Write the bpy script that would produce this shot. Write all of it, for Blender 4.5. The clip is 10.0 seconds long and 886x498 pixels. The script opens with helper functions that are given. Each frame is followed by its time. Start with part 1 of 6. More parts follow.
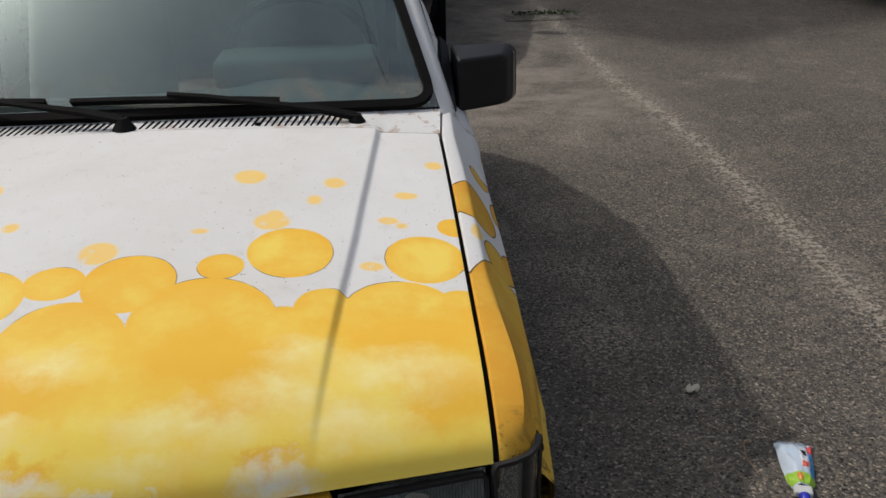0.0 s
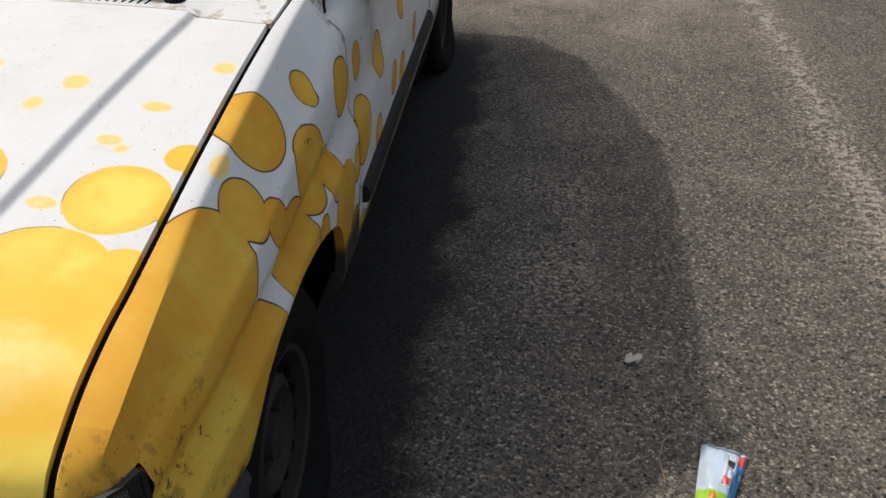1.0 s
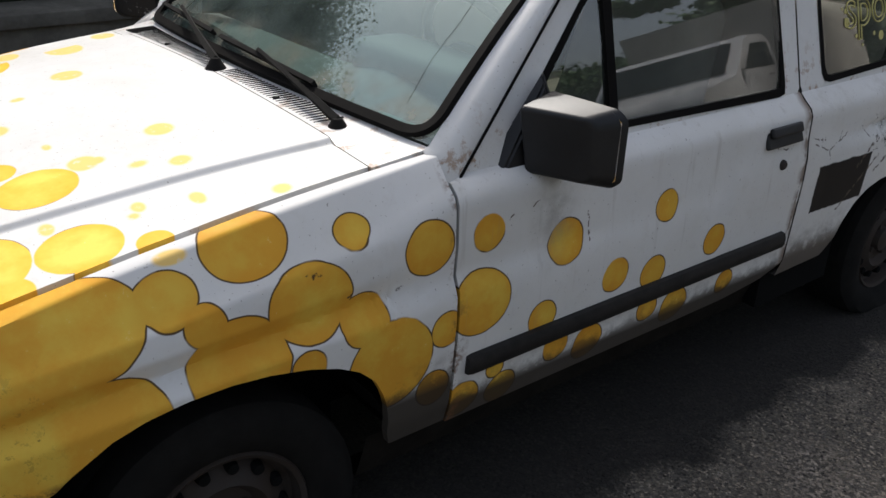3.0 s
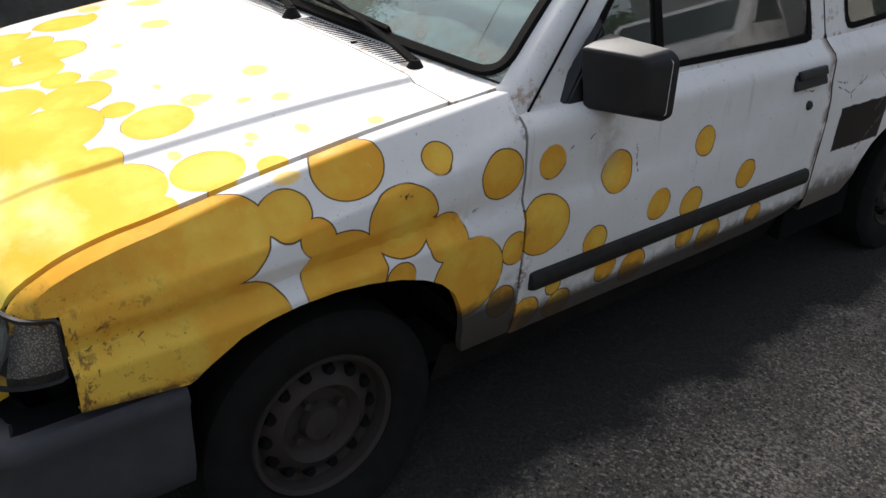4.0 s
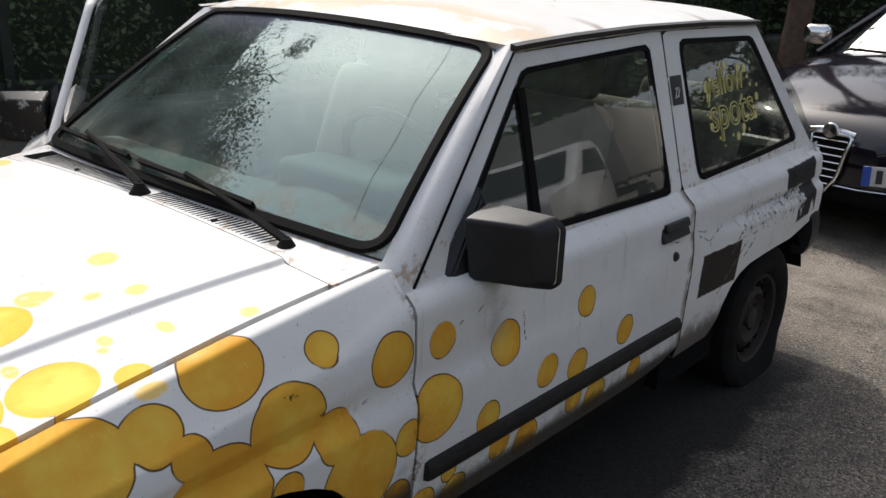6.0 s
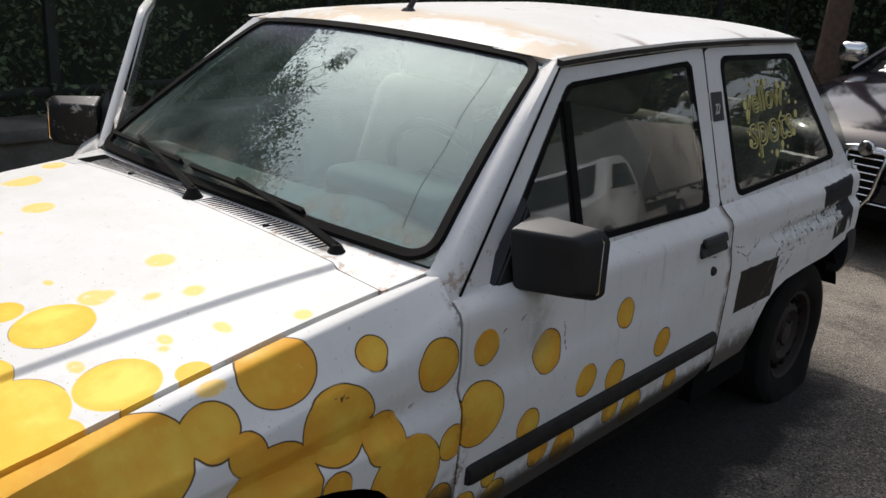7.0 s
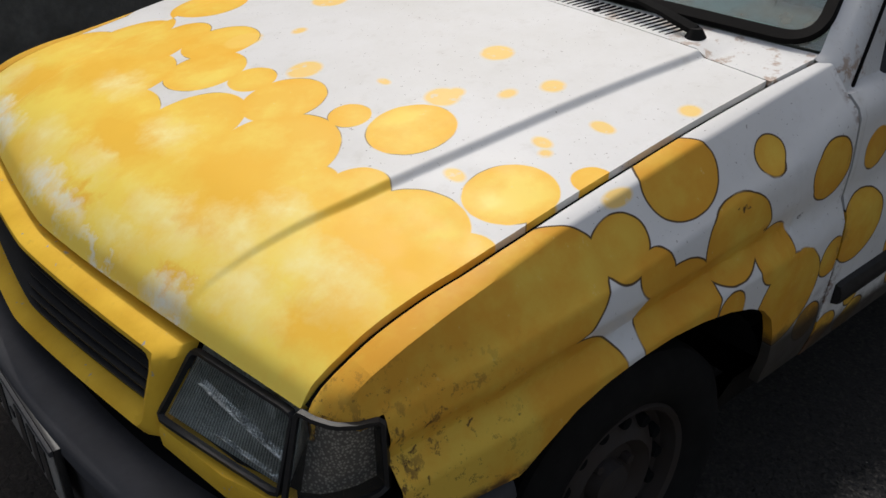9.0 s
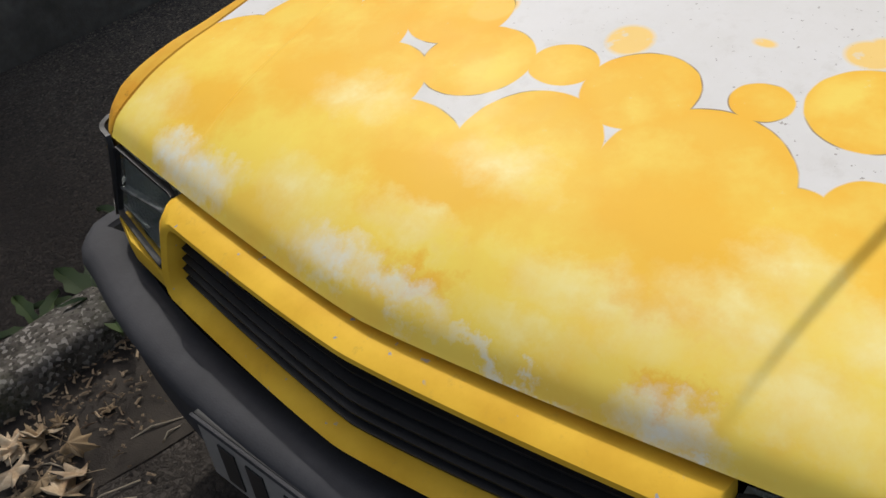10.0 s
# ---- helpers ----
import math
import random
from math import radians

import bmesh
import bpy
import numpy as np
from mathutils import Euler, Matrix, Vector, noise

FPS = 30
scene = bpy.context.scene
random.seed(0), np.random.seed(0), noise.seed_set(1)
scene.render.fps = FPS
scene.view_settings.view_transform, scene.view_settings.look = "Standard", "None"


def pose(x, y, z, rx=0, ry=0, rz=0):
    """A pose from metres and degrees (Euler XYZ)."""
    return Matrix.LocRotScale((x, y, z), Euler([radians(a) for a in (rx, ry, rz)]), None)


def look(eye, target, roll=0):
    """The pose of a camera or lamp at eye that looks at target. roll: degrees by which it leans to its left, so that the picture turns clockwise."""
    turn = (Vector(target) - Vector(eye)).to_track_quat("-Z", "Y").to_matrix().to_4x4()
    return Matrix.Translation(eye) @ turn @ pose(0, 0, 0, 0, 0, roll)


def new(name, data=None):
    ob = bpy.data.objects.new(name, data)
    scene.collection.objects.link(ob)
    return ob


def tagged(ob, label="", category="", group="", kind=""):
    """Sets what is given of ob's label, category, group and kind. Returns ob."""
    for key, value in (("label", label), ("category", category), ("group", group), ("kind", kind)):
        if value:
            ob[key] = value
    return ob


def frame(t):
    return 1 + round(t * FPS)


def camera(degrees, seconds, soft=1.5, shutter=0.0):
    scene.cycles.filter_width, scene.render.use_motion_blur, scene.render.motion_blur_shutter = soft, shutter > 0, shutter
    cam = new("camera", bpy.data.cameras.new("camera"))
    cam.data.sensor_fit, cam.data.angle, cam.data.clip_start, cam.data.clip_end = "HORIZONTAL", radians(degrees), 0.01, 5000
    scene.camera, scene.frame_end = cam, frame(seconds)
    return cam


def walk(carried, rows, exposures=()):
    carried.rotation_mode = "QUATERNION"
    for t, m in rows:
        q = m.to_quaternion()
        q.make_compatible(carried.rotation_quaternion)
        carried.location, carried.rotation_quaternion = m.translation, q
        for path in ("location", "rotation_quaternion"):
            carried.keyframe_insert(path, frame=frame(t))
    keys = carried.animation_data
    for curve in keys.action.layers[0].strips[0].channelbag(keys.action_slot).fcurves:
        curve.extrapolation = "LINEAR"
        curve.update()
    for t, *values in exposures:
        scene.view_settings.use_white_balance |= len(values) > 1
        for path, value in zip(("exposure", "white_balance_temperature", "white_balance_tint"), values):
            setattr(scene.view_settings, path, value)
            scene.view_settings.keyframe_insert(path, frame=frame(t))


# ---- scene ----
cam = camera(52.6, 10.0)
PATH = [
    (0, (0.511, -0.792, 1.445), (0.654, 1.01, 0.588), -1.0),
    (0.5, (0.772, -0.561, 1.382), (0.876, 1.129, 0.319), -1.2),
    (1, (1.111, -0.381, 1.366), (0.92, 1.273, 0.258), -0.3),
    (1.5, (1.375, -0.272, 1.413), (0.725, 1.337, 0.419), -0.0),
    (2, (1.533, -0.043, 1.403), (0.658, 1.516, 0.506), 4.1),
    (2.5, (1.768, 0.117, 1.395), (0.599, 1.5, 0.547), 5.8),
    (3, (1.91, 0.207, 1.401), (0.501, 1.34, 0.548), 2.3),
    (3.2, (1.924, 0.181, 1.403), (0.468, 1.226, 0.514), 1.3),
    (4.3, (2.014, -0.094, 1.436), (0.686, 1.073, 0.501), 2.6),
    (4.5, (2.02, -0.102, 1.447), (0.724, 1.14, 0.566), 3.5),
    (4.7, (1.992, -0.089, 1.44), (0.725, 1.227, 0.632), 3.9),
    (5, (1.973, -0.018, 1.45), (0.699, 1.349, 0.737), 3.8),
    (5.2, (1.927, 0.034, 1.436), (0.646, 1.426, 0.797), 3.4),
    (6.5, (1.775, -0.019, 1.442), (0.564, 1.438, 0.8), 2.8),
    (7, (1.787, -0.05, 1.447), (0.515, 1.365, 0.828), 3.4),
    (7.5, (1.782, -0.083, 1.444), (0.449, 1.268, 0.815), 3.4),
    (8, (1.742, -0.132, 1.442), (0.387, 1.179, 0.776), 3.0),
    (8.3, (1.663, -0.173, 1.434), (0.31, 1.108, 0.708), 3.4),
    (8.5, (1.638, -0.185, 1.419), (0.251, 1.032, 0.648), 2.4),
    (9, (1.374, -0.204, 1.345), (0.033, 0.877, 0.329), -1.2),
    (9.2, (1.236, -0.2, 1.328), (-0.081, 0.813, 0.214), -3.6),
    (9.5, (1.033, -0.275, 1.302), (-0.232, 0.678, 0.08), -6.2),
    (9.8, (0.797, -0.339, 1.32), (-0.399, 0.672, 0.074), -7.3),
    (10, (0.621, -0.371, 1.353), (-0.51, 0.725, 0.12), -8.0),
]
EXPOSURES = [(0, -0.08, 6500, 10), (1.0, 0.36, 6500, 10), (2.5, 0.54, 6500, 10), (5.0, 0.92, 6500, 10), (6.5, 0.50, 6500, 10), (8.0, 0.46, 6500, 10), (8.5, 0.25, 6500, 10), (9.0, 0.08, 6500, 10), (9.5, 0.11, 6500, 10), (10, 0.11, 6500, 10)]
walk(cam, [(t, look(eye, target, roll)) for t, eye, target, roll in PATH], EXPOSURES)

# ---- world and sun ----
SUN = Vector((-0.745, 0.46, 1.0)).normalized()
world = bpy.data.worlds.new("sky")
scene.world = world
world.use_nodes = True
wn = world.node_tree
sky = wn.nodes.new("ShaderNodeTexSky")
sky.sky_type = 'NISHITA'
sky.sun_disc = False
sky.sun_elevation = math.asin(SUN.z)
sky.sun_rotation = math.atan2(SUN.x, SUN.y)
sky.air_density, sky.dust_density = 1.0, 4.5
bg = wn.nodes["Background"]
bg.inputs["Strength"].default_value = 0.15
haze = wn.nodes.new("ShaderNodeHueSaturation")
haze.inputs["Saturation"].default_value = 0.62
wn.links.new(sky.outputs[0], haze.inputs["Color"])
wn.links.new(haze.outputs[0], bg.inputs["Color"])
sun_data = bpy.data.lights.new("sun", 'SUN')
sun_data.energy = 1.80
sun_data.angle = radians(0.8)
sun_data.color = (1.0, 0.97, 0.92)
sun_ob = new("sun", sun_data)
sun_ob.matrix_world = look(SUN * 30, (0, 0, 0))


# ---- node helpers ----
class Mat:
    def __init__(self, name, rough=0.6, metal=0.0, spec=0.5):
        self.m = bpy.data.materials.new(name)
        self.m.use_nodes = True
        self.t = self.m.node_tree
        self.b = self.t.nodes["Principled BSDF"]
        self.b.inputs["Roughness"].default_value = rough
        self.b.inputs["Metallic"].default_value = metal
        self.b.inputs["Specular IOR Level"].default_value = spec
        self.co = self.t.nodes.new("ShaderNodeTexCoord").outputs["Object"]

    def n(self, kind, **kw):
        node = self.t.nodes.new(kind)
        if "operation" in kw:
            node.operation = kw["operation"]
        if "data_type" in kw:
            node.data_type = kw["data_type"]
        if "feature" in kw:
            node.feature = kw["feature"]
        if "use_clamp" in kw:
            node.use_clamp = kw["use_clamp"]
        if "clamp" in kw:
            node.clamp = kw["clamp"]
        return node

    def put(self, sock, val):
        if isinstance(val, bpy.types.NodeSocket):
            self.t.links.new(val, sock)
        else:
            sock.default_value = val

    def math(self, op, a, b=0.0, clamp=False):
        node = self.n("ShaderNodeMath", operation=op, use_clamp=clamp)
        self.put(node.inputs[0], a)
        self.put(node.inputs[1], b)
        return node.outputs[0]

    def noise(self, scale, detail=4.0, rough=0.55, co=None, stretch=None):
        node = self.n("ShaderNodeTexNoise")
        co = co or self.co
        if stretch:
            mp = self.n("ShaderNodeMapping")
            self.put(mp.inputs["Vector"], co)
            mp.inputs["Scale"].default_value = stretch
            co = mp.outputs[0]
        self.put(node.inputs["Vector"], co)
        node.inputs["Scale"].default_value = scale
        node.inputs["Detail"].default_value = detail
        node.inputs["Roughness"].default_value = rough
        return node.outputs[0]

    def voro(self, scale, out="Distance", feature='F1'):
        node = self.n("ShaderNodeTexVoronoi", feature=feature)
        self.put(node.inputs["Vector"], self.co)
        node.inputs["Scale"].default_value = scale
        return node.outputs[out]

    def ramp(self, v, a, b, lo=0.0, hi=1.0):
        node = self.n("ShaderNodeMapRange", clamp=True)
        self.put(node.inputs["Value"], v)
        for key, x in (("From Min", a), ("From Max", b), ("To Min", lo), ("To Max", hi)):
            self.put(node.inputs[key], x)
        return node.outputs[0]

    def mix(self, f, a, b):
        node = self.n("ShaderNodeMix", data_type='RGBA')
        self.put(node.inputs[0], f)
        for i, c in ((6, a), (7, b)):
            self.put(node.inputs[i], c if isinstance(c, bpy.types.NodeSocket) else (*c[:3], 1))
        return node.outputs[2]

    def color(self, c):
        self.put(self.b.inputs["Base Color"], c if isinstance(c, bpy.types.NodeSocket) else (*c, 1))

    def bump(self, h, dist=0.002, strength=0.6):
        node = self.n("ShaderNodeBump")
        self.put(node.inputs["Height"], h)
        node.inputs["Distance"].default_value = dist
        node.inputs["Strength"].default_value = strength
        self.put(self.b.inputs["Normal"], node.outputs[0])

    def axis(self, i):
        node = self.n("ShaderNodeSeparateXYZ")
        self.put(node.inputs[0], self.co)
        return node.outputs[i]


def simple(name, c, rough=0.6, metal=0.0, var=0.25, scale=12.0, bump=0.0, spec=0.5, c2=None):
    k = Mat(name, rough, metal, spec)
    dark = c2 or tuple(x * (1 - var) for x in c)
    f = k.math('MULTIPLY', k.ramp(k.noise(scale), 0.3, 0.7), k.ramp(k.noise(scale * 7, 3), 0.2, 0.8, 0.4, 1.0))
    k.color(k.mix(f, dark, c))
    if bump:
        k.bump(k.noise(scale * 25, 3), bump, 0.5)
    return k.m


WHITE = (0.69, 0.68, 0.66)
ORANGE = (0.85, 0.515, 0.075)
YELLOW = (0.87, 0.645, 0.125)
# the same yellow for wing and door, with their shade put into the colour
SHADED_YELLOWS = ((0.70, 0.362, 0.046), (0.74, 0.488, 0.076), (0.62, 0.278, 0.030))


def dirty_white(k, dirt=0.35):
    big = k.ramp(k.noise(2.6, 7, 0.7), 0.42, 0.68)
    small = k.ramp(k.noise(26, 5, 0.7), 0.56, 0.72)
    speck = k.ramp(k.noise(150, 2), 0.70, 0.74)
    c = k.mix(k.math('MULTIPLY', big, dirt), WHITE, (0.56, 0.54, 0.49))
    c = k.mix(k.math('MULTIPLY', small, dirt * 0.6), c, (0.50, 0.47, 0.42))
    return k.mix(k.math('MULTIPLY', speck, 0.6), c, (0.16, 0.13, 0.10))


def spot_paint(name, groups, side, dirt=0.3, cloud=None, extra=None, tones=(ORANGE, YELLOW, (0.84, 0.41, 0.03))):
    """White car paint with hand-painted yellow discs (centre and radius, metres) on the top or the side of the body."""
    k = Mat(name, 0.3, 0.0, 0.04)
    sep = k.n("ShaderNodeSeparateXYZ")
    k.put(sep.inputs[0], k.co)
    com = k.n("ShaderNodeCombineXYZ")
    k.put(com.inputs[0], sep.outputs[1 if side else 0])
    if side:
        # the paint runs on over the rounded shoulder
        over = k.math('MAXIMUM', k.math('SUBTRACT', 0.738, k.math('ABSOLUTE', sep.outputs[0])), 0.0)
        k.put(com.inputs[1], k.math('ADD', sep.outputs[2], k.math('MULTIPLY', over, 0.9)))
    else:
        k.put(com.inputs[1], sep.outputs[1])
    wob = k.n("ShaderNodeTexNoise")
    k.put(wob.inputs["Vector"], k.co)
    wob.inputs["Scale"].default_value = 22
    off = k.n("ShaderNodeVectorMath", operation='MULTIPLY_ADD')
    k.put(off.inputs[0], wob.outputs["Color"])
    off.inputs[1].default_value = (0.005, 0.005, 0.0)
    off.inputs[2].default_value = (-0.0025, -0.0025, 0.0)
    pos = k.n("ShaderNodeVectorMath", operation='ADD')
    k.put(pos.inputs[0], com.outputs[0])
    k.put(pos.inputs[1], off.outputs[0])
    flat = k.n("ShaderNodeVectorMath", operation='MULTIPLY')
    k.put(flat.inputs[0], pos.outputs[0])
    flat.inputs[1].default_value = (1, 1, 0)

    def field(spots):
        d = None
        for a, b, r, *r2 in spots:
            at, squash = flat.outputs[0], r / r2[0] if r2 else 1.0
            if r2:
                flatten = k.n("ShaderNodeVectorMath", operation='MULTIPLY')
                k.put(flatten.inputs[0], at)
                flatten.inputs[1].default_value = (1, squash, 0)
                at = flatten.outputs[0]
            dist = k.n("ShaderNodeVectorMath", operation='DISTANCE')
            k.put(dist.inputs[0], at)
            dist.inputs[1].default_value = (a, b * squash, 0)
            e = k.math('SUBTRACT', dist.outputs["Value"], r)
            d = e if d is None else k.math('MINIMUM', d, e)
        return d
    base = dirty_white(k, dirt)
    strong, faint = groups
    d = field(strong)
    if cloud:
        d = k.math('MINIMUM', d, k.math('SUBTRACT', sep.outputs[1], 0.27))
    inside = k.ramp(d, 0.0012, -0.0012)
    tone = k.ramp(k.noise(7.5, 5, 0.62), 0.43, 0.61)
    patch = k.ramp(k.noise(3.1, 3), 0.42, 0.62)
    rim = k.ramp(d, -0.028, -0.003)
    yellow = k.mix(tone, tones[0], tones[1])
    yellow = k.mix(k.math('MULTIPLY', patch, 0.40), yellow, tones[2])
    yellow = k.mix(k.math('MULTIPLY', rim, 0.35), yellow, tones[2])
    wear = k.ramp(k.noise(60, 5, 0.7), 0.66, 0.72)
    yellow = k.mix(k.math('MULTIPLY', wear, 0.35), yellow, (0.78, 0.66, 0.40))
    if cloud:
        drift = k.n("ShaderNodeTexNoise")
        k.put(drift.inputs["Vector"], k.co)
        drift.inputs["Scale"].default_value = 17
        drift.inputs["Detail"].default_value = 8
        drift.inputs["Roughness"].default_value = 0.66
        shake = k.n("ShaderNodeVectorMath", operation='MULTIPLY_ADD')
        k.put(shake.inputs[0], drift.outputs["Color"])
        shake.inputs[1].default_value, shake.inputs[2].default_value = (0.15, 0.11, 0.0), (-0.075, -0.055, 0.0)
        moved = k.n("ShaderNodeVectorMath", operation='ADD')
        k.put(moved.inputs[0], flat.outputs[0])
        k.put(moved.inputs[1], shake.outputs[0])

        def sprayed(spots, soft):
            best = None
            for a, b, ra, rb in spots:
                sq = k.n("ShaderNodeVectorMath", operation='MULTIPLY')
                k.put(sq.inputs[0], moved.outputs[0])
                sq.inputs[1].default_value = (1 / ra, 1 / rb, 0)
                far = k.n("ShaderNodeVectorMath", operation='DISTANCE')
                k.put(far.inputs[0], sq.outputs[0])
                far.inputs[1].default_value = (a / ra, b / rb, 0)
                best = far.outputs["Value"] if best is None else k.math('MINIMUM', best, far.outputs["Value"])
            return k.ramp(best, 1 + soft, 1 - soft)
        front = k.ramp(sep.outputs[1], 0.40, 0.24)
        yellow = k.mix(k.math('MULTIPLY', front, k.ramp(k.noise(6.5, 5, 0.6), 0.40, 0.60, 0.45, 1.0)), yellow, (0.87, 0.66, 0.115))
        yellow = k.mix(k.math('MULTIPLY', sprayed(NOSE_ORANGE, 0.42), 0.85), yellow, (0.84, 0.475, 0.055))
        yellow = k.mix(k.math('MULTIPLY', sprayed(NOSE_PALE, 0.75), k.ramp(k.noise(24, 5, 0.6), 0.30, 0.62, 0.30, 0.75)), yellow, (0.88, 0.78, 0.36))
        yellow = k.mix(k.math('MULTIPLY', sprayed(NOSE_BARE, 0.65), k.ramp(k.noise(30, 5, 0.6), 0.28, 0.58, 0.35, 0.90)), yellow, (0.80, 0.79, 0.69))
    c = k.mix(inside, base, yellow)
    if faint:
        f = field(faint)
        soft = k.math('MULTIPLY', k.ramp(f, 0.004, -0.004), k.ramp(k.noise(55, 4), 0.22, 0.42))
        c = k.mix(k.math('MULTIPLY', soft, 0.85), c, (0.87, 0.57, 0.12))
    w = (0.0021, 0.0010) if side else (0.0014, 0.0006)
    pen = k.math('MULTIPLY', k.ramp(k.math('ABSOLUTE', d), *w), k.ramp(k.noise(9, 3), 0.34 if side else 0.47, 0.46 if side else 0.56))
    c = k.mix(k.math('MULTIPLY', pen, 0.95 if side else 0.60), c, (0.075, 0.045, 0.022))
    if extra:
        c = extra(k, sep, c)
    k.color(c)
    k.put(k.b.inputs["Roughness"], k.ramp(k.noise(18, 4), 0.3, 0.7, 0.32, 0.50))
    return k.m


def glass(name, tint=(0.72, 0.80, 0.79), dust=0.10, dust_col=(0.55, 0.55, 0.50), ior=1.6, sheen=(1, 1, 1), screen=False):
    m = bpy.data.materials.new(name)
    m.use_nodes = True
    t = m.node_tree
    t.nodes.remove(t.nodes["Principled BSDF"])
    out = t.nodes["Material Output"]
    tr = t.nodes.new("ShaderNodeBsdfTransparent")
    tr.inputs[0].default_value = (*tint, 1)
    gl = t.nodes.new("ShaderNodeBsdfGlossy")
    gl.inputs["Roughness"].default_value = 0.015
    gl.inputs["Color"].default_value = (*sheen, 1)
    lw = t.nodes.new("ShaderNodeLayerWeight")
    lw.inputs["Blend"].default_value = 0.5
    p5 = t.nodes.new("ShaderNodeMath")
    p5.operation = 'POWER'
    p5.inputs[1].default_value = 5.0
    t.links.new(lw.outputs["Facing"], p5.inputs[0])
    f0 = ((ior - 1) / (ior + 1)) ** 2
    fr = t.nodes.new("ShaderNodeMath")
    fr.operation = 'MULTIPLY_ADD'
    fr.inputs[1].default_value, fr.inputs[2].default_value = 1 - f0, f0
    t.links.new(p5.outputs[0], fr.inputs[0])
    mx = t.nodes.new("ShaderNodeMixShader")
    t.links.new(fr.outputs[0], mx.inputs[0])
    t.links.new(tr.outputs[0], mx.inputs[1])
    t.links.new(gl.outputs[0], mx.inputs[2])
    df = t.nodes.new("ShaderNodeBsdfDiffuse")
    df.inputs[0].default_value = (*dust_col, 1)
    co = t.nodes.new("ShaderNodeTexCoord")
    nz = t.nodes.new("ShaderNodeTexNoise")
    nz.inputs["Scale"].default_value = 5.0
    nz.inputs["Detail"].default_value = 7.0
    t.links.new(co.outputs["Object"], nz.inputs["Vector"])
    mr = t.nodes.new("ShaderNodeMapRange")
    mr.inputs["From Min"].default_value, mr.inputs["From Max"].default_value = 0.35, 0.75
    mr.inputs["To Min"].default_value, mr.inputs["To Max"].default_value = dust * 0.4, dust * 1.8
    t.links.new(nz.outputs[0], mr.inputs["Value"])
    m2 = t.nodes.new("ShaderNodeMixShader")
    t.links.new(mr.outputs[0], m2.inputs[0])
    t.links.new(mx.outputs[0], m2.inputs[1])
    t.links.new(df.outputs[0], m2.inputs[2])
    last = m2
    if screen:
        high = t.nodes.new("ShaderNodeSeparateXYZ")
        t.links.new(co.outputs["Object"], high.inputs[0])
        grain = t.nodes.new("ShaderNodeTexNoise")
        grain.inputs["Scale"].default_value, grain.inputs["Detail"].default_value = 14.0, 8.0
        t.links.new(co.outputs["Object"], grain.inputs["Vector"])
        for lo, hi, most, col, broken in ((0.975, 0.900, 0.55, (0.30, 0.26, 0.20), True), (1.175, 1.250, 0.50, (0.20, 0.20, 0.25), False)):
            band = t.nodes.new("ShaderNodeMapRange")
            for key, x in (("From Min", lo), ("From Max", hi), ("To Min", 0.0), ("To Max", most)):
                band.inputs[key].default_value = x
            t.links.new(high.outputs[2], band.inputs["Value"])
            amount = band.outputs[0]
            if broken:
                rag = t.nodes.new("ShaderNodeMapRange")
                rag.inputs["From Min"].default_value, rag.inputs["From Max"].default_value = 0.42, 0.66
                t.links.new(grain.outputs[0], rag.inputs["Value"])
                times = t.nodes.new("ShaderNodeMath")
                times.operation = 'MULTIPLY'
                t.links.new(rag.outputs[0], times.inputs[0])
                t.links.new(amount, times.inputs[1])
                amount = times.outputs[0]
            film_col = t.nodes.new("ShaderNodeBsdfDiffuse")
            film_col.inputs[0].default_value = (*col, 1)
            over = t.nodes.new("ShaderNodeMixShader")
            t.links.new(amount, over.inputs[0])
            t.links.new(last.outputs[0], over.inputs[1])
            t.links.new(film_col.outputs[0], over.inputs[2])
            last = over
    t.links.new(last.outputs[0], out.inputs["Surface"])
    return m


# sprayed patches on the nose of the hood: x, y and two radii
NOSE_ORANGE = [(-0.02, 0.247, 0.13, 0.055), (0.27, 0.300, 0.12, 0.075), (0.30, 0.226, 0.07, 0.022), (0.056, 0.140, 0.035, 0.018), (0.35, 0.152, 0.034, 0.011), (-0.323, 0.343, 0.10, 0.065), (0.537, 0.36, 0.11, 0.055), (-0.47, 0.25, 0.10, 0.05), (0.60, 0.24, 0.06, 0.05)]
NOSE_PALE = [(0.37, 0.24, 0.06, 0.030), (0.392, 0.307, 0.045, 0.030), (0.055, 0.30, 0.05, 0.028), (-0.185, 0.175, 0.06, 0.030), (-0.575, 0.223, 0.05, 0.04), (-0.214, 0.327, 0.06, 0.03), (0.25, 0.198, 0.09, 0.025), (0.476, 0.206, 0.06, 0.025), (0.526, 0.284, 0.08, 0.032), (0.186, 0.144, 0.05, 0.015), (0.0, 0.19, 0.05, 0.02), (0.515, 0.27, 0.05, 0.02), (0.45, 0.19, 0.05, 0.018)]
NOSE_BARE = [(-0.384, 0.150, 0.07, 0.022), (-0.46, 0.168, 0.04, 0.020), (-0.07, 0.122, 0.065, 0.019), (0.03, 0.121, 0.055, 0.014), (0.359, 0.135, 0.045, 0.014), (0.19, 0.106, 0.07, 0.007), (0.40, 0.118, 0.05, 0.007)]
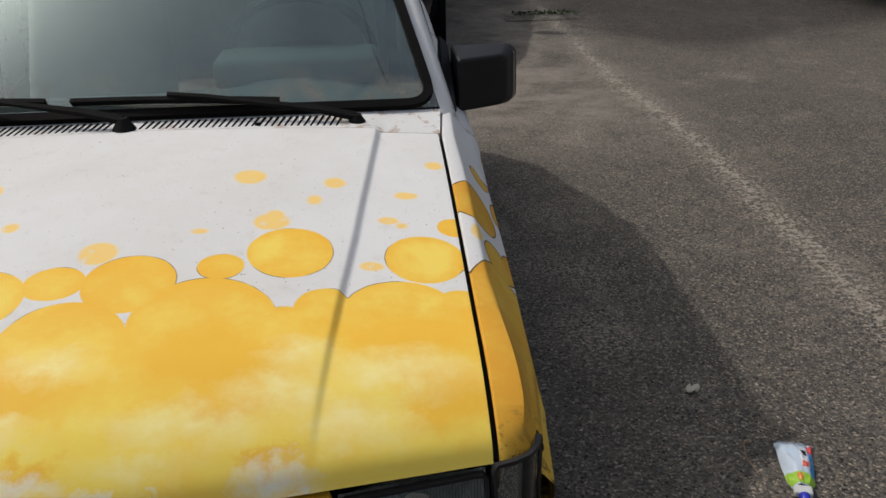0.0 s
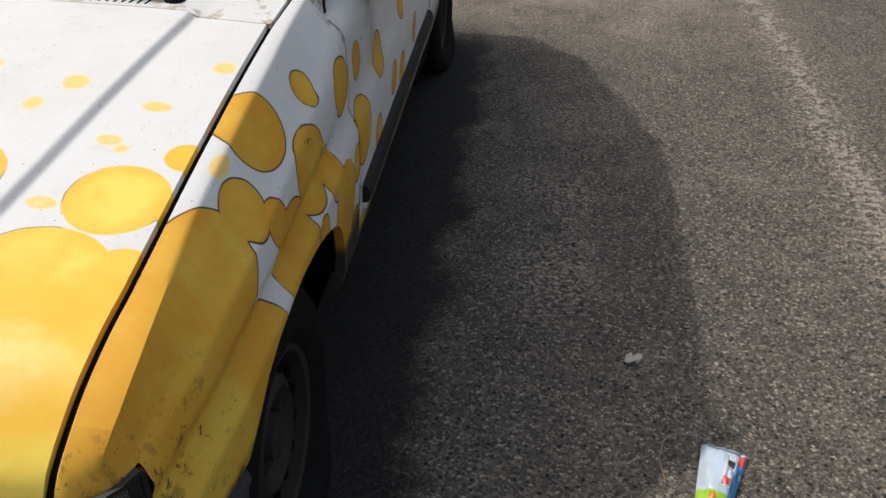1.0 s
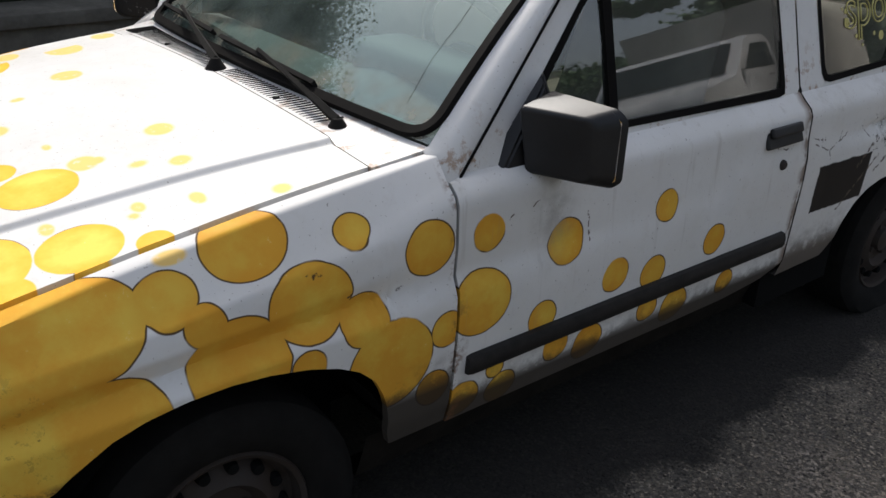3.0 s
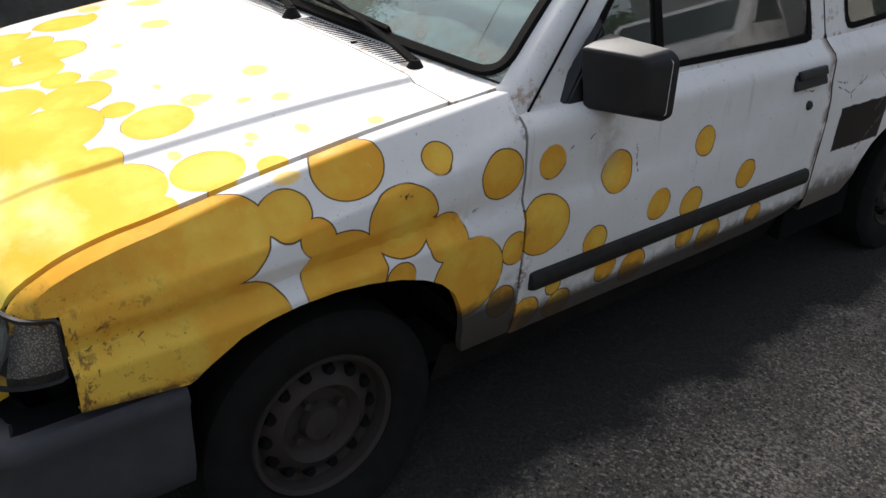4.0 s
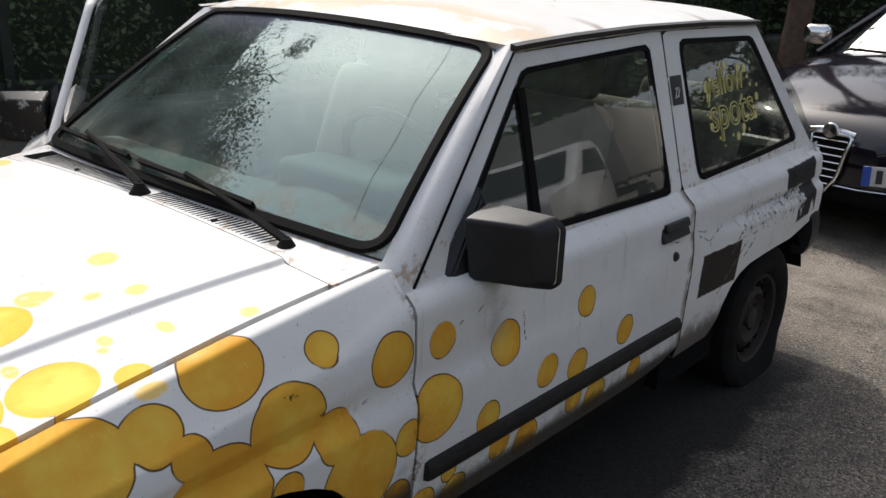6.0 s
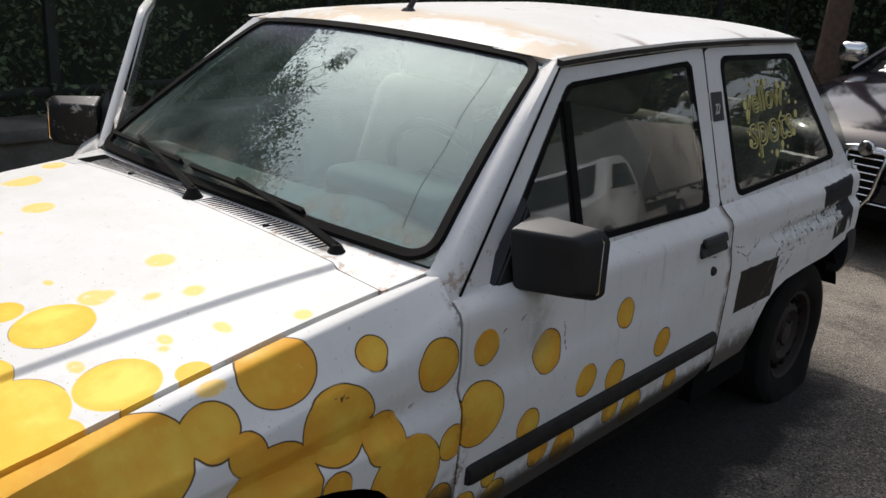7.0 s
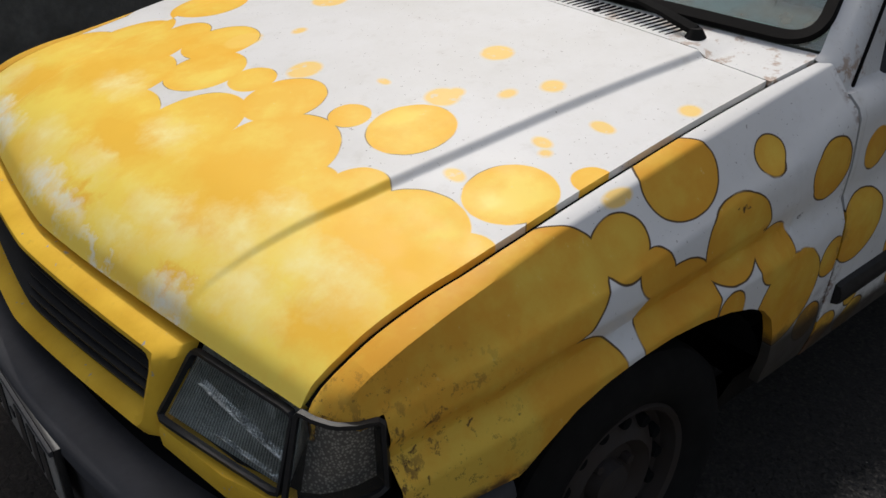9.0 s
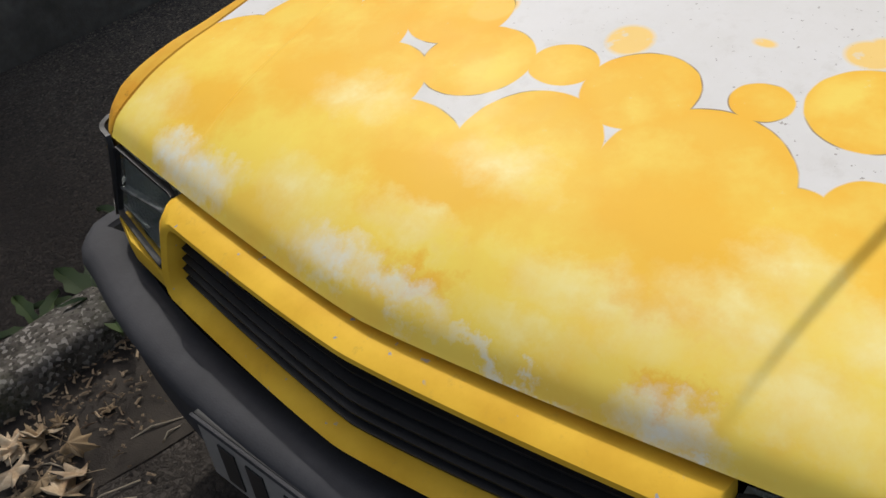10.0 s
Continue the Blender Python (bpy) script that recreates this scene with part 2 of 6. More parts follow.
# painted discs: x, y and radius (or two radii) on the hood
HOOD_BIG = [(0.367, 0.551, 0.070), (0.124, 0.474, 0.072), (0.259, 0.512, 0.037, 0.034), (0.010, 0.479, 0.048, 0.042), (-0.108, 0.447, 0.082, 0.075),
            (0.587, 0.550, 0.067), (0.650, 0.648, 0.035, 0.030), (0.052, 0.340, 0.092), (0.248, 0.372, 0.110), (0.428, 0.403, 0.051),
            (0.542, 0.388, 0.099), (-0.207, 0.531, 0.082, 0.075), (-0.341, 0.428, 0.095), (-0.240, 0.343, 0.100), (-0.470, 0.45, 0.10),
            (-0.56, 0.33, 0.12), (0.10, 0.22, 0.14), (-0.12, 0.20, 0.15), (-0.36, 0.24, 0.16), (0.34, 0.20, 0.16),
            (0.56, 0.24, 0.15), (-0.58, 0.20, 0.14), (0.722, 0.742, 0.070), (0.665, 0.545, 0.030), (0.638, 0.412, 0.055), (0.365, 0.362, 0.049), (0.425, 0.335, 0.065), (-0.332, 0.515, 0.061, 0.054), (-0.468, 0.640, 0.108, 0.080)]
HOOD_SMALL = [(0.330, 0.643, 0.031, 0.027), (0.060, 0.556, 0.031), (0.401, 0.718, 0.0125, 0.0165), (0.436, 0.782, 0.020), (0.566, 0.755, 0.022, 0.013),
              (0.531, 0.666, 0.018, 0.012), (0.554, 0.649, 0.010), (0.498, 0.526, 0.020, 0.012), (0.628, 0.880, 0.017), (0.279, 0.807, 0.030, 0.028),
              (-0.473, 0.858, 0.066, 0.045), (-0.202, 0.782, 0.041, 0.034), (-0.588, 0.745, 0.046, 0.030), (-0.167, 0.560, 0.036),
              (0.212, 0.615, 0.014, 0.008), (-0.105, 0.648, 0.014), (0.335, 0.665, 0.016), (-0.60, 1.00, 0.04, 0.03)]
# y, z, radius on the front wing and the door
WING = [(0.769, 0.820, 0.074, 0.085), (0.958, 0.783, 0.036, 0.041), (1.107, 0.710, 0.055), (0.860, 0.673, 0.081, 0.071), (0.961, 0.612, 0.050),
        (1.015, 0.503, 0.096), (1.144, 0.536, 0.039), (0.626, 0.751, 0.051, 0.059), (0.675, 0.687, 0.036), (0.723, 0.600, 0.088),
        (0.842, 0.562, 0.034), (1.119, 0.409, 0.040), (0.490, 0.745, 0.105), (0.520, 0.560, 0.085), (0.280, 0.660, 0.150),
        (0.360, 0.560, 0.120), (0.220, 0.560, 0.120), (0.300, 0.780, 0.140), (0.20, 0.70, 0.15), (0.40, 0.66, 0.12)]
WING_FAINT = [(0.652, 0.832, 0.026, 0.018)]
DOOR = [(1.248, 0.706, 0.039), (1.459, 0.637, 0.051), (1.229, 0.565, 0.076, 0.070), (1.404, 0.476, 0.040), (1.623, 0.514, 0.042),
        (1.757, 0.483, 0.043), (1.780, 0.644, 0.038), (1.979, 0.512, 0.041), (1.459, 0.384, 0.037), (1.564, 0.358, 0.047),
        (1.761, 0.384, 0.035), (1.866, 0.360, 0.049), (2.066, 0.367, 0.035), (1.283, 0.393, 0.024), (1.309, 0.333, 0.042),
        (1.201, 0.344, 0.045)]


def strokes(k, sep, c, lines, col, width=0.0016, strength=0.9):
    """Thin scratches between pairs of places (y, z)."""
    y, z = sep.outputs[1], sep.outputs[2]
    wob = k.math('MULTIPLY', k.math('SUBTRACT', k.noise(45, 3), 0.5), 0.014)
    y, z = k.math('ADD', y, wob), k.math('SUBTRACT', z, wob)
    best = None
    for y0, z0, y1, z1 in lines:
        ln = math.hypot(y1 - y0, z1 - z0)
        uy, uz = (y1 - y0) / ln, (z1 - z0) / ln
        dy, dz = k.math('SUBTRACT', y, y0), k.math('SUBTRACT', z, z0)
        t = k.math('ADD', k.math('MULTIPLY', dy, uy), k.math('MULTIPLY', dz, uz))
        over = k.math('MAXIMUM', k.math('SUBTRACT', t, ln), k.math('MAXIMUM', k.math('MULTIPLY', t, -1.0), 0.0))
        off = k.math('ABSOLUTE', k.math('SUBTRACT', k.math('MULTIPLY', dy, uz), k.math('MULTIPLY', dz, uy)))
        d = k.math('ADD', off, over)
        best = d if best is None else k.math('MINIMUM', best, d)
    strength = k.math('MULTIPLY', k.ramp(k.noise(70, 3), 0.42, 0.52), strength)
    return k.mix(k.math('MULTIPLY', k.ramp(best, width, width * 0.4), strength), c, col)


def wing_marks(k, sep, c):
    """Scrapes and rust along the edges of the front wing."""
    y, z = sep.outputs[1], sep.outputs[2]
    edge = k.math('MULTIPLY', k.ramp(y, 0.30, 0.23), k.ramp(z, 0.70, 0.64))
    scr = k.math('MULTIPLY', edge, k.ramp(k.noise(38, 6, 0.75, stretch=(1, 1, 0.35)), 0.53, 0.58))
    c = k.mix(k.math('MULTIPLY', scr, 0.9), c, (0.07, 0.045, 0.03))
    c = strokes(k, sep, c, [(0.856, 0.722, 0.880, 0.718), (0.866, 0.716, 0.874, 0.722), (1.038, 0.642, 1.050, 0.647), (0.932, 0.661, 0.942, 0.664)], (0.05, 0.035, 0.03), 0.0036)
    chips = k.math('MULTIPLY', k.math('MULTIPLY', k.ramp(y, 0.46, 0.24), k.ramp(z, 0.73, 0.66)), k.ramp(k.noise(46, 6, 0.8), 0.575, 0.595))
    c = k.mix(k.math('MULTIPLY', chips, 0.85), c, (0.09, 0.05, 0.03))
    c = strokes(k, sep, c, [(0.262, 0.62, 0.285, 0.638), (0.34, 0.60, 0.352, 0.603), (0.41, 0.59, 0.42, 0.597), (0.262, 0.55, 0.270, 0.57), (0.255, 0.60, 0.27, 0.602)], (0.10, 0.06, 0.03), 0.0016)
    hinge = k.math('MULTIPLY', k.ramp(y, 1.150, 1.166), k.ramp(k.noise(30, 5, 0.7), 0.50, 0.60))
    c = k.mix(k.math('MULTIPLY', hinge, 0.8), c, (0.16, 0.09, 0.05))
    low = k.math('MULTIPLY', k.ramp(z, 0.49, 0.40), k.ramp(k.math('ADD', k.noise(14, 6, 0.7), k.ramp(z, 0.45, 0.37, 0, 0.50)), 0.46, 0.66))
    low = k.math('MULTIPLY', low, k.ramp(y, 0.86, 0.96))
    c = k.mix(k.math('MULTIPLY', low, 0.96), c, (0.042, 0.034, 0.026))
    rust = k.math('MULTIPLY', k.math('MULTIPLY', k.ramp(z, 0.515, 0.500), k.ramp(y, 0.46, 0.42)), k.ramp(k.noise(26, 6, 0.7), 0.38, 0.52))
    return k.mix(k.math('MULTIPLY', rust, 0.9), c, (0.10, 0.055, 0.028))


def door_marks(k, sep, c):
    y, z = sep.outputs[1], sep.outputs[2]
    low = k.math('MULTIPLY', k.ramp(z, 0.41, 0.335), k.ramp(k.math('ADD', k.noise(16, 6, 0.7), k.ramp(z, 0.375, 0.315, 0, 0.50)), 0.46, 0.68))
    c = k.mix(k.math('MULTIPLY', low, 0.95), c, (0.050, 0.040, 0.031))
    c = strokes(k, sep, c, [(1.36, 0.735, 1.378, 0.742), (1.52, 0.69, 1.53, 0.62), (2.20, 0.70, 2.26, 0.69), (1.30, 0.72, 1.31, 0.728), (2.318, 0.50, 2.322, 0.60), (2.315, 0.42, 2.321, 0.49)], (0.09, 0.06, 0.045), 0.003)
    run = k.math('MULTIPLY', k.ramp(k.noise(30, 4, 0.6, stretch=(1, 1, 0.06)), 0.60, 0.74), k.ramp(z, 0.42, 0.62))
    c = k.mix(k.math('MULTIPLY', run, 0.40), c, (0.34, 0.30, 0.25))
    smudge = k.n("ShaderNodeVectorMath", operation='DISTANCE')
    squeeze = k.n("ShaderNodeVectorMath", operation='MULTIPLY')
    k.put(squeeze.inputs[0], k.co)
    squeeze.inputs[1].default_value = (0, 14.0, 8.0)
    k.put(smudge.inputs[0], squeeze.outputs[0])
    smudge.inputs[1].default_value = (0, 1.42 * 14.0, 0.715 * 8.0)
    grey = k.math('MULTIPLY', k.ramp(smudge.outputs["Value"], 1.1, 0.2), k.ramp(k.noise(20, 6, 0.7), 0.30, 0.62))
    c = k.mix(k.math('MULTIPLY', grey, 0.55), c, (0.26, 0.24, 0.21))
    front = k.math('MULTIPLY', k.math('MULTIPLY', k.ramp(y, 1.205, 1.180), k.ramp(z, 0.62, 0.50)), k.ramp(k.noise(24, 6, 0.7), 0.46, 0.56))
    c = k.mix(k.math('MULTIPLY', front, 0.85), c, (0.17, 0.085, 0.045))
    rear = k.math('MULTIPLY', k.ramp(y, 2.30, 2.325), k.ramp(k.noise(22, 5), 0.42, 0.55))
    return k.mix(k.math('MULTIPLY', rear, 0.8), c, (0.15, 0.09, 0.055))


def quarter_marks(k, sep, c):
    """Two dark primer patches, scratches and peeling paint on the flare."""
    y, z = sep.outputs[1], sep.outputs[2]

    def box(y0, y1, z0, z1, soft=0.004):
        wy = k.math('ADD', y, k.math('MULTIPLY', k.noise(40, 4), 0.012))
        wz = k.math('ADD', z, k.math('MULTIPLY', k.noise(33, 4), 0.012))
        a = k.math('MULTIPLY', k.ramp(wy, y0, y0 + soft), k.ramp(wy, y1, y1 - soft))
        return k.math('MULTIPLY', a, k.math('MULTIPLY', k.ramp(wz, z0, z0 + soft), k.ramp(wz, z1, z1 - soft)))
    dirt = k.math('MULTIPLY', k.ramp(k.noise(9, 7, 0.75), 0.54, 0.70), 0.32)
    c = k.mix(dirt, c, (0.33, 0.29, 0.24))
    c = k.mix(k.math('MULTIPLY', k.ramp(k.noise(34, 6, 0.8), 0.66, 0.70), 0.7), c, (0.13, 0.11, 0.09))
    c = k.mix(box(2.412, 2.672, 0.482, 0.622), c, (0.016, 0.015, 0.0145))
    p2 = k.math('MAXIMUM', box(3.03, 3.36, 0.672, 0.785), k.math('MULTIPLY', box(3.13, 3.36, 0.58, 0.69), k.ramp(k.noise(18, 4), 0.40, 0.46)))
    c = k.mix(p2, c, (0.022, 0.022, 0.024))
    peel = k.math('MULTIPLY', box(2.70, 3.20, 0.640, 0.715), k.ramp(k.noise(42, 6, 0.7), 0.46, 0.50))
    c = k.mix(peel, c, (0.55, 0.54, 0.51))
    chip = k.math('MULTIPLY', box(2.66, 3.25, 0.62, 0.725), k.ramp(k.noise(48, 5, 0.75), 0.57, 0.60))
    c = k.mix(chip, c, (0.07, 0.06, 0.055))
    c = strokes(k, sep, c, [(2.37, 0.682, 2.44, 0.655), (2.44, 0.655, 2.53, 0.690), (2.44, 0.655, 2.452, 0.63), (2.40, 0.672, 2.405, 0.695), (2.49, 0.675, 2.50, 0.70), (2.36, 0.70, 2.42, 0.685), (2.60, 0.70, 2.64, 0.66)], (0.12, 0.10, 0.085), 0.0024)
    c = strokes(k, sep, c, [(2.55, 0.46, 2.70, 0.60), (2.66, 0.64, 2.60, 0.58), (2.70, 0.55, 2.76, 0.60)], (0.10, 0.08, 0.065), 0.006)
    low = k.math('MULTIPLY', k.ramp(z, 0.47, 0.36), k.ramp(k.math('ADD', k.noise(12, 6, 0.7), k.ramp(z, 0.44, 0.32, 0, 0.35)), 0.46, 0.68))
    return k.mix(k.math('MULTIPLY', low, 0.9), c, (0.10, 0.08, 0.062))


def roof_marks(k, sep, c):
    peel = k.math('MULTIPLY', k.ramp(k.noise(3.4, 7, 0.62), 0.46, 0.50), k.ramp(k.math('ADD', sep.outputs[1], k.math('MULTIPLY', k.noise(6, 4), 0.2)), 1.98, 1.88))
    c = k.mix(k.math('MULTIPLY', peel, 0.75), c, (0.60, 0.46, 0.31))
    for y0 in (2.03, 2.62):
        streak = k.math('MULTIPLY', k.ramp(k.math('ABSOLUTE', k.math('SUBTRACT', k.math('ADD', sep.outputs[1], k.math('MULTIPLY', k.noise(20, 4), 0.03)), y0 + 0.015)), 0.030, 0.006), k.ramp(k.math('ADD', sep.outputs[0], k.math('MULTIPLY', k.noise(9, 4), 0.12)), 0.52, 0.62))
        c = k.mix(k.math('MULTIPLY', streak, 0.75), c, (0.20, 0.13, 0.085))
    rust = k.math('MULTIPLY', k.ramp(k.noise(9, 7, 0.75), 0.62, 0.68), 0.8)
    return k.mix(rust, c, (0.24, 0.12, 0.06))


HOOD_PAINT = spot_paint("hood_paint", (HOOD_BIG, HOOD_SMALL), False, 0.50, cloud=True)
WING_PAINT = spot_paint("wing_paint", (WING, WING_FAINT), True, 0.30, extra=wing_marks, tones=SHADED_YELLOWS)
DOOR_PAINT = spot_paint("door_paint", (DOOR, []), True, 0.38, extra=door_marks, tones=SHADED_YELLOWS)


def plain_paint(name, dirt, extra=None, rough=0.28):
    k = Mat(name, rough, 0, 0.10)
    sep = k.n("ShaderNodeSeparateXYZ")
    k.put(sep.inputs[0], k.co)
    c = dirty_white(k, dirt)
    if extra:
        c = extra(k, sep, c)
    k.color(c)
    return k.m


def rusty_corner(k, sep, c):
    m = k.math('MULTIPLY', k.ramp(sep.outputs[2], 0.95, 0.84), k.ramp(k.noise(28, 6, 0.7), 0.55, 0.62))
    return k.mix(k.math('MULTIPLY', m, 0.7), c, (0.30, 0.16, 0.07))


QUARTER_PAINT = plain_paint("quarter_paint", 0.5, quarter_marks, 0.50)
ROOF_PAINT = plain_paint("roof_paint", 0.45, roof_marks, 0.35)
WHITE_PAINT = plain_paint("white_paint", 0.40, rusty_corner)


def chipped_yellow():
    k = Mat("yellow_paint", 0.6, 0, 0.10)
    c = k.mix(k.ramp(k.noise(9, 5, 0.6), 0.32, 0.68), (0.66, 0.38, 0.030), (0.80, 0.50, 0.05))
    c = k.mix(k.math('MULTIPLY', k.ramp(k.noise(34, 5, 0.7), 0.60, 0.70), 0.5), c, (0.55, 0.34, 0.05))
    chips = k.math('MULTIPLY', k.ramp(k.noise(70, 3), 0.665, 0.685), k.ramp(k.noise(12, 2), 0.50, 0.56))
    c = k.mix(chips, c, (0.30, 0.31, 0.35))
    k.color(c)
    k.bump(k.noise(120, 3), 0.0005, 0.5)
    return k.m


YELLOW_PAINT = chipped_yellow()
PLASTIC = simple("black_plastic", (0.020, 0.020, 0.021), 0.45, var=0.4, scale=14, bump=0.0004, spec=0.35)
BUMPER_MAT = simple("weathered_bumper", (0.056, 0.056, 0.061), 0.75, var=0.35, scale=10, bump=0.0006, spec=0.3)
DARK = simple("dark_void", (0.010, 0.010, 0.010), 0.95, var=0.3, spec=0.05)
RUBBER = simple("black_rubber", (0.016, 0.015, 0.014), 0.90, var=0.45, scale=18, bump=0.0006, spec=0.12)
SEAL = simple("window_seal", (0.010, 0.009, 0.0085), 0.75, var=0.4, scale=16, spec=0.06)
STEEL = simple("steel_rim", (0.040, 0.036, 0.034), 0.7, 0.0, 0.5, 15, c2=(0.040, 0.029, 0.023), spec=0.2)
CHROME = simple("chrome", (0.80, 0.80, 0.80), 0.12, 1.0, 0.12, 20)
ribbed = Mat("ribbed_reflector", 0.50, 0.6)
ribbed.color(ribbed.mix(ribbed.ramp(ribbed.noise(9, 3), 0.4, 0.6), (0.42, 0.43, 0.39), (0.88, 0.89, 0.84)))
ribbed.bump(ribbed.noise(60, 2, stretch=(5.0, 5.0, 1.2)), 0.02, 1.0)
RIBBED = ribbed.m
prism = Mat("stippled_prism", 0.30, 0.9)
prism.color(prism.mix(prism.ramp(prism.noise(30, 3), 0.38, 0.62), (0.40, 0.41, 0.40), (0.92, 0.92, 0.90)))
prism.bump(prism.noise(260, 2), 0.004, 1.0)
PRISM = prism.m
dotted = Mat("dotted_reflector", 0.30, 0.55, 0.3)
dotted.color(dotted.mix(dotted.ramp(dotted.voro(260, "Distance"), 0.15, 0.55), (0.52, 0.49, 0.45), (0.15, 0.14, 0.13)))
DOTTED = dotted.m
SEAT_CLOTH = simple("seat_cover", (0.30, 0.28, 0.24), 0.9, var=0.25, scale=14, bump=0.0004)
DASH_MAT = simple("grey_dashboard", (0.11, 0.12, 0.115), 0.75, var=0.25, scale=10, bump=0.0008)
CARPET = simple("dark_carpet", (0.035, 0.034, 0.032), 0.95, var=0.4, scale=40)
PLATE_MAT = simple("plate_white", (0.62, 0.61, 0.58), 0.45, var=0.3, scale=18)
INK = simple("plate_ink", (0.02, 0.02, 0.02), 0.5)
BLUE = simple("plate_blue", (0.02, 0.08, 0.42), 0.45)
WINDSHIELD_GLASS = glass("windshield_glass", (0.62, 0.75, 0.72), 0.085, (0.36, 0.46, 0.43), 2.3, (0.80, 0.98, 0.98), True)
SIDE_GLASS = glass("side_glass", (0.60, 0.63, 0.60), 0.04, ior=2.1)
LENS = glass("lens_glass", (0.86, 0.88, 0.88), 0.02, ior=1.35)
PEN_YELLOW = simple("yellow_marker", (0.66, 0.58, 0.20), 0.6, var=0.3, scale=40)


# ---- mesh helpers ----
def mesh_ob(name, verts, faces, mat, parent=None, label="", smooth=True):
    me = bpy.data.meshes.new(name)
    me.from_pydata([tuple(v) for v in verts], [], faces)
    me.update()
    if smooth:
        me.polygons.foreach_set("use_smooth", [True] * len(me.polygons))
        me.set_sharp_from_angle(angle=radians(38))
    me.materials.append(mat)
    ob = new(name, me)
    if parent:
        ob.parent = parent
    return tagged(ob, label)


def part(name, bm, mat, parent, label="", smooth=True):
    me = bpy.data.meshes.new(name)
    bm.to_mesh(me)
    bm.free()
    if smooth:
        me.polygons.foreach_set("use_smooth", [True] * len(me.polygons))
        me.set_sharp_from_angle(angle=radians(38))
    me.materials.append(mat)
    ob = new(name, me)
    ob.parent = parent
    return tagged(ob, label)


def empty(name, at, label, category, group="", kind=""):
    ob = new(name)
    ob.empty_display_size = 0.1
    ob.matrix_basis = Matrix.Translation(at)
    return tagged(ob, label, category, group, kind)


def grid_faces(nu, nv, flip=False, close_v=False):
    out = []
    for i in range(nu - 1):
        for j in range(nv if close_v else nv - 1):
            k = (j + 1) % nv
            q = (i * nv + j, (i + 1) * nv + j, (i + 1) * nv + k, i * nv + k)
            out.append(q[::-1] if flip else q)
    return out


def sheet(name, rows, mat, parent, label="", flip=False, thick=0.0):
    """A panel from rows of points, all of one length. thick: turned-in edge and inner skin."""
    nu, nv = len(rows), len(rows[0])
    verts = [Vector(p) for r in rows for p in r]
    faces = grid_faces(nu, nv, flip)
    me = bpy.data.meshes.new(name)
    me.from_pydata(verts, [], faces)
    me.update()
    me.polygons.foreach_set("use_smooth", [True] * len(me.polygons))
    me.set_sharp_from_angle(angle=radians(38))
    if thick:
        rim = {}
        for q in faces:
            for a, b in zip(q, q[1:] + q[:1]):
                rim[(min(a, b), max(a, b))] = rim.get((min(a, b), max(a, b)), 0) + 1
        for e in me.edges:
            if rim[tuple(sorted(e.vertices))] == 1:
                e.use_edge_sharp = True
    me.materials.append(mat)
    ob = new(name, me)
    if parent:
        ob.parent = parent
    if thick:
        mod = ob.modifiers.new("skin", 'SOLIDIFY')
        mod.thickness = thick
        mod.offset = -1.0
        mod.use_rim = True
    return tagged(ob, label)


def sweep(name, pts, prof, mat, parent, label="", closed=False, up=(0, 0, 1), scale=None):
    """A profile (a, b) carried along a line of points: a across, b along up."""
    pts = [Vector(p) for p in pts]
    n, m = len(pts), len(prof)
    verts, faces = [], []
    for i, p in enumerate(pts):
        a = pts[i - 1] if (i or closed) else pts[0]
        b = pts[(i + 1) % n] if (i < n - 1 or closed) else pts[-1]
        t = (b - a).normalized()
        u = Vector(up(i) if callable(up) else up)
        s = t.cross(u).normalized()
        u2 = s.cross(t).normalized()
        k = scale[i] if scale else 1.0
        verts += [p + s * (q[0] * k) + u2 * (q[1] * k) for q in prof]
    for i in range(n if closed else n - 1):
        i2 = (i + 1) % n
        for j in range(m):
            j2 = (j + 1) % m
            faces.append((i * m + j, i * m + j2, i2 * m + j2, i2 * m + j))
    if not closed:
        faces.append(tuple(range(m))[::-1])
        faces.append(tuple((n - 1) * m + j for j in range(m)))
    return mesh_ob(name, verts, faces, mat, parent, label)


def circle_prof(r, n=8, sx=1.0):
    return [(r * sx * math.cos(2 * math.pi * i / n), r * math.sin(2 * math.pi * i / n)) for i in range(n)]


def rbox_bm(size, at=(0, 0, 0), bevel=0.01, seg=2, turn=None, taper=None):
    bm = bmesh.new()
    bmesh.ops.create_cube(bm, size=1.0)
    for v in bm.verts:
        k = 1.0
        if taper and v.co.z > 0:
            k = taper
        v.co = Vector((v.co.x * size[0] * k, v.co.y * size[1] * k, v.co.z * size[2]))
    if bevel:
        bmesh.ops.bevel(bm, geom=bm.edges[:], offset=bevel, segments=seg, affect='EDGES', profile=0.6)
    m = Matrix.Translation(at)
    if turn:
        m = m @ Euler([radians(a) for a in turn]).to_matrix().to_4x4()
    bmesh.ops.transform(bm, matrix=m, verts=bm.verts)
    return bm


def rbox(name, size, at, mat, parent=None, bevel=0.01, label="", turn=None, taper=None, seg=2):
    return part(name, rbox_bm(size, at, bevel, seg, turn, taper), mat, parent, label)


def lathe_bm(profile, n=40, axis='x', at=(0, 0, 0)):
    """Turns (radius, offset) about an axis through at."""
    verts, faces = [], []
    for r, o in profile:
        for i in range(n):
            a = 2 * math.pi * i / n
            c, s = r * math.cos(a), r * math.sin(a)
            p = (o, c, s) if axis == 'x' else ((c, o, s) if axis == 'y' else (c, s, o))
            verts.append(Vector(p) + Vector(at))
    faces = grid_faces(len(profile), n, False, True)
    me = bpy.data.meshes.new("turned")
    me.from_pydata(verts, [], faces)
    bm = bmesh.new()
    bm.from_mesh(me)
    bpy.data.meshes.remove(me)
    return bm


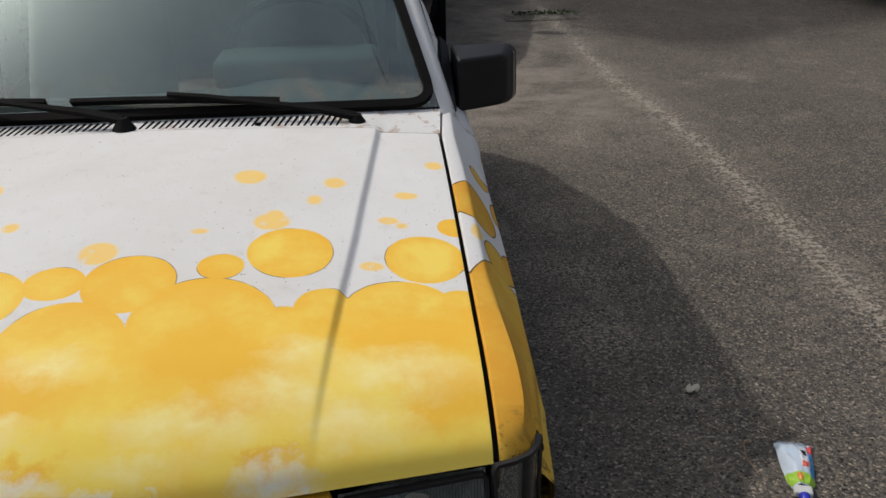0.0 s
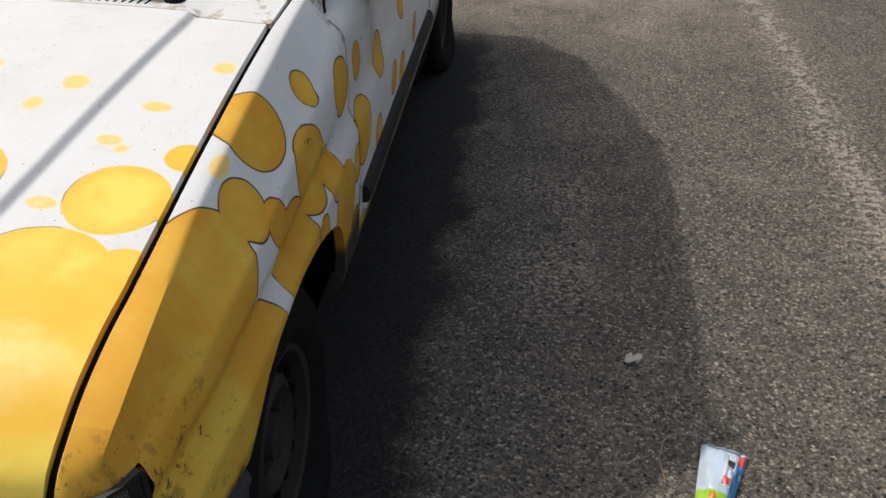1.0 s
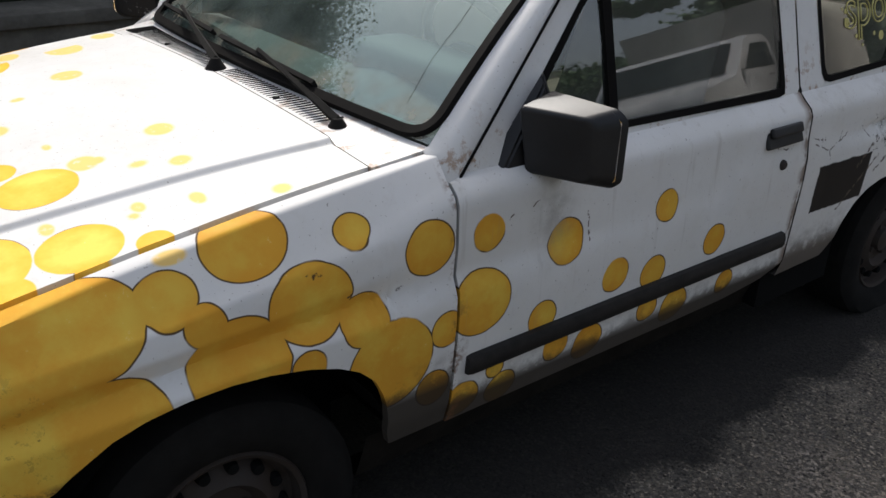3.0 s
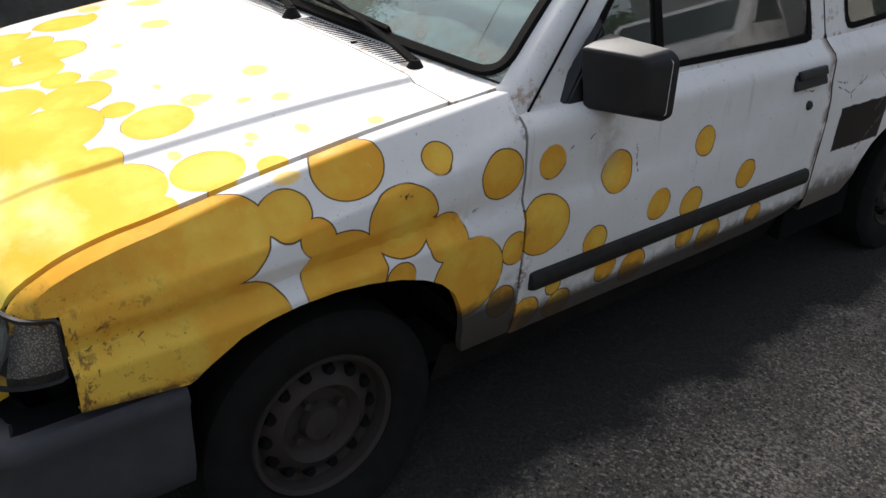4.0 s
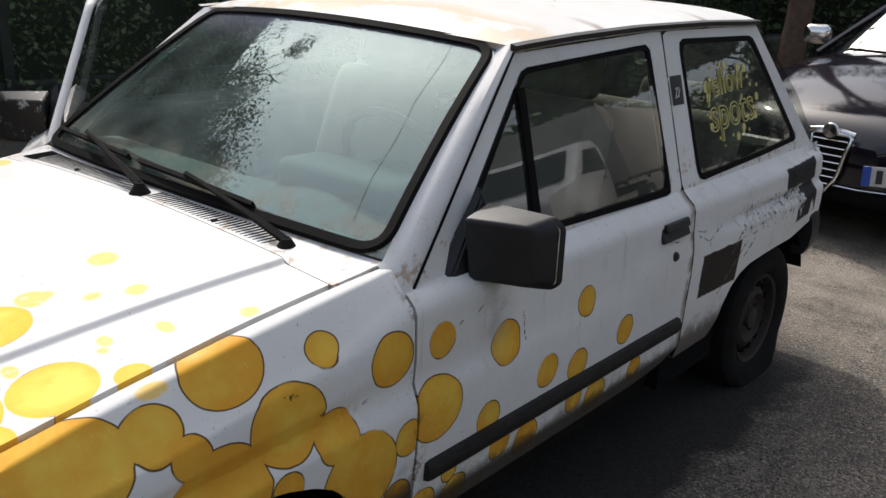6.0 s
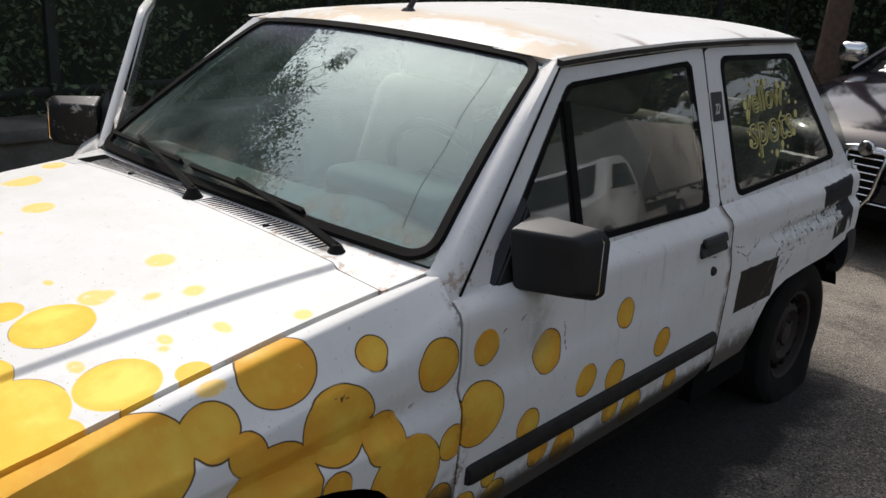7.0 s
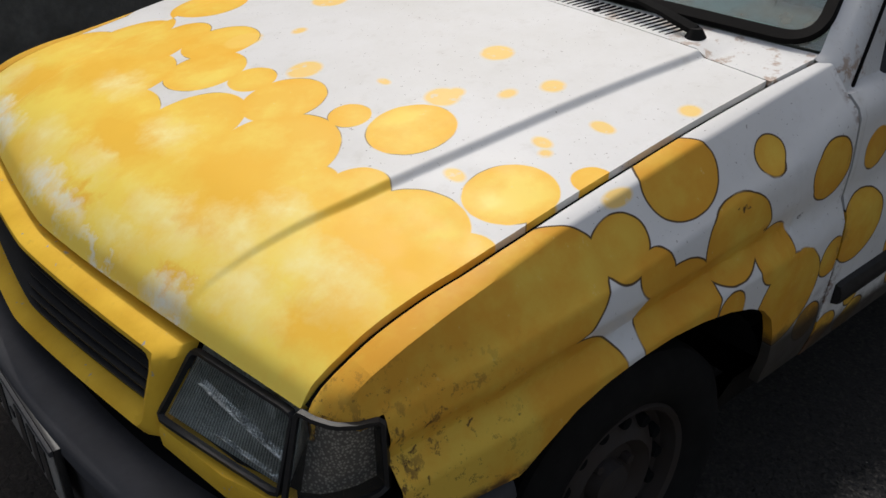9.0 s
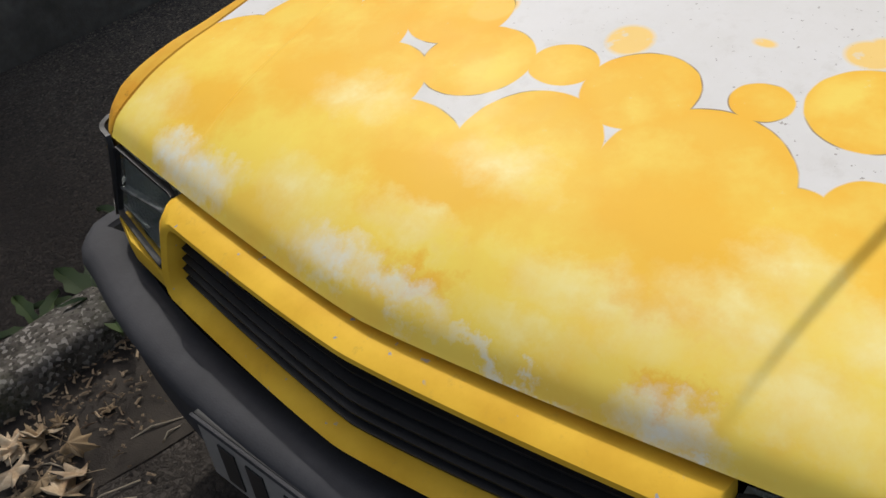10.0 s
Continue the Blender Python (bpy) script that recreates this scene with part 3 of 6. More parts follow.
def poly_sheet(name, pts, fn, mat, parent, label="", thick=0.0, n=10):
    """A flat-edged pane over the four-cornered outline pts in (y, z), lifted to x by fn."""
    a, b, c, d = [Vector(p) for p in pts]
    rows = []
    for i in range(n + 1):
        u = i / n
        p, q = a.lerp(b, u), d.lerp(c, u)
        row = []
        for j in range(n + 1):
            w = p.lerp(q, j / n)
            row.append(fn(w.x, w.y))
        rows.append(row)
    return sheet(name, rows, mat, parent, label, thick=thick)


def round_loop(pts, r, seg=4):
    """A loop of 2D points with its corners rounded."""
    out = []
    n = len(pts)
    for i in range(n):
        p, a, b = Vector(pts[i]), Vector(pts[i - 1]), Vector(pts[(i + 1) % n])
        p0, p1 = p + (a - p).normalized() * r, p + (b - p).normalized() * r
        for s in range(seg + 1):
            t = s / seg
            out.append(p0 * (1 - t) ** 2 + p * 2 * t * (1 - t) + p1 * t ** 2)
    return out


def along(loop, n):
    """n points evenly along a closed 2D loop, beginning at its first point."""
    q = loop + [loop[0]]
    length = [0.0]
    for a, b in zip(q, q[1:]):
        length.append(length[-1] + (b - a).length)
    out, j = [], 0
    for i in range(n):
        s = length[-1] * i / n
        while length[j + 1] < s:
            j += 1
        f = (s - length[j]) / max(1e-9, length[j + 1] - length[j])
        out.append(q[j].lerp(q[j + 1], f))
    return out


def ring_sheet(name, outer, inner, fn, mat, parent, label="", thick=0.0, depth=0.0):
    """A frame between two loops of equal length; depth: how far the inner edge turns in."""
    n = len(outer)
    verts = [fn(p.x, p.y) for p in outer] + [fn(p.x, p.y) for p in inner]
    faces = [(i, (i + 1) % n, n + (i + 1) % n, n + i) for i in range(n)]
    if depth:
        verts += [Vector(fn(p.x, p.y)) - Vector((math.copysign(depth, verts[0][0]), 0, 0)) for p in inner]
        faces += [(n + i, n + (i + 1) % n, 2 * n + (i + 1) % n, 2 * n + i) for i in range(n)]
    ob = mesh_ob(name, verts, faces, mat, parent, label)
    if thick:
        mod = ob.modifiers.new("skin", 'SOLIDIFY')
        mod.thickness, mod.offset = thick, -1.0
    return ob


def lin(x, xs, ys):
    return float(np.interp(x, xs, ys))


def curve(x, xs, ys):
    """A smooth line through the knots."""
    i = min(len(xs) - 2, max(0, int(np.searchsorted(xs, x)) - 1))
    h = xs[i + 1] - xs[i]

    def slope(j):
        if j in (0, len(xs) - 1):
            j = min(max(j, 1), len(xs) - 1)
            return (ys[j] - ys[j - 1]) / (xs[j] - xs[j - 1])
        a, b = (ys[j] - ys[j - 1]) / (xs[j] - xs[j - 1]), (ys[j + 1] - ys[j]) / (xs[j + 1] - xs[j])
        w1, w2 = xs[j] - xs[j - 1], xs[j + 1] - xs[j]
        return (a * w2 + b * w1) / (w1 + w2)
    t = min(1.0, max(0.0, (x - xs[i]) / h))
    m0, m1 = slope(i) * h, slope(i + 1) * h
    return ys[i] * (2 * t ** 3 - 3 * t * t + 1) + m0 * (t ** 3 - 2 * t * t + t) + ys[i + 1] * (3 * t * t - 2 * t ** 3) + m1 * (t ** 3 - t * t)


def sstep(t):
    t = min(1.0, max(0.0, t))
    return t * t * (3 - 2 * t)


# ---- the car's surfaces (y runs from nose to tail, z up) ----
def hood_front(x):
    return 0.085 + 0.080 * (abs(x) / 0.655) ** 1.3


def crease_x(y):
    return lin(y, [.15, .29, .43, .6, .72, .8, 1.03], [.402, .422, .441, .466, .480, .490, .516])


def hood_z(x, y, crease=True):
    s = y - hood_front(x)
    z = curve(s, [-0.02, 0, .012, .035, .08, .16, .27, .42, .62, .96, 1.1], [.660, .669, .689, .710, .737, .767, .792, .820, .849, .880, .890])
    z -= lin(y, [.16, .22, .3, .4, .5, .7, .9, 1.04], [0, .008, .012, .018, .021, .022, .019, .017]) * (abs(x) / .655) ** 2.2
    if crease:
        c = crease_x(y)
        a = lin(y, [.14, .22, .4, 1.04], [0, .004, .009, .010])
        z -= a * sstep((abs(x) - c) / .014)
    return z


def wing_top(y):
    return hood_z(0.655, max(y, 0.166)) - 0.003


def shoulder_z(y):
    return lin(y, [0.16, .3, .6, 1.0, 1.165, 2.33, 3.45], [wing_top(.18) - .022, .682, .706, .760, .812, .798, .788])


def side_x(y, z):
    if y < 2:
        c1 = lin(y, [.2, .41, .8, 1.16, 1.3], [.635, .648, .665, .695, .70])
        c2 = lin(y, [.2, .41, .88, 1.16], [.565, .577, .60, .60])
    else:
        c1, c2 = .700, .652
    w = lin(y, [0, 1.0, 1.165, 1.65, 2.45, 2.75, 3.6], [1, 1, .50, .10, .10, 1, 1])
    zs = shoulder_z(y)
    top = lin(y, [.9, 1.165, 1.5], [0, .014, .016])
    knots = [.16, .26, .36, c2 - .06, c2, c2 + .035, c1, zs - .030, zs - .010, zs, zs + .03]
    flare = [.690, .728, .757, .774, .774, .744, .757, .7535, .7485 - top * .5, .740 - top, .700]
    plain = [.690, .728, .755, .763, .761, .758, .754, .751, .746 - top * .5, .738 - top, .700]
    x = w * lin(z, knots, flare) + (1 - w) * lin(z, knots, plain)
    return x - lin(y, [.16, .24, .40, .62], [.034, .022, .006, 0]) - lin(y, [3.1, 3.45], [0, .03])


def house_x(y, z):
    """The slope of the windows above the waist."""
    return .702 - (z - .82) * .285 - lin(y, [2.9, 3.4], [0, .012])


def wing_low(y):
    return lin(y, [.16, .30, .412, .44, .506, .56, .623, .70, .77, .84, .90, .945, .98, 1.003, 1.014, 1.018, 1.03],
               [.505, .498, .492, .515, .552, .569, .579, .581, .574, .560, .540, .514, .480, .435, .395, .340, .300])


def quarter_low(y):
    return lin(y, [2.33, 2.56, 2.59, 2.61, 2.65, 2.70, 2.76, 2.9, 3.12, 3.30, 3.45], [.30, .305, .36, .405, .458, .492, .510, .519, .524, .535, .54])


def ws_point(u, v):
    """The windscreen: u from -1 to 1 across, v from 0 at the cowl to 1 at the roof."""
    lo = Vector((.664 * u, 1.105 + .062 * u * u, .887 - .018 * u * u))
    hi = Vector((.535 * u, 1.602 + .055 * u * u, 1.258 - .026 * u * u))
    p = lo.lerp(hi, v)
    return p + Vector((0, -.6, .8)) * (.012 * 4 * v * (1 - v))


def gutter_z(y):
    return lin(y, [1.6, 1.65, 1.9, 2.2, 2.6, 2.97], [1.230, 1.236, 1.248, 1.257, 1.258, 1.250])


# ---- ground ----
def asphalt():
    k = Mat("asphalt", 0.78, 0, 0.35)
    grain = k.voro(160, "Color")
    sep = k.n("ShaderNodeSeparateXYZ")
    k.put(sep.inputs[0], grain)
    fine = sep.outputs[0]
    stone = k.ramp(fine, 0.80, 0.84)
    big = k.ramp(k.noise(0.9, 6, 0.6), 0.35, 0.68)
    mid = k.ramp(k.noise(11, 6, 0.72), 0.40, 0.62)
    c = k.mix(big, (0.132, 0.113, 0.089), (0.220, 0.187, 0.145))
    c = k.mix(k.math('MULTIPLY', mid, 0.65), c, (0.092, 0.084, 0.073))
    c = k.mix(k.math('MULTIPLY', stone, 0.62), c, (0.44, 0.37, 0.28))
    c = k.mix(k.math('MULTIPLY', k.ramp(sep.outputs[1], 0.70, 0.78), 0.58), c, (0.026, 0.025, 0.024))
    worn = k.math('MULTIPLY', k.ramp(k.noise(2.6, 6, 0.75), 0.54, 0.66), k.ramp(k.noise(150, 4), 0.48, 0.58))
    c = k.mix(k.math('MULTIPLY', k.ramp(k.noise(90, 3, 0.6), 0.52, 0.58), 0.42), c, (0.040, 0.037, 0.034))
    c = k.mix(k.math('MULTIPLY', k.ramp(k.noise(80, 3, 0.6), 0.60, 0.64), 0.45), c, (0.30, 0.26, 0.21))
    c = k.mix(k.math('MULTIPLY', worn, 0.6), c, (0.40, 0.35, 0.285))
    pits = k.ramp(k.voro(48, "Distance"), 0.26, 0.14)
    pits = k.math('MULTIPLY', pits, k.ramp(k.noise(18, 3), 0.42, 0.50))
    c = k.mix(k.math('MULTIPLY', pits, 0.9), c, (0.016, 0.014, 0.013))
    pale = k.math('MULTIPLY', k.ramp(k.voro(38, "Distance"), 0.115, 0.075), k.ramp(k.noise(9, 3), 0.49, 0.56))
    c = k.mix(k.math('MULTIPLY', pale, 0.9), c, (0.42, 0.38, 0.32))
    # the crumbling seam along the lane
    co = k.n("ShaderNodeSeparateXYZ")
    k.put(co.inputs[0], k.co)
    drift = k.math('ADD', co.outputs[0], k.math('MULTIPLY', k.noise(2.2, 6, 0.7), 0.16))
    off = k.math('ABSOLUTE', k.math('SUBTRACT', drift, 2.185))
    gone = k.ramp(k.noise(3.3, 4, 0.6), 0.24, 0.44)
    seam = k.math('MULTIPLY', k.ramp(off, 0.050, 0.012), k.ramp(k.noise(26, 3, 0.6), 0.50, 0.54))
    seam = k.math('MAXIMUM', seam, k.math('MULTIPLY', k.ramp(off, 0.15, 0.03), k.ramp(k.noise(50, 2, 0.55), 0.54, 0.57)))
    c = k.mix(k.math('MULTIPLY', seam, k.math('MULTIPLY', gone, 0.9)), c, (0.42, 0.365, 0.295))
    # small crumbled spots in the lane
    flat = k.n("ShaderNodeVectorMath", operation='MULTIPLY')
    k.put(flat.inputs[0], k.co)
    flat.inputs[1].default_value = (1, 0.75, 0)
    spots = None
    for x, y, r in ((1.178, 1.56, 0.15), (1.085, 2.06, 0.09), (1.215, 1.995, 0.11), (1.21, 2.54, 0.10), (1.55, 3.5, 0.12), (2.93, 4.88, 0.12)):
        dist = k.n("ShaderNodeVectorMath", operation='DISTANCE')
        k.put(dist.inputs[0], flat.outputs[0])
        dist.inputs[1].default_value = (x, y * 0.75, 0)
        e = k.math('SUBTRACT', dist.outputs["Value"], r)
        spots = e if spots is None else k.math('MINIMUM', spots, e)
    near = k.math('MULTIPLY', k.ramp(spots, 0.05, -0.09), k.ramp(k.noise(78, 3, 0.55), 0.52, 0.56))
    c = k.mix(k.math('MULTIPLY', near, 0.70), c, (0.42, 0.355, 0.29))
    # dirt where cars stood plus the car's deep shade in its colour, ragged edge
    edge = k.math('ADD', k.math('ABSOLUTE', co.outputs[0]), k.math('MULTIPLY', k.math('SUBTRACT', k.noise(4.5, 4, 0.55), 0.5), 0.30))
    grime_shade = k.math('MULTIPLY', k.ramp(edge, 0.93, 0.86), k.math('MULTIPLY', k.ramp(co.outputs[1], 0.15, 0.5), k.ramp(co.outputs[1], 3.6, 3.2)))
    c = k.mix(k.math('MULTIPLY', grime_shade, 0.90), c, (0.018, 0.016, 0.014))
    # browner, darker ground along the kerb and ahead of the nose
    brown_ground = k.math('MULTIPLY', k.ramp(k.math('ADD', co.outputs[0], k.math('MULTIPLY', k.noise(3.0, 4), 0.3)), 0.80, 0.20), k.ramp(co.outputs[1], 1.2, 0.3))
    ahead = k.math('MULTIPLY', k.ramp(k.math('ADD', co.outputs[0], k.math('MULTIPLY', k.noise(3.0, 4), 0.3)), 1.15, 0.75), k.ramp(co.outputs[1], 0.30, 0.0))
    brown_ground = k.math('MAXIMUM', brown_ground, k.math('MULTIPLY', ahead, 0.85))
    c = k.mix(k.math('MULTIPLY', brown_ground, 0.92), c, (0.048, 0.038, 0.030))
    # sandy ground behind the car
    sand = k.math('MULTIPLY', k.math('MULTIPLY', k.ramp(co.outputs[1], 3.0, 4.2), k.ramp(co.outputs[0], 2.5, 1.7)), k.ramp(k.noise(2.4, 6, 0.7), 0.36, 0.60))
    c = k.mix(k.math('MULTIPLY', sand, 0.75), c, (0.37, 0.32, 0.265))
    k.color(c)
    lump = k.ramp(k.noise(75, 4, 0.7), 0.46, 0.60)
    h = k.math('ADD', k.math('MULTIPLY', fine, 0.6), k.math('MULTIPLY', lump, 0.9))
    h = k.math('SUBTRACT', h, k.math('MULTIPLY', pits, 0.9))
    k.bump(h, 0.007, 0.9)
    return k.m


ASPHALT = asphalt()


def rough_concrete():
    k = Mat("worn_concrete", 0.95, 0, 0.2)
    stones = k.voro(120, "Color")
    sep = k.n("ShaderNodeSeparateXYZ")
    k.put(sep.inputs[0], stones)
    c = k.mix(k.ramp(k.noise(7, 6, 0.7), 0.36, 0.64), (0.055, 0.048, 0.038), (0.17, 0.155, 0.13))
    c = k.mix(k.math('MULTIPLY', k.ramp(sep.outputs[0], 0.70, 0.90), 0.8), c, (0.36, 0.33, 0.29))
    c = k.mix(k.math('MULTIPLY', k.ramp(sep.outputs[1], 0.70, 0.85), 0.7), c, (0.035, 0.030, 0.024))
    c = k.mix(k.math('MULTIPLY', k.ramp(k.noise(3.1, 5, 0.7), 0.52, 0.62), 0.6), c, (0.045, 0.050, 0.022))
    k.color(c)
    k.bump(k.math('ADD', k.math('MULTIPLY', sep.outputs[2], 0.6), k.noise(40, 5, 0.7)), 0.010, 1.0)
    return k.m


CONCRETE = rough_concrete()
WALL_MAT = simple("mossy_concrete", (0.20, 0.19, 0.165), 0.95, var=0.6, scale=5, bump=0.006, spec=0.1)
SOIL = simple("soil", (0.060, 0.048, 0.036), 0.98, var=0.5, scale=12, bump=0.006)



def ground_z(y):
    """The lot falls a little behind the parked car."""
    return -0.10 * sstep((y - 3.5) / 1.6)


rows = []
for i in range(61):
    y = -6 + 0.35 * i
    rows.append([(-6 + 0.35 * j, y, ground_z(y) + 0.004 * noise.noise(Vector((j * .35 * .7, y * .7, 0)))) for j in range(61)])
for r in rows:
    for j, p in enumerate(r):
        if j in (0, 60) or p[1] < -5.9 or p[1] > 14.9:
            r[j] = (p[0], p[1], ground_z(p[1]))
gv = [Vector(p) for r in rows for p in r]
gf = grid_faces(61, 61, True)
n0 = len(gv)
R = 400.0
gv += [Vector(p) for p in ((-R, -R, 0), (R, -R, 0), (R, R, -.10), (-R, R, -.10))]
c00, c10, c11, c01 = 0, 60, 61 * 61 - 1, 60 * 61
gf += [(n0, n0 + 1, c10, c00), (n0 + 1, n0 + 2, c11, c10), (n0 + 2, n0 + 3, c01, c11), (n0 + 3, n0, c00, c01)]
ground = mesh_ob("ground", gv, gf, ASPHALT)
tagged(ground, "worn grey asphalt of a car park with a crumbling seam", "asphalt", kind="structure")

# loose grit on the asphalt
rng = random.Random(5)
gv, gf = [], []
for i in range(1500):
    x, y = rng.uniform(0.85, 3.6), rng.uniform(-0.6, 5.0)
    if rng.random() < 0.4:
        x = 2.05 + rng.gauss(0, 0.10)
    s = rng.choice([.002, .003, .0035, .005])
    a = rng.uniform(0, 6.28)
    b = len(gv)
    z = ground_z(y) + 0.004 * noise.noise(Vector(((x + 6) * .7, y * .7, 0)))
    for k in range(4):
        gv.append((x + s * rng.uniform(.6, 1.3) * math.cos(a + k * 1.57), y + s * rng.uniform(.6, 1.3) * math.sin(a + k * 1.57), z - .001))
    gv.append((x, y, z + s * .8))
    gf += [(b, b + 1, b + 4), (b + 1, b + 2, b + 4), (b + 2, b + 3, b + 4), (b + 3, b, b + 4)]
tagged(mesh_ob("gravel", gv, gf, simple("pale_grit", (0.34, 0.31, 0.27), 0.9, var=0.5, scale=40), None, "", False),
       "pale grit scattered over the asphalt", "gravel", kind="stuff")

# kerb stones beside the parked car and the path behind them
kerb = empty("kerb", (-1.085, 0, 0), "row of low worn concrete kerb stones", "kerb", kind="structure")
for i in range(14):
    y = -3.0 + i * 0.92
    bm = rbox_bm((0.16, 0.90, 0.16), (rng.uniform(-.006, .006), y, 0.015), 0.035, 3, (0, rng.uniform(-2, 2), rng.uniform(-.6, .6)))
    for v in bm.verts:
        v.co += v.co.normalized() * 0.004 * noise.noise(v.co * 9)
    part("kerb_stone", bm, CONCRETE, kerb)
path = sheet("pavement", [[(-2.62, -6 + i * .7, .03), (-1.95, -6 + i * .7, .03 + .01 * noise.noise(Vector((1, i, 0)))), (-1.155, -6 + i * .7, .04)] for i in range(31)], ASPHALT, None, "", flip=True)
tagged(path, "narrow asphalt path behind the kerb", "pavement", kind="structure")

# low wall with a fence and climbing plants
wall = rbox("wall_west", (0.30, 18.0, 0.55), (-2.78, 4.0, 0.21), WALL_MAT, None, 0.02)
tagged(wall, "low mossy concrete wall under the hedge", "wall", kind="structure")
rbox("wall_coping", (0.36, 18.0, 0.07), (-2.77, 4.0, 0.508), WALL_MAT, wall, 0.02)
fence = empty("fence", (-3.02, 2.0, 0.5), "dark steel fence overgrown by plants", "fence", kind="structure")
FENCE_MAT = simple("fence_paint", (0.025, 0.032, 0.026), 0.6, var=0.4)
for i in range(9):
    rbox("post", (0.055, 0.055, 1.9), (0, -5.6 + i * 1.9, 0.9), FENCE_MAT, fence, 0.006)
for z in (0.15, 1.65):
    rbox("rail", (0.03, 16.6, 0.04), (0, 1.5, z), FENCE_MAT, fence, 0.004)


# ---- plants ----
def leaf_mat(name, a, b, rough=0.55):
    k = Mat(name, rough, 0, 0.4)
    info = k.n("ShaderNodeNewGeometry")
    k.color(k.mix(info.outputs["Random Per Island"], a, b))
    return k.m


LEAF = leaf_mat("green_leaves", (0.026, 0.066, 0.012), (0.062, 0.135, 0.024))
IVY = leaf_mat("dark_ivy_leaves", (0.050, 0.072, 0.036), (0.090, 0.125, 0.055), 0.75)
BARK = simple("bark", (0.14, 0.085, 0.055), 0.95, var=0.5, scale=18, bump=0.008)


def leaves(name, spots, size, mat, parent, rng, label=""):
    """Many bent pointed leaves about the given places."""
    gv, gf = [], []
    for p in spots:
        s = size * rng.uniform(.6, 1.35)
        q = Euler((rng.uniform(-1.1, 1.1), rng.uniform(-1.1, 1.1), rng.uniform(0, 6.28))).to_matrix()
        b = len(gv)
        for a, c, h in ((-.5, 0, 0), (-.1, .28, .05), (.5, 0, -.06), (-.1, -.28, .05)):
            gv.append(Vector(p) + q @ Vector((a * s, c * s, h * s)))
        gf += [(b, b + 1, b + 2), (b, b + 2, b + 3)]
    return mesh_ob(name, gv, gf, mat, parent, label, False)


rng = random.Random(11)
hv = []
for i in range(78000):
    y, z = rng.uniform(-5.5, 12.5), 0.46 + 2.9 * rng.random()
    bulge = 0.35 * noise.noise(Vector((y * 0.8, z * 0.9, 3.1))) + 0.18 * noise.noise(Vector((y * 2.6, z * 2.6, 8)))
    if noise.noise(Vector((y * 1.7, z * 1.7, 1.3))) < -0.42:
        continue
    x = -3.05 + bulge - rng.random() ** 2 * 0.7
    if z < .75 and rng.random() < .5:
        x += .12
    hv.append((x, y, z))
hedge = leaves("hedge", hv, 0.046, IVY, None, rng)
tagged(hedge, "dense dark hedge of climbing plants on a fence", "hedge", kind="stuff")
# plain sheet whose dark colour stands in for the hedge's shaded inside
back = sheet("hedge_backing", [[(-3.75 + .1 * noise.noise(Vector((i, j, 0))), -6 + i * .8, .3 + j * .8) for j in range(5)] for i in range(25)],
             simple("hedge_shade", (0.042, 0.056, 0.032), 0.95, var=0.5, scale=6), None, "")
tagged(back, "dark sheet behind the hedge leaves, coloured as shade", "hedge", kind="stuff")


hv = []
for i in range(16000):
    x, z = rng.uniform(-4.6, 3.4), -0.1 + 4.2 * rng.random() ** .8
    d = 0.4 * noise.noise(Vector((x * 0.8, z * 0.9, 7.1)))
    hv.append((x, 12.2 + d + rng.random() ** 2 * 0.8, z))
bushes = leaves("shrubs", hv, 0.10, IVY, None, rng)
tagged(bushes, "dense dark shrubs at the end of the car park", "hedge", kind="stuff")
# one dark sheet paints the shade seen between the shrub leaves
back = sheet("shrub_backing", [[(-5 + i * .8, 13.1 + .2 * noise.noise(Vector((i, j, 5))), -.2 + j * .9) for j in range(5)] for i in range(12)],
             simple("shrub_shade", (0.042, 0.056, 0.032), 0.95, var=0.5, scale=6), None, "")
tagged(back, "plain dark sheet at the back of the shrubs, shade painted in", "hedge", kind="stuff")


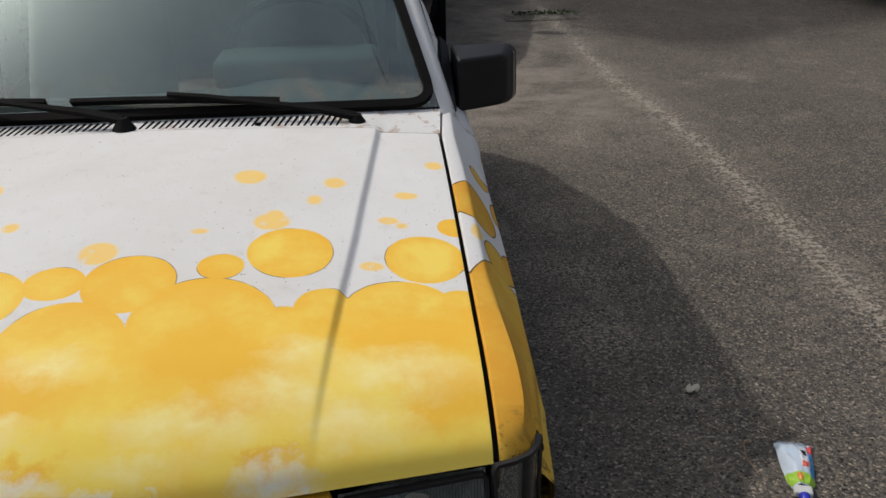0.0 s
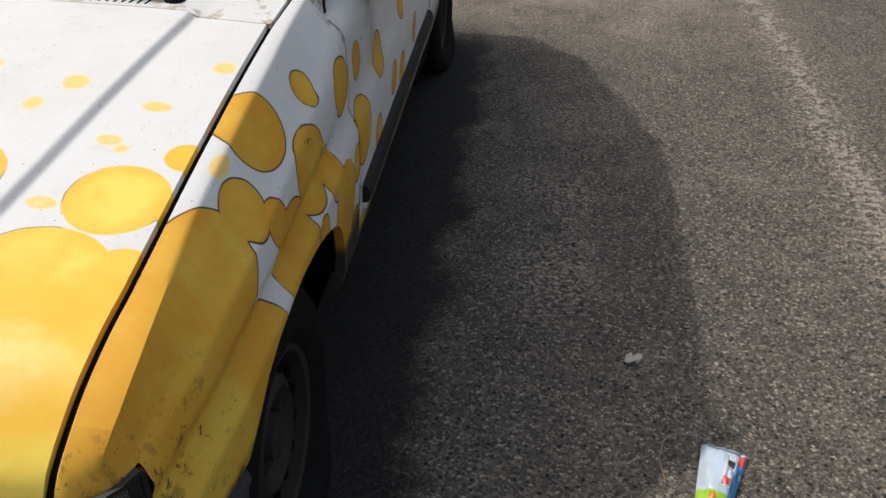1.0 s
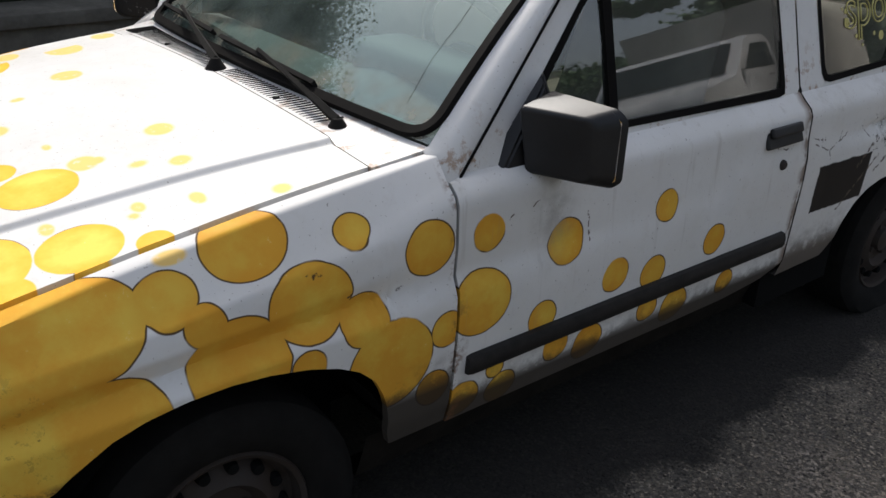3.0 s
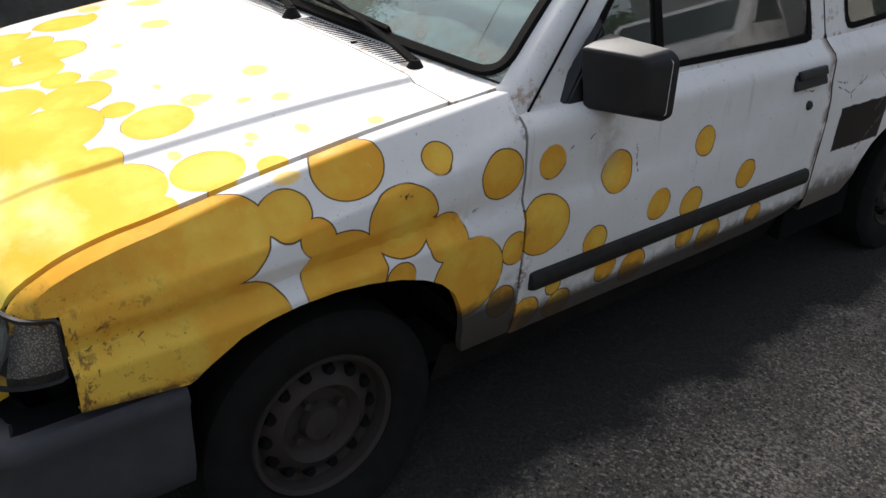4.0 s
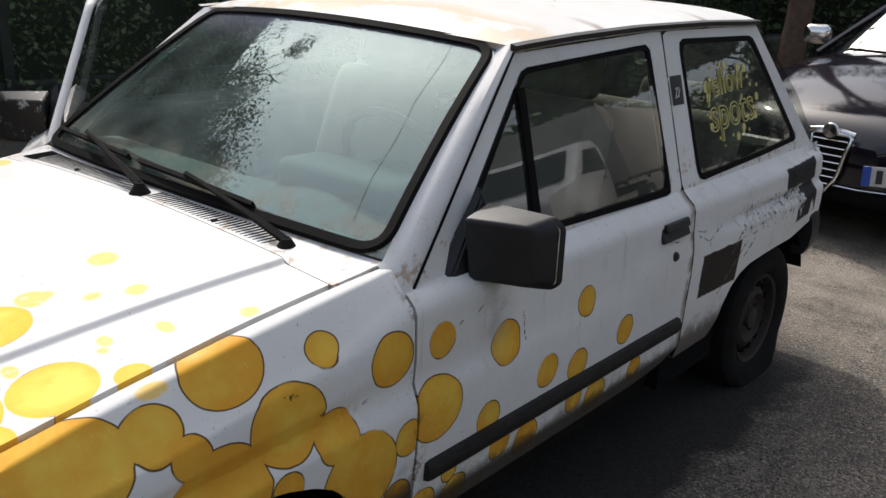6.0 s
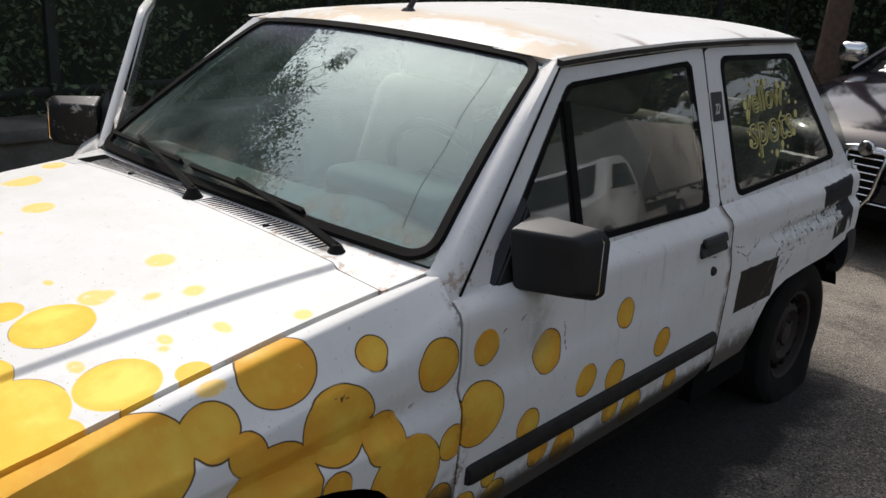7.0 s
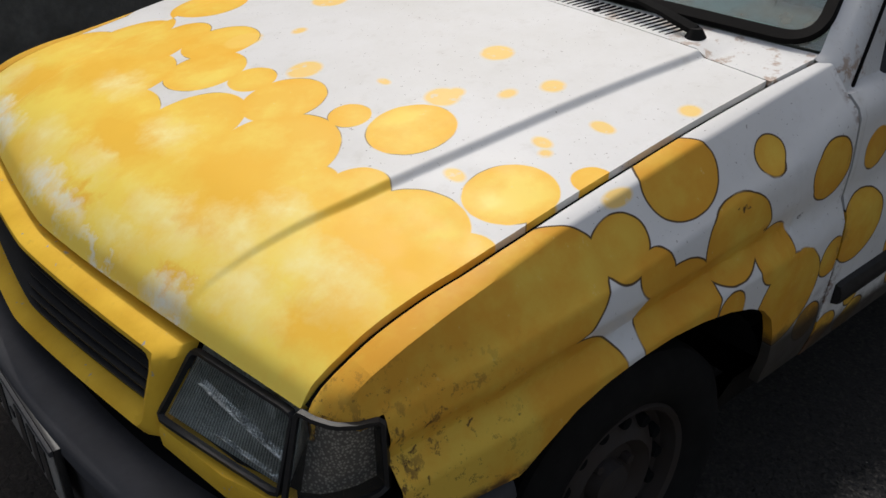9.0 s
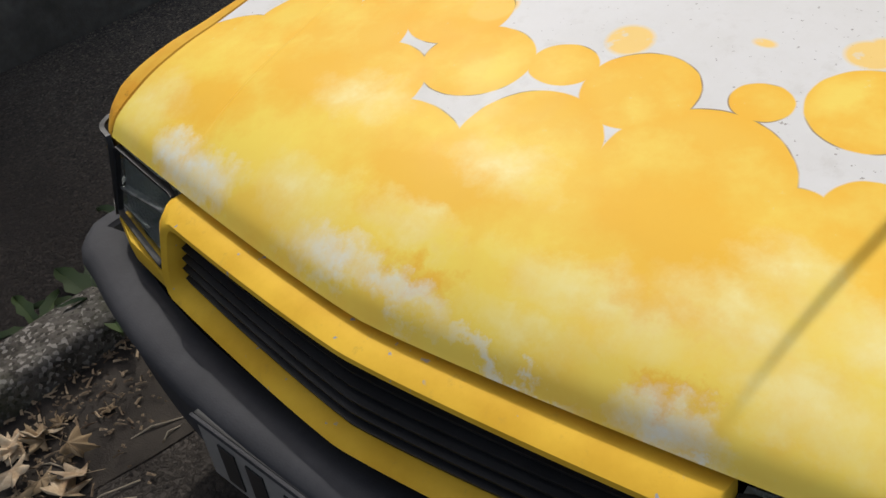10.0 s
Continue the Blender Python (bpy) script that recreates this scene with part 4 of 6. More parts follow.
def tree(at, height, crown_at, crown_r, n, seed, trunk_r=0.16, leaf=0.13, label="tall leafy tree with an uneven crown", limbs=13):
    rng = random.Random(seed)
    root = empty("tree", at, label, "tree", "trees round the car park")
    crown_at = Vector(crown_at)
    top = crown_at - Vector(at)
    tips = []
    pts = [Vector((0, 0, -.05)).lerp(top * .9, i / 10) + Vector((.12 * math.sin(i * .7 + seed), .12 * math.cos(i * .9 + seed), 0)) * (i / 10) for i in range(11)]
    sweep("trunk", pts, circle_prof(trunk_r, 10), BARK, root, up=(0, 1, 0), scale=[1.25 - i * .09 for i in range(11)])
    for b in range(limbs):
        i = rng.randint(5, 10)
        d = Vector((rng.gauss(0, 1), rng.gauss(0, 1), rng.gauss(.15, .5))).normalized()
        end = top + Vector((d.x * crown_r[0], d.y * crown_r[1], d.z * crown_r[2])) * rng.uniform(.55, .95)
        mid = pts[i].lerp(end, .5) + Vector((rng.gauss(0, .2), rng.gauss(0, .2), .25))
        line = [pts[i], pts[i].lerp(mid, .55), mid, mid.lerp(end, .6), end]
        sweep("limb", line, circle_prof(trunk_r * .34, 6), BARK, root, up=(.3, .9, .2), scale=[1, .8, .6, .4, .18])
        tips += [mid.lerp(end, f) for f in (.2, .6, 1.0)]
    clumps = [t + Vector((rng.gauss(0, .3), rng.gauss(0, .3), rng.gauss(0, .25))) for t in tips for _ in range(3)]
    spots = []
    for i in range(n):
        c = rng.choice(clumps)
        r = rng.uniform(.2, .75)
        d = Vector((rng.gauss(0, 1), rng.gauss(0, 1), rng.gauss(0, .8))).normalized()
        spots.append(c + d * r * rng.random() ** .4)
    leaves("crown", spots, leaf, LEAF, root, rng)
    return root


tree((-9.6, -3.2, 0), 8, (-9.4, -3.0, 5.6), (2.3, 2.6, 2.3), 12000, 3)
tree((-7.2, 12.6, -.1), 9, (-6.8, 12.5, 6.2), (2.6, 2.4, 2.0), 9000, 4)
old = tree((-7.2, 0.6, 0), 6, (-6.9, -0.2, 4.95), (1.4, 2.9, 1.85), 75000, 5, 0.16, 0.072, limbs=44)
root_at = Vector((-7.2, 0.6, 0))
for line in (((-6.6, 1.6, 4.9), (-6.5, 1.95, 5.7), (-6.5, 1.93, 6.3), (-6.45, 1.88, 7.05)), ((-6.5, 1.94, 6.1), (-6.5, 2.12, 6.5), (-6.45, 2.22, 6.75)), ((-6.48, 1.91, 6.5), (-6.45, 1.72, 6.8), (-6.4, 1.66, 7.0)),
             ((-6.5, 1.95, 5.7), (-6.6, 2.4, 6.3), (-6.6, 2.6, 6.9)), ((-6.46, 1.90, 6.75), (-6.4, 2.02, 6.95))):
    sweep("limb", [Vector(p) - root_at for p in line], circle_prof(.021, 6), BARK, old, up=(.9, .3, .1), scale=[1 - .7 * i / (len(line) - 1) for i in range(len(line))])
rng = random.Random(77)
leaves("sprig", [Vector((-6.6, 2.62, 6.95)) - root_at + Vector((rng.gauss(0, .15), rng.gauss(0, .16), rng.gauss(0, .16))) for _ in range(420)], 0.075, LEAF, old, rng)["kind"] = "stuff"
tree((1.2, 13.5, 0), 9, (1.0, 13.0, 5.5), (3.2, 2.4, 2.4), 9000, 6)
tree((-1.33, 8.5, -.1), 6, (-2.0, 11.0, 8.0), (1.5, 1.4, 1.2), 7000, 7, 0.11, 0.13, "tree with a reddish bare trunk behind the cars")
tree((20.5, 31.0, -.1), 16, (20.0, 30.4, 9.0), (6.5, 5.5, 7.0), 20000, 8, 0.3, 0.62)
tree((29.0, 23.0, -.1), 16, (28.4, 22.6, 9.0), (6.5, 5.5, 7.0), 20000, 9, 0.3, 0.62)
tree((11.5, 36.5, -.1), 16, (11.8, 36.0, 9.0), (6.5, 5.5, 7.0), 20000, 10, 0.3, 0.62)
tree((4.0, 22.5, -.1), 9, (4.4, 22.0, 4.6), (3.6, 3.0, 3.4), 12000, 12, 0.2, 0.30)
# unseen tree row, added to hold sky light off the car's near side
for i, (x, y) in enumerate(((16.0, 6.0), (16.0, -1.5), (15.5, -9.0), (12.0, -16.0))):
    tree((x, y, 0), 9, (x - .4, y, 5.2), (3.2, 4.4, 4.2), 12000, 20 + i, 0.2, 0.36)

# dense shrubs closing the far side of the lot
for i, (x, y, h) in enumerate(((13.6, 15.2, 2.3), (11.4, 17.4, 2.7), (9.2, 18.9, 2.2), (6.6, 20.0, 2.6), (15.6, 12.0, 2.4))):
    tree((x, y, -.1), 3, (x, y, h * .82), (2.3, 1.7, h), 9000, 40 + i, 0.09, 0.24, "dense dark shrub closing the far side of the lot")


# ---- the painted hatchback ----
car = empty("hatchback_car", (0, 0, 0), "old white hatchback hand-painted with yellow spots, rusty, on flat tyres", "car")


def mirrored(rows, s):
    return [[(p[0] * s, p[1], p[2]) for p in r] for r in rows]


def bulge(z):
    """The side panes curve outward a little."""
    v = min(1.0, max(0.0, (z - .82) / .39))
    return .008 * 4 * v * (1 - v)


# hood
rows = []
for i in range(57):
    v = (i / 56) ** 1.35
    row = []
    y_mid = hood_front(.5) + v * (1.041 - hood_front(.5))
    c = crease_x(y_mid)
    xs = [c * k / 14 for k in range(14)] + [c + d for d in (-.004, 0, .003, .006, .009, .012, .015, .019)]
    xs += [c + .019 + (.650 - c - .019) * k / 7 for k in range(1, 8)]
    xs = [-x for x in xs[::-1][:-1]] + xs
    for x in xs:
        yf = hood_front(x)
        y = yf + v * (1.041 - yf)
        row.append((x, y, hood_z(x, y)))
    rows.append(row)
sheet("hood", rows, HOOD_PAINT, car, "white hood with yellow painted spots fading to cloudy yellow at the nose", flip=True, thick=0.012)

for s in (1, -1):
    side = "left" if s > 0 else "right"
    # front wing
    ys = [round(.231 + i * .0125, 4) for i in range(75)] + [.985, .992, 1.0, 1.006, 1.012, 1.016, 1.02, 1.026, 1.166]
    tip = [.166, .176, .19, .205, .22, .231]
    for name, line, nz in (("front_wing", sorted(set(y for y in ys if y <= 1.1661)), 26), ("wing_tip", tip, 6)):
        rows = []
        for y in line:
            ztop = wing_top(y) if y < 1.05 else lin(y, [1.05, 1.166], [wing_top(1.049), .858])
            zs = shoulder_z(y)
            zl = wing_low(y) if name == "front_wing" else lin(y, [.166, .231], [wing_top(.166) - .007, .668])
            zs = max(zs, zl + .003)
            xg = .6588 if y < 1.05 else lin(y, [1.05, 1.166], [.6588, .668])
            bend = lin(y, [.25, .31, .40, .53, .62], [.74, .66, .50, .36, .36])
            row = [(xg, y, ztop - .04), (xg, y, ztop - .003), (xg + .003, y, ztop)]
            xe = side_x(y, zs)
            for t, d in ((bend * .42, .012), (bend * .83, .045), (bend, .075), (bend + .05 * (1 - bend), .12), (bend + .22 * (1 - bend), .265), (bend + .53 * (1 - bend), .56), (bend + .84 * (1 - bend), .85)):
                row.append((xg + (xe - xg) * t, y, ztop + (zs - ztop) * d))
            row += [(side_x(y, zs - (zs - zl) * k / nz), y, zs - (zs - zl) * k / nz) for k in range(nz + 1)]
            row.append((side_x(y, zl) - .018, y, zl + .002))
            rows.append(row)
        if name == "wing_tip":
            rows = [[(p[0], p[1] + (.231 - p[1]) * .72 * max(0, (p[0] - .6565) / .07) ** 1.4, p[2]) for p in r] for r in rows]
            first = [(p[0], p[1] + .004, p[2] - .006) for p in rows[0]]
            rows = [[(p[0] - .004, p[1] + .02, p[2] - .012) for p in rows[0]], first] + rows
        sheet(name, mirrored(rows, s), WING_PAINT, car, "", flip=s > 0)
    # dark strip standing in for the shade down the gap beside the hood
    pts = [(s * .6544, y, min(hood_z(.649, y), wing_top(y)) - .015) for y in [.175 + .0217 * k for k in range(41)]]
    sweep("gap_shade", pts, [(-.005, -.006), (.005, -.006), (.005, .006), (-.005, .006)], DARK, car)
    # door skin below the waist
    if s > 0:
        door = empty("front_door", (0, 0, 0), "", "")
        door.parent = car
        tagged(door, "white driver door with painted yellow spots and a rub strip")
        rows = []
        for i in range(49):
            y = 1.173 + (2.331 - 1.173) * i / 48
            zb = lin(y, [1.17, 1.9, 2.1, 2.25, 2.331], [.292, .294, .297, .312, .345])
            zs = shoulder_z(y)
            row = [(side_x(y, zb) - .02, y, zb + .002)]
            row += [(side_x(y, zb + (zs - zb) * k / 30), y, zb + (zs - zb) * k / 30) for k in range(31)]
            row += [(house_x(y, .808) + .004, y, .812), (house_x(y, .82) - .006, y, .820)]
            rows.append(row)
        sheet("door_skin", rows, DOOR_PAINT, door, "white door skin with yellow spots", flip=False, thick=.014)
    # sill, near black for its dirt and for the shade below the doors
    rows = [[(side_x(y, .30) - .030 - (.31 - z) * .35, y, z) for z in (.31, .27, .23, .20, .185)] + [(.60, y, .18)] for y in [1.0 + .1 * i for i in range(17)]]
    sheet("sill", mirrored(rows, s), simple("shaded_dirty_sill", (0.022, 0.019, 0.016), 0.95, var=0.6, scale=12, spec=0.1), car, "dirty sill, the deep shade under the body put into its colour", flip=s < 0)
    # rear quarter
    rows = []
    for y in [2.338 + i * .0115 for i in range(97)]:
        zl, zs = quarter_low(y), shoulder_z(y)
        row = [(side_x(y, zl) - .02, y, zl + .002)]
        row += [(side_x(y, zl + (zs - zl) * k / 28), y, zl + (zs - zl) * k / 28) for k in range(29)]
        row.append((house_x(y, .81), y, .815))
        rows.append(row)
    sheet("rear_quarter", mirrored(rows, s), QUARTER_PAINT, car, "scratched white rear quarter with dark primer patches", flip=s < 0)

    def on_house(y, z, s=s, lift=0.0):
        return Vector((s * (house_x(y, z) + lift), y, z))
    # window frames
    if s > 0:
        outer = round_loop([(1.205, .806), (1.640, 1.222), (2.328, 1.247), (2.331, .806)], .012)
        inner = round_loop([(1.318, .838), (1.664, 1.190), (2.250, 1.216), (2.268, .815)], .020)
        o, i_ = along(outer, 88), along(inner, 88)
        ring_sheet("window_frame", o, i_, on_house, WHITE_PAINT, door, "white door window frame", depth=.02)
        small = round_loop([(1.352, .848), (1.672, 1.178), (2.236, 1.204), (2.250, .834)], .016)
        ring_sheet("window_seal", i_, along(small, 88), lambda y, z: on_house(y, z, 1, .003), SEAL, door, "black rubber window seal", depth=.012)
        poly_sheet("door_glass", [(1.345, .838), (1.670, 1.182), (2.240, 1.206), (2.256, .822)], lambda y, z: on_house(y, z, 1, -.004 + bulge(z)), SIDE_GLASS, door, "clear reflecting door glass")
        sweep("divider_bar", [on_house(1.628, .835, 1, .002), on_house(1.640, 1.150, 1, .002)], [(-.013, -.008), (.013, -.008), (.013, .008), (-.013, .008)], SEAL, door, up=(1, 0, .28))
    outer = round_loop([(2.338, .806), (2.336, 1.245), (2.985, 1.240), (3.40, .79)], .012)
    inner = round_loop([(2.438, .822), (2.420, 1.222), (2.936, 1.212), (3.240, .846)], .035)
    o, i_ = along(outer, 88), along(inner, 88)
    ring_sheet("rear_pillar", o, i_, on_house, WHITE_PAINT, car, "white pillars round the rear side window", depth=.015)
    small = round_loop([(2.454, .838), (2.438, 1.207), (2.928, 1.197), (3.205, .860)], .030)
    ring_sheet("quarter_seal", i_, along(small, 88), lambda y, z: on_house(y, z, s, .002), SEAL, car, "black seal of the rear side window", depth=.01)
    poly_sheet("quarter_glass", [(2.445, .830), (2.428, 1.214), (2.930, 1.204), (3.215, .852)], lambda y, z: on_house(y, z, s, -.004 + bulge(z) * .6), SIDE_GLASS, car)
    # front pillar
    rows = []
    for k in range(13):
        v = k / 12
        a = ws_point(1.0, v)
        b = Vector((house_x(1.2 + .435 * v, .803 + .42 * v), 1.205 + .435 * v, .806 + .416 * v))
        m = a.lerp(b, .5) + Vector((.016, -.006, .010))
        rows.append([(q.x, q.y, q.z) for q in (a, a.lerp(m, .5) + Vector((.004, 0, .004)), m, m.lerp(b, .6) + Vector((.005, 0, .002)), b, b - Vector((.02, -.004, 0)))])
    rows.insert(0, [(.664, 1.150, .860), (.674, 1.152, .856), (.688, 1.156, .846), (.706, 1.162, .826), (.721, 1.168, .806), (.700, 1.168, .790)])
    sheet("front_pillar", mirrored(rows, s), WHITE_PAINT, car, "", flip=s > 0)
    # drip rail
    pts = [(s * (house_x(y, gutter_z(y)) + .006), y, gutter_z(y) + .004) for y in [1.635 + i * .0675 for i in range(21)]]
    sweep("drip_rail", pts, [(-.006, -.010), (.008, -.010), (.010, .002), (-.006, .006)], PLASTIC, car, "dark drip rail under the roof edge", up=(0, 0, 1))

    # dark seams between the panels
    pts = [Vector((s * (house_x(1.2 + .435 * v, .803 + .42 * v) + .004), 1.203 + .435 * v, .808 + .416 * v)) for v in [k / 10 for k in range(11)]]
    sweep("pillar_seam", pts, [(-.002, -.004), (.002, -.004), (.002, .002), (-.002, .002)], SEAL, car, up=(s, 0, .28))
    for y in (1.1695, 2.3345):
        pts = [(s * (side_x(y, z) - .014), y, z) for z in [.31 + .025 * k for k in range(20)]]
        sweep("seam_backing", pts, [(-.012, -.002), (.012, -.002), (.012, .002), (-.012, .002)], DARK, car, up=(s, 0, 0))

# roof
rows = []
for i in range(31):
    row = []
    for j in range(33):
        u = -1 + j / 16
        y0, y1 = 1.598 + .055 * u * u, 3.03 - .035 * u * u
        y = y0 + (y1 - y0) * i / 30
        xe = house_x(y, gutter_z(y)) + .002
        edge = gutter_z(y) + .006
        crown = .042 * lin(y, [1.6, 1.75, 2.6, 3.03], [.50, .9, 1, .6])
        z = edge + crown * (1 - abs(u) ** 2.6) + .010 * (1 - abs(u) ** 8)
        if i == 0:
            z = ws_point(u, 1).z + .004
        row.append((xe * u, y, z))
    rows.append(row)
sheet("roof", rows, ROOF_PAINT, car, "faded white roof with peeling beige lacquer and rust", flip=True, thick=.02)
antenna = empty("antenna", (0, 0, 0), "", "")
antenna.parent = car
tagged(antenna, "short black aerial stub on the roof")
part("base", lathe_bm([(.0, .016), (.014, .015), (.022, .006), (.026, 0)], 16, 'z', (-.06, 1.80, 1.290)), PLASTIC, antenna)
sweep("stub", [(-.06, 1.80, 1.300), (-.058, 1.812, 1.318), (-.055, 1.832, 1.345)], circle_prof(.008, 8), PLASTIC, antenna, up=(1, 0, 0), scale=[1.3, 1.0, .7])

# windscreen and its seal
rows = [[ws_point(-1 + j / 12, i / 14) for j in range(25)] for i in range(15)]
ws = sheet("windscreen", rows, WINDSHIELD_GLASS, car, "dusty windscreen reflecting trees and sky", flip=True)
ws.visible_shadow = True
loop = along(round_loop([(-.985, .015), (.985, .015), (.985, .985), (-.985, .985)], .10, 12), 420)
sweep("windscreen_seal", [ws_point(p.x, p.y) + Vector((0, -.002, .003)) for p in loop], [(-.012, -.006), (.012, -.006), (.010, .006), (-.010, .006)],
      SEAL, car, "wide black windscreen seal", closed=True, up=(0, -.6, .8))

# cowl with its air slots
rows = []
for i in range(9):
    v = i / 8
    rows.append([(lin(v, [0, 1], [.655, .666]) * u, (1.0455 + (ws_point(u, 0).y - 1.0455) * v), hood_z(.655 * u, 1.045) - .001 + (ws_point(u, 0).z - .004 - hood_z(.655 * u, 1.045)) * v) for u in [-1 + j / 32 for j in range(65)]])
cowl = sheet("cowl", rows, WHITE_PAINT, car, "white panel below the windscreen", flip=True, thick=.01)
for u0, u1 in ((-.57, -.03), (.03, .455)):
    n = int((u1 - u0) / .0135)
    for k in range(n):
        x = u0 + (u1 - u0) * k / n
        yw = ws_point(x / .66, 0).y
        yc = 1.049 + (yw - 1.049) * .45
        z0, z1 = hood_z(x, 1.045, False) - .002, ws_point(x / .66, 0).z - .004
        rbox("air_slot", (.0046, (yw - 1.049) * .74, .003), (x, yc, z0 + (z1 - z0) * .45), DARK, cowl, 0, turn=(math.degrees(math.atan2(z1 - z0, yw - 1.049)), 0, -12))
for x in (-.30, .27):
    rbox("cowl_screw", (.013, .013, .006), (x, 1.064, hood_z(x, 1.05, False) + .001), SEAL, cowl, .003)


def wiper(pivot, tip, blade0, blade1):
    root = empty("wiper", (0, 0, 0), "", "")
    root.parent = car
    tagged(root, "black windscreen wiper resting at the cowl")
    up = Vector((0, -.6, .8))
    p = Vector(pivot)
    part("cap", lathe_bm([(.0, .022), (.010, .020), (.017, .008), (.026, -.006)], 16, 'z', p), RUBBER, root)
    a, b = p + Vector((0, 0, .016)), ws_point(*tip) + up * .022
    mid = a.lerp(b, .5) + up * .010
    sweep("arm", [a, a.lerp(mid, .4) + up * .006, mid, mid.lerp(b, .6) + up * .004, b], [(-.007, -.004), (.007, -.004), (.005, .005), (-.005, .005)], RUBBER, root, up=up, scale=[1.4, 1.2, .8, .8, .8])
    pts = []
    for k in range(11):
        u, v = (blade0[i] + (blade1[i] - blade0[i]) * k / 10 for i in (0, 1))
        pts.append(ws_point(u, v) + up * (.012 + .006 * math.sin(math.pi * k / 10)))
    sweep("blade", pts, [(-.003, -.012), (.003, -.012), (.005, .005), (-.005, .005)], RUBBER, root, up=up)
    return root


wl = ws_point
wiper((.478, 1.085, .864), (.119, .069), (.476, .040), (-.194, .066))
wiper((-.005, 1.058, .884), (-.68, .105), (-.275, .070), (-.97, .085))
rows = [[ws_point(u, f * lin(u, [-1, -.4, .1, .6, 1], [.135, .115, .085, .05, .035])) + Vector((0, .010, -.013)) for u in [-.99 + 1.98 * j / 40 for j in range(41)]] for f in (0, .5, 1)]
sheet("screen_foot", rows, PLASTIC, car, "black band along the foot of the windscreen", flip=True)
# small stickers inside the glass and a long crack
for v0, v1, c in ((.60, .66, (0.34, 0.60, 0.42)), (.67, .71, (0.70, 0.68, 0.60)), (.72, .79, (0.62, 0.50, 0.42))):
    rows = [[wl(u, v) + Vector((0, .010, -.010)) for u in (-.965, -.945, -.925)] for v in (v0, (v0 + v1) / 2, v1)]
    sheet("windscreen_sticker", rows, simple("sticker_film", c, 0.6, var=0.4, scale=60), car, "small faded sticker inside the windscreen")
pts = [wl(.80 + .045 * (1 - v) + .006 * math.sin(v * 17), v) + Vector((0, -.6, .8)) * .001 for v in [.10 + .088 * k for k in range(11)]]
sweep("crack", pts, [(-.0003, -.0002), (.0003, -.0002), (.0003, .0002), (-.0003, .0002)], SEAL, car, "long thin crack in the glass", up=(0, -.6, .8))
# paper under the glass
rows = [[wl(u, v) + Vector((0, .012, -.012)) for u in (.74, .81, .88, .95)] for v in (.022, .040, .058)]
sheet("windscreen_slip", rows, simple("pale_paper", (0.42, 0.60, 0.55), 0.8), car, "pale green slip behind the windscreen")

# nose: grille frame, slats, headlamps, indicators
def nose_y(x, z):
    return hood_front(x) + lin(z, [.50, .57, .60, .64, .668], [-.066, -.055, -.045, -.032, 0.002])


frame_part = empty("grille", (0, 0, 0), "", "")
frame_part.parent = car
tagged(frame_part, "yellow painted grille surround with dark slats")
outer = along(round_loop([(-.424, .518), (-.437, .655), (0, .657), (.437, .655), (.424, .518), (0, .512)], .008), 144)
inner = along(round_loop([(-.392, .544), (-.396, .635), (0, .638), (.396, .635), (.392, .544), (0, .532)], .022), 144)


def on_nose(x, z, d=0.0):
    return Vector((x, nose_y(x, z) + d, z))


n = len(outer)
verts = [on_nose(p.x, p.y, .03) for p in outer] + [on_nose(p.x, p.y, .004) for p in outer]
verts = []
for f, d in ((0, .03), (0, .010), (.06, .001), (.20, -.008), (.5, -.014), (.80, -.009), (.94, .001), (1, .010), (1, .05)):
    verts += [on_nose(o.lerp(i, f).x, o.lerp(i, f).y, d) for o, i in zip(outer, inner)]
faces = grid_faces(9, n, True, True)
mesh_ob("surround", verts, faces, YELLOW_PAINT, frame_part, "yellow grille surround")
for k in range(6):
    pts = [on_nose(x, lin(abs(x), [0, .40], [.538 + k * .0182, .552 + k * .0152]), .022) for x in [-.40 + .8 * j / 24 for j in range(25)]]
    sweep("slat", pts, [(-.010, -.003), (.008, -.006), (.010, .001), (-.006, .004)], PLASTIC, frame_part, up=(0, 0, 1))
rbox("grille_back", (.80, .01, .14), (0, .20, .575), DARK, frame_part, 0)

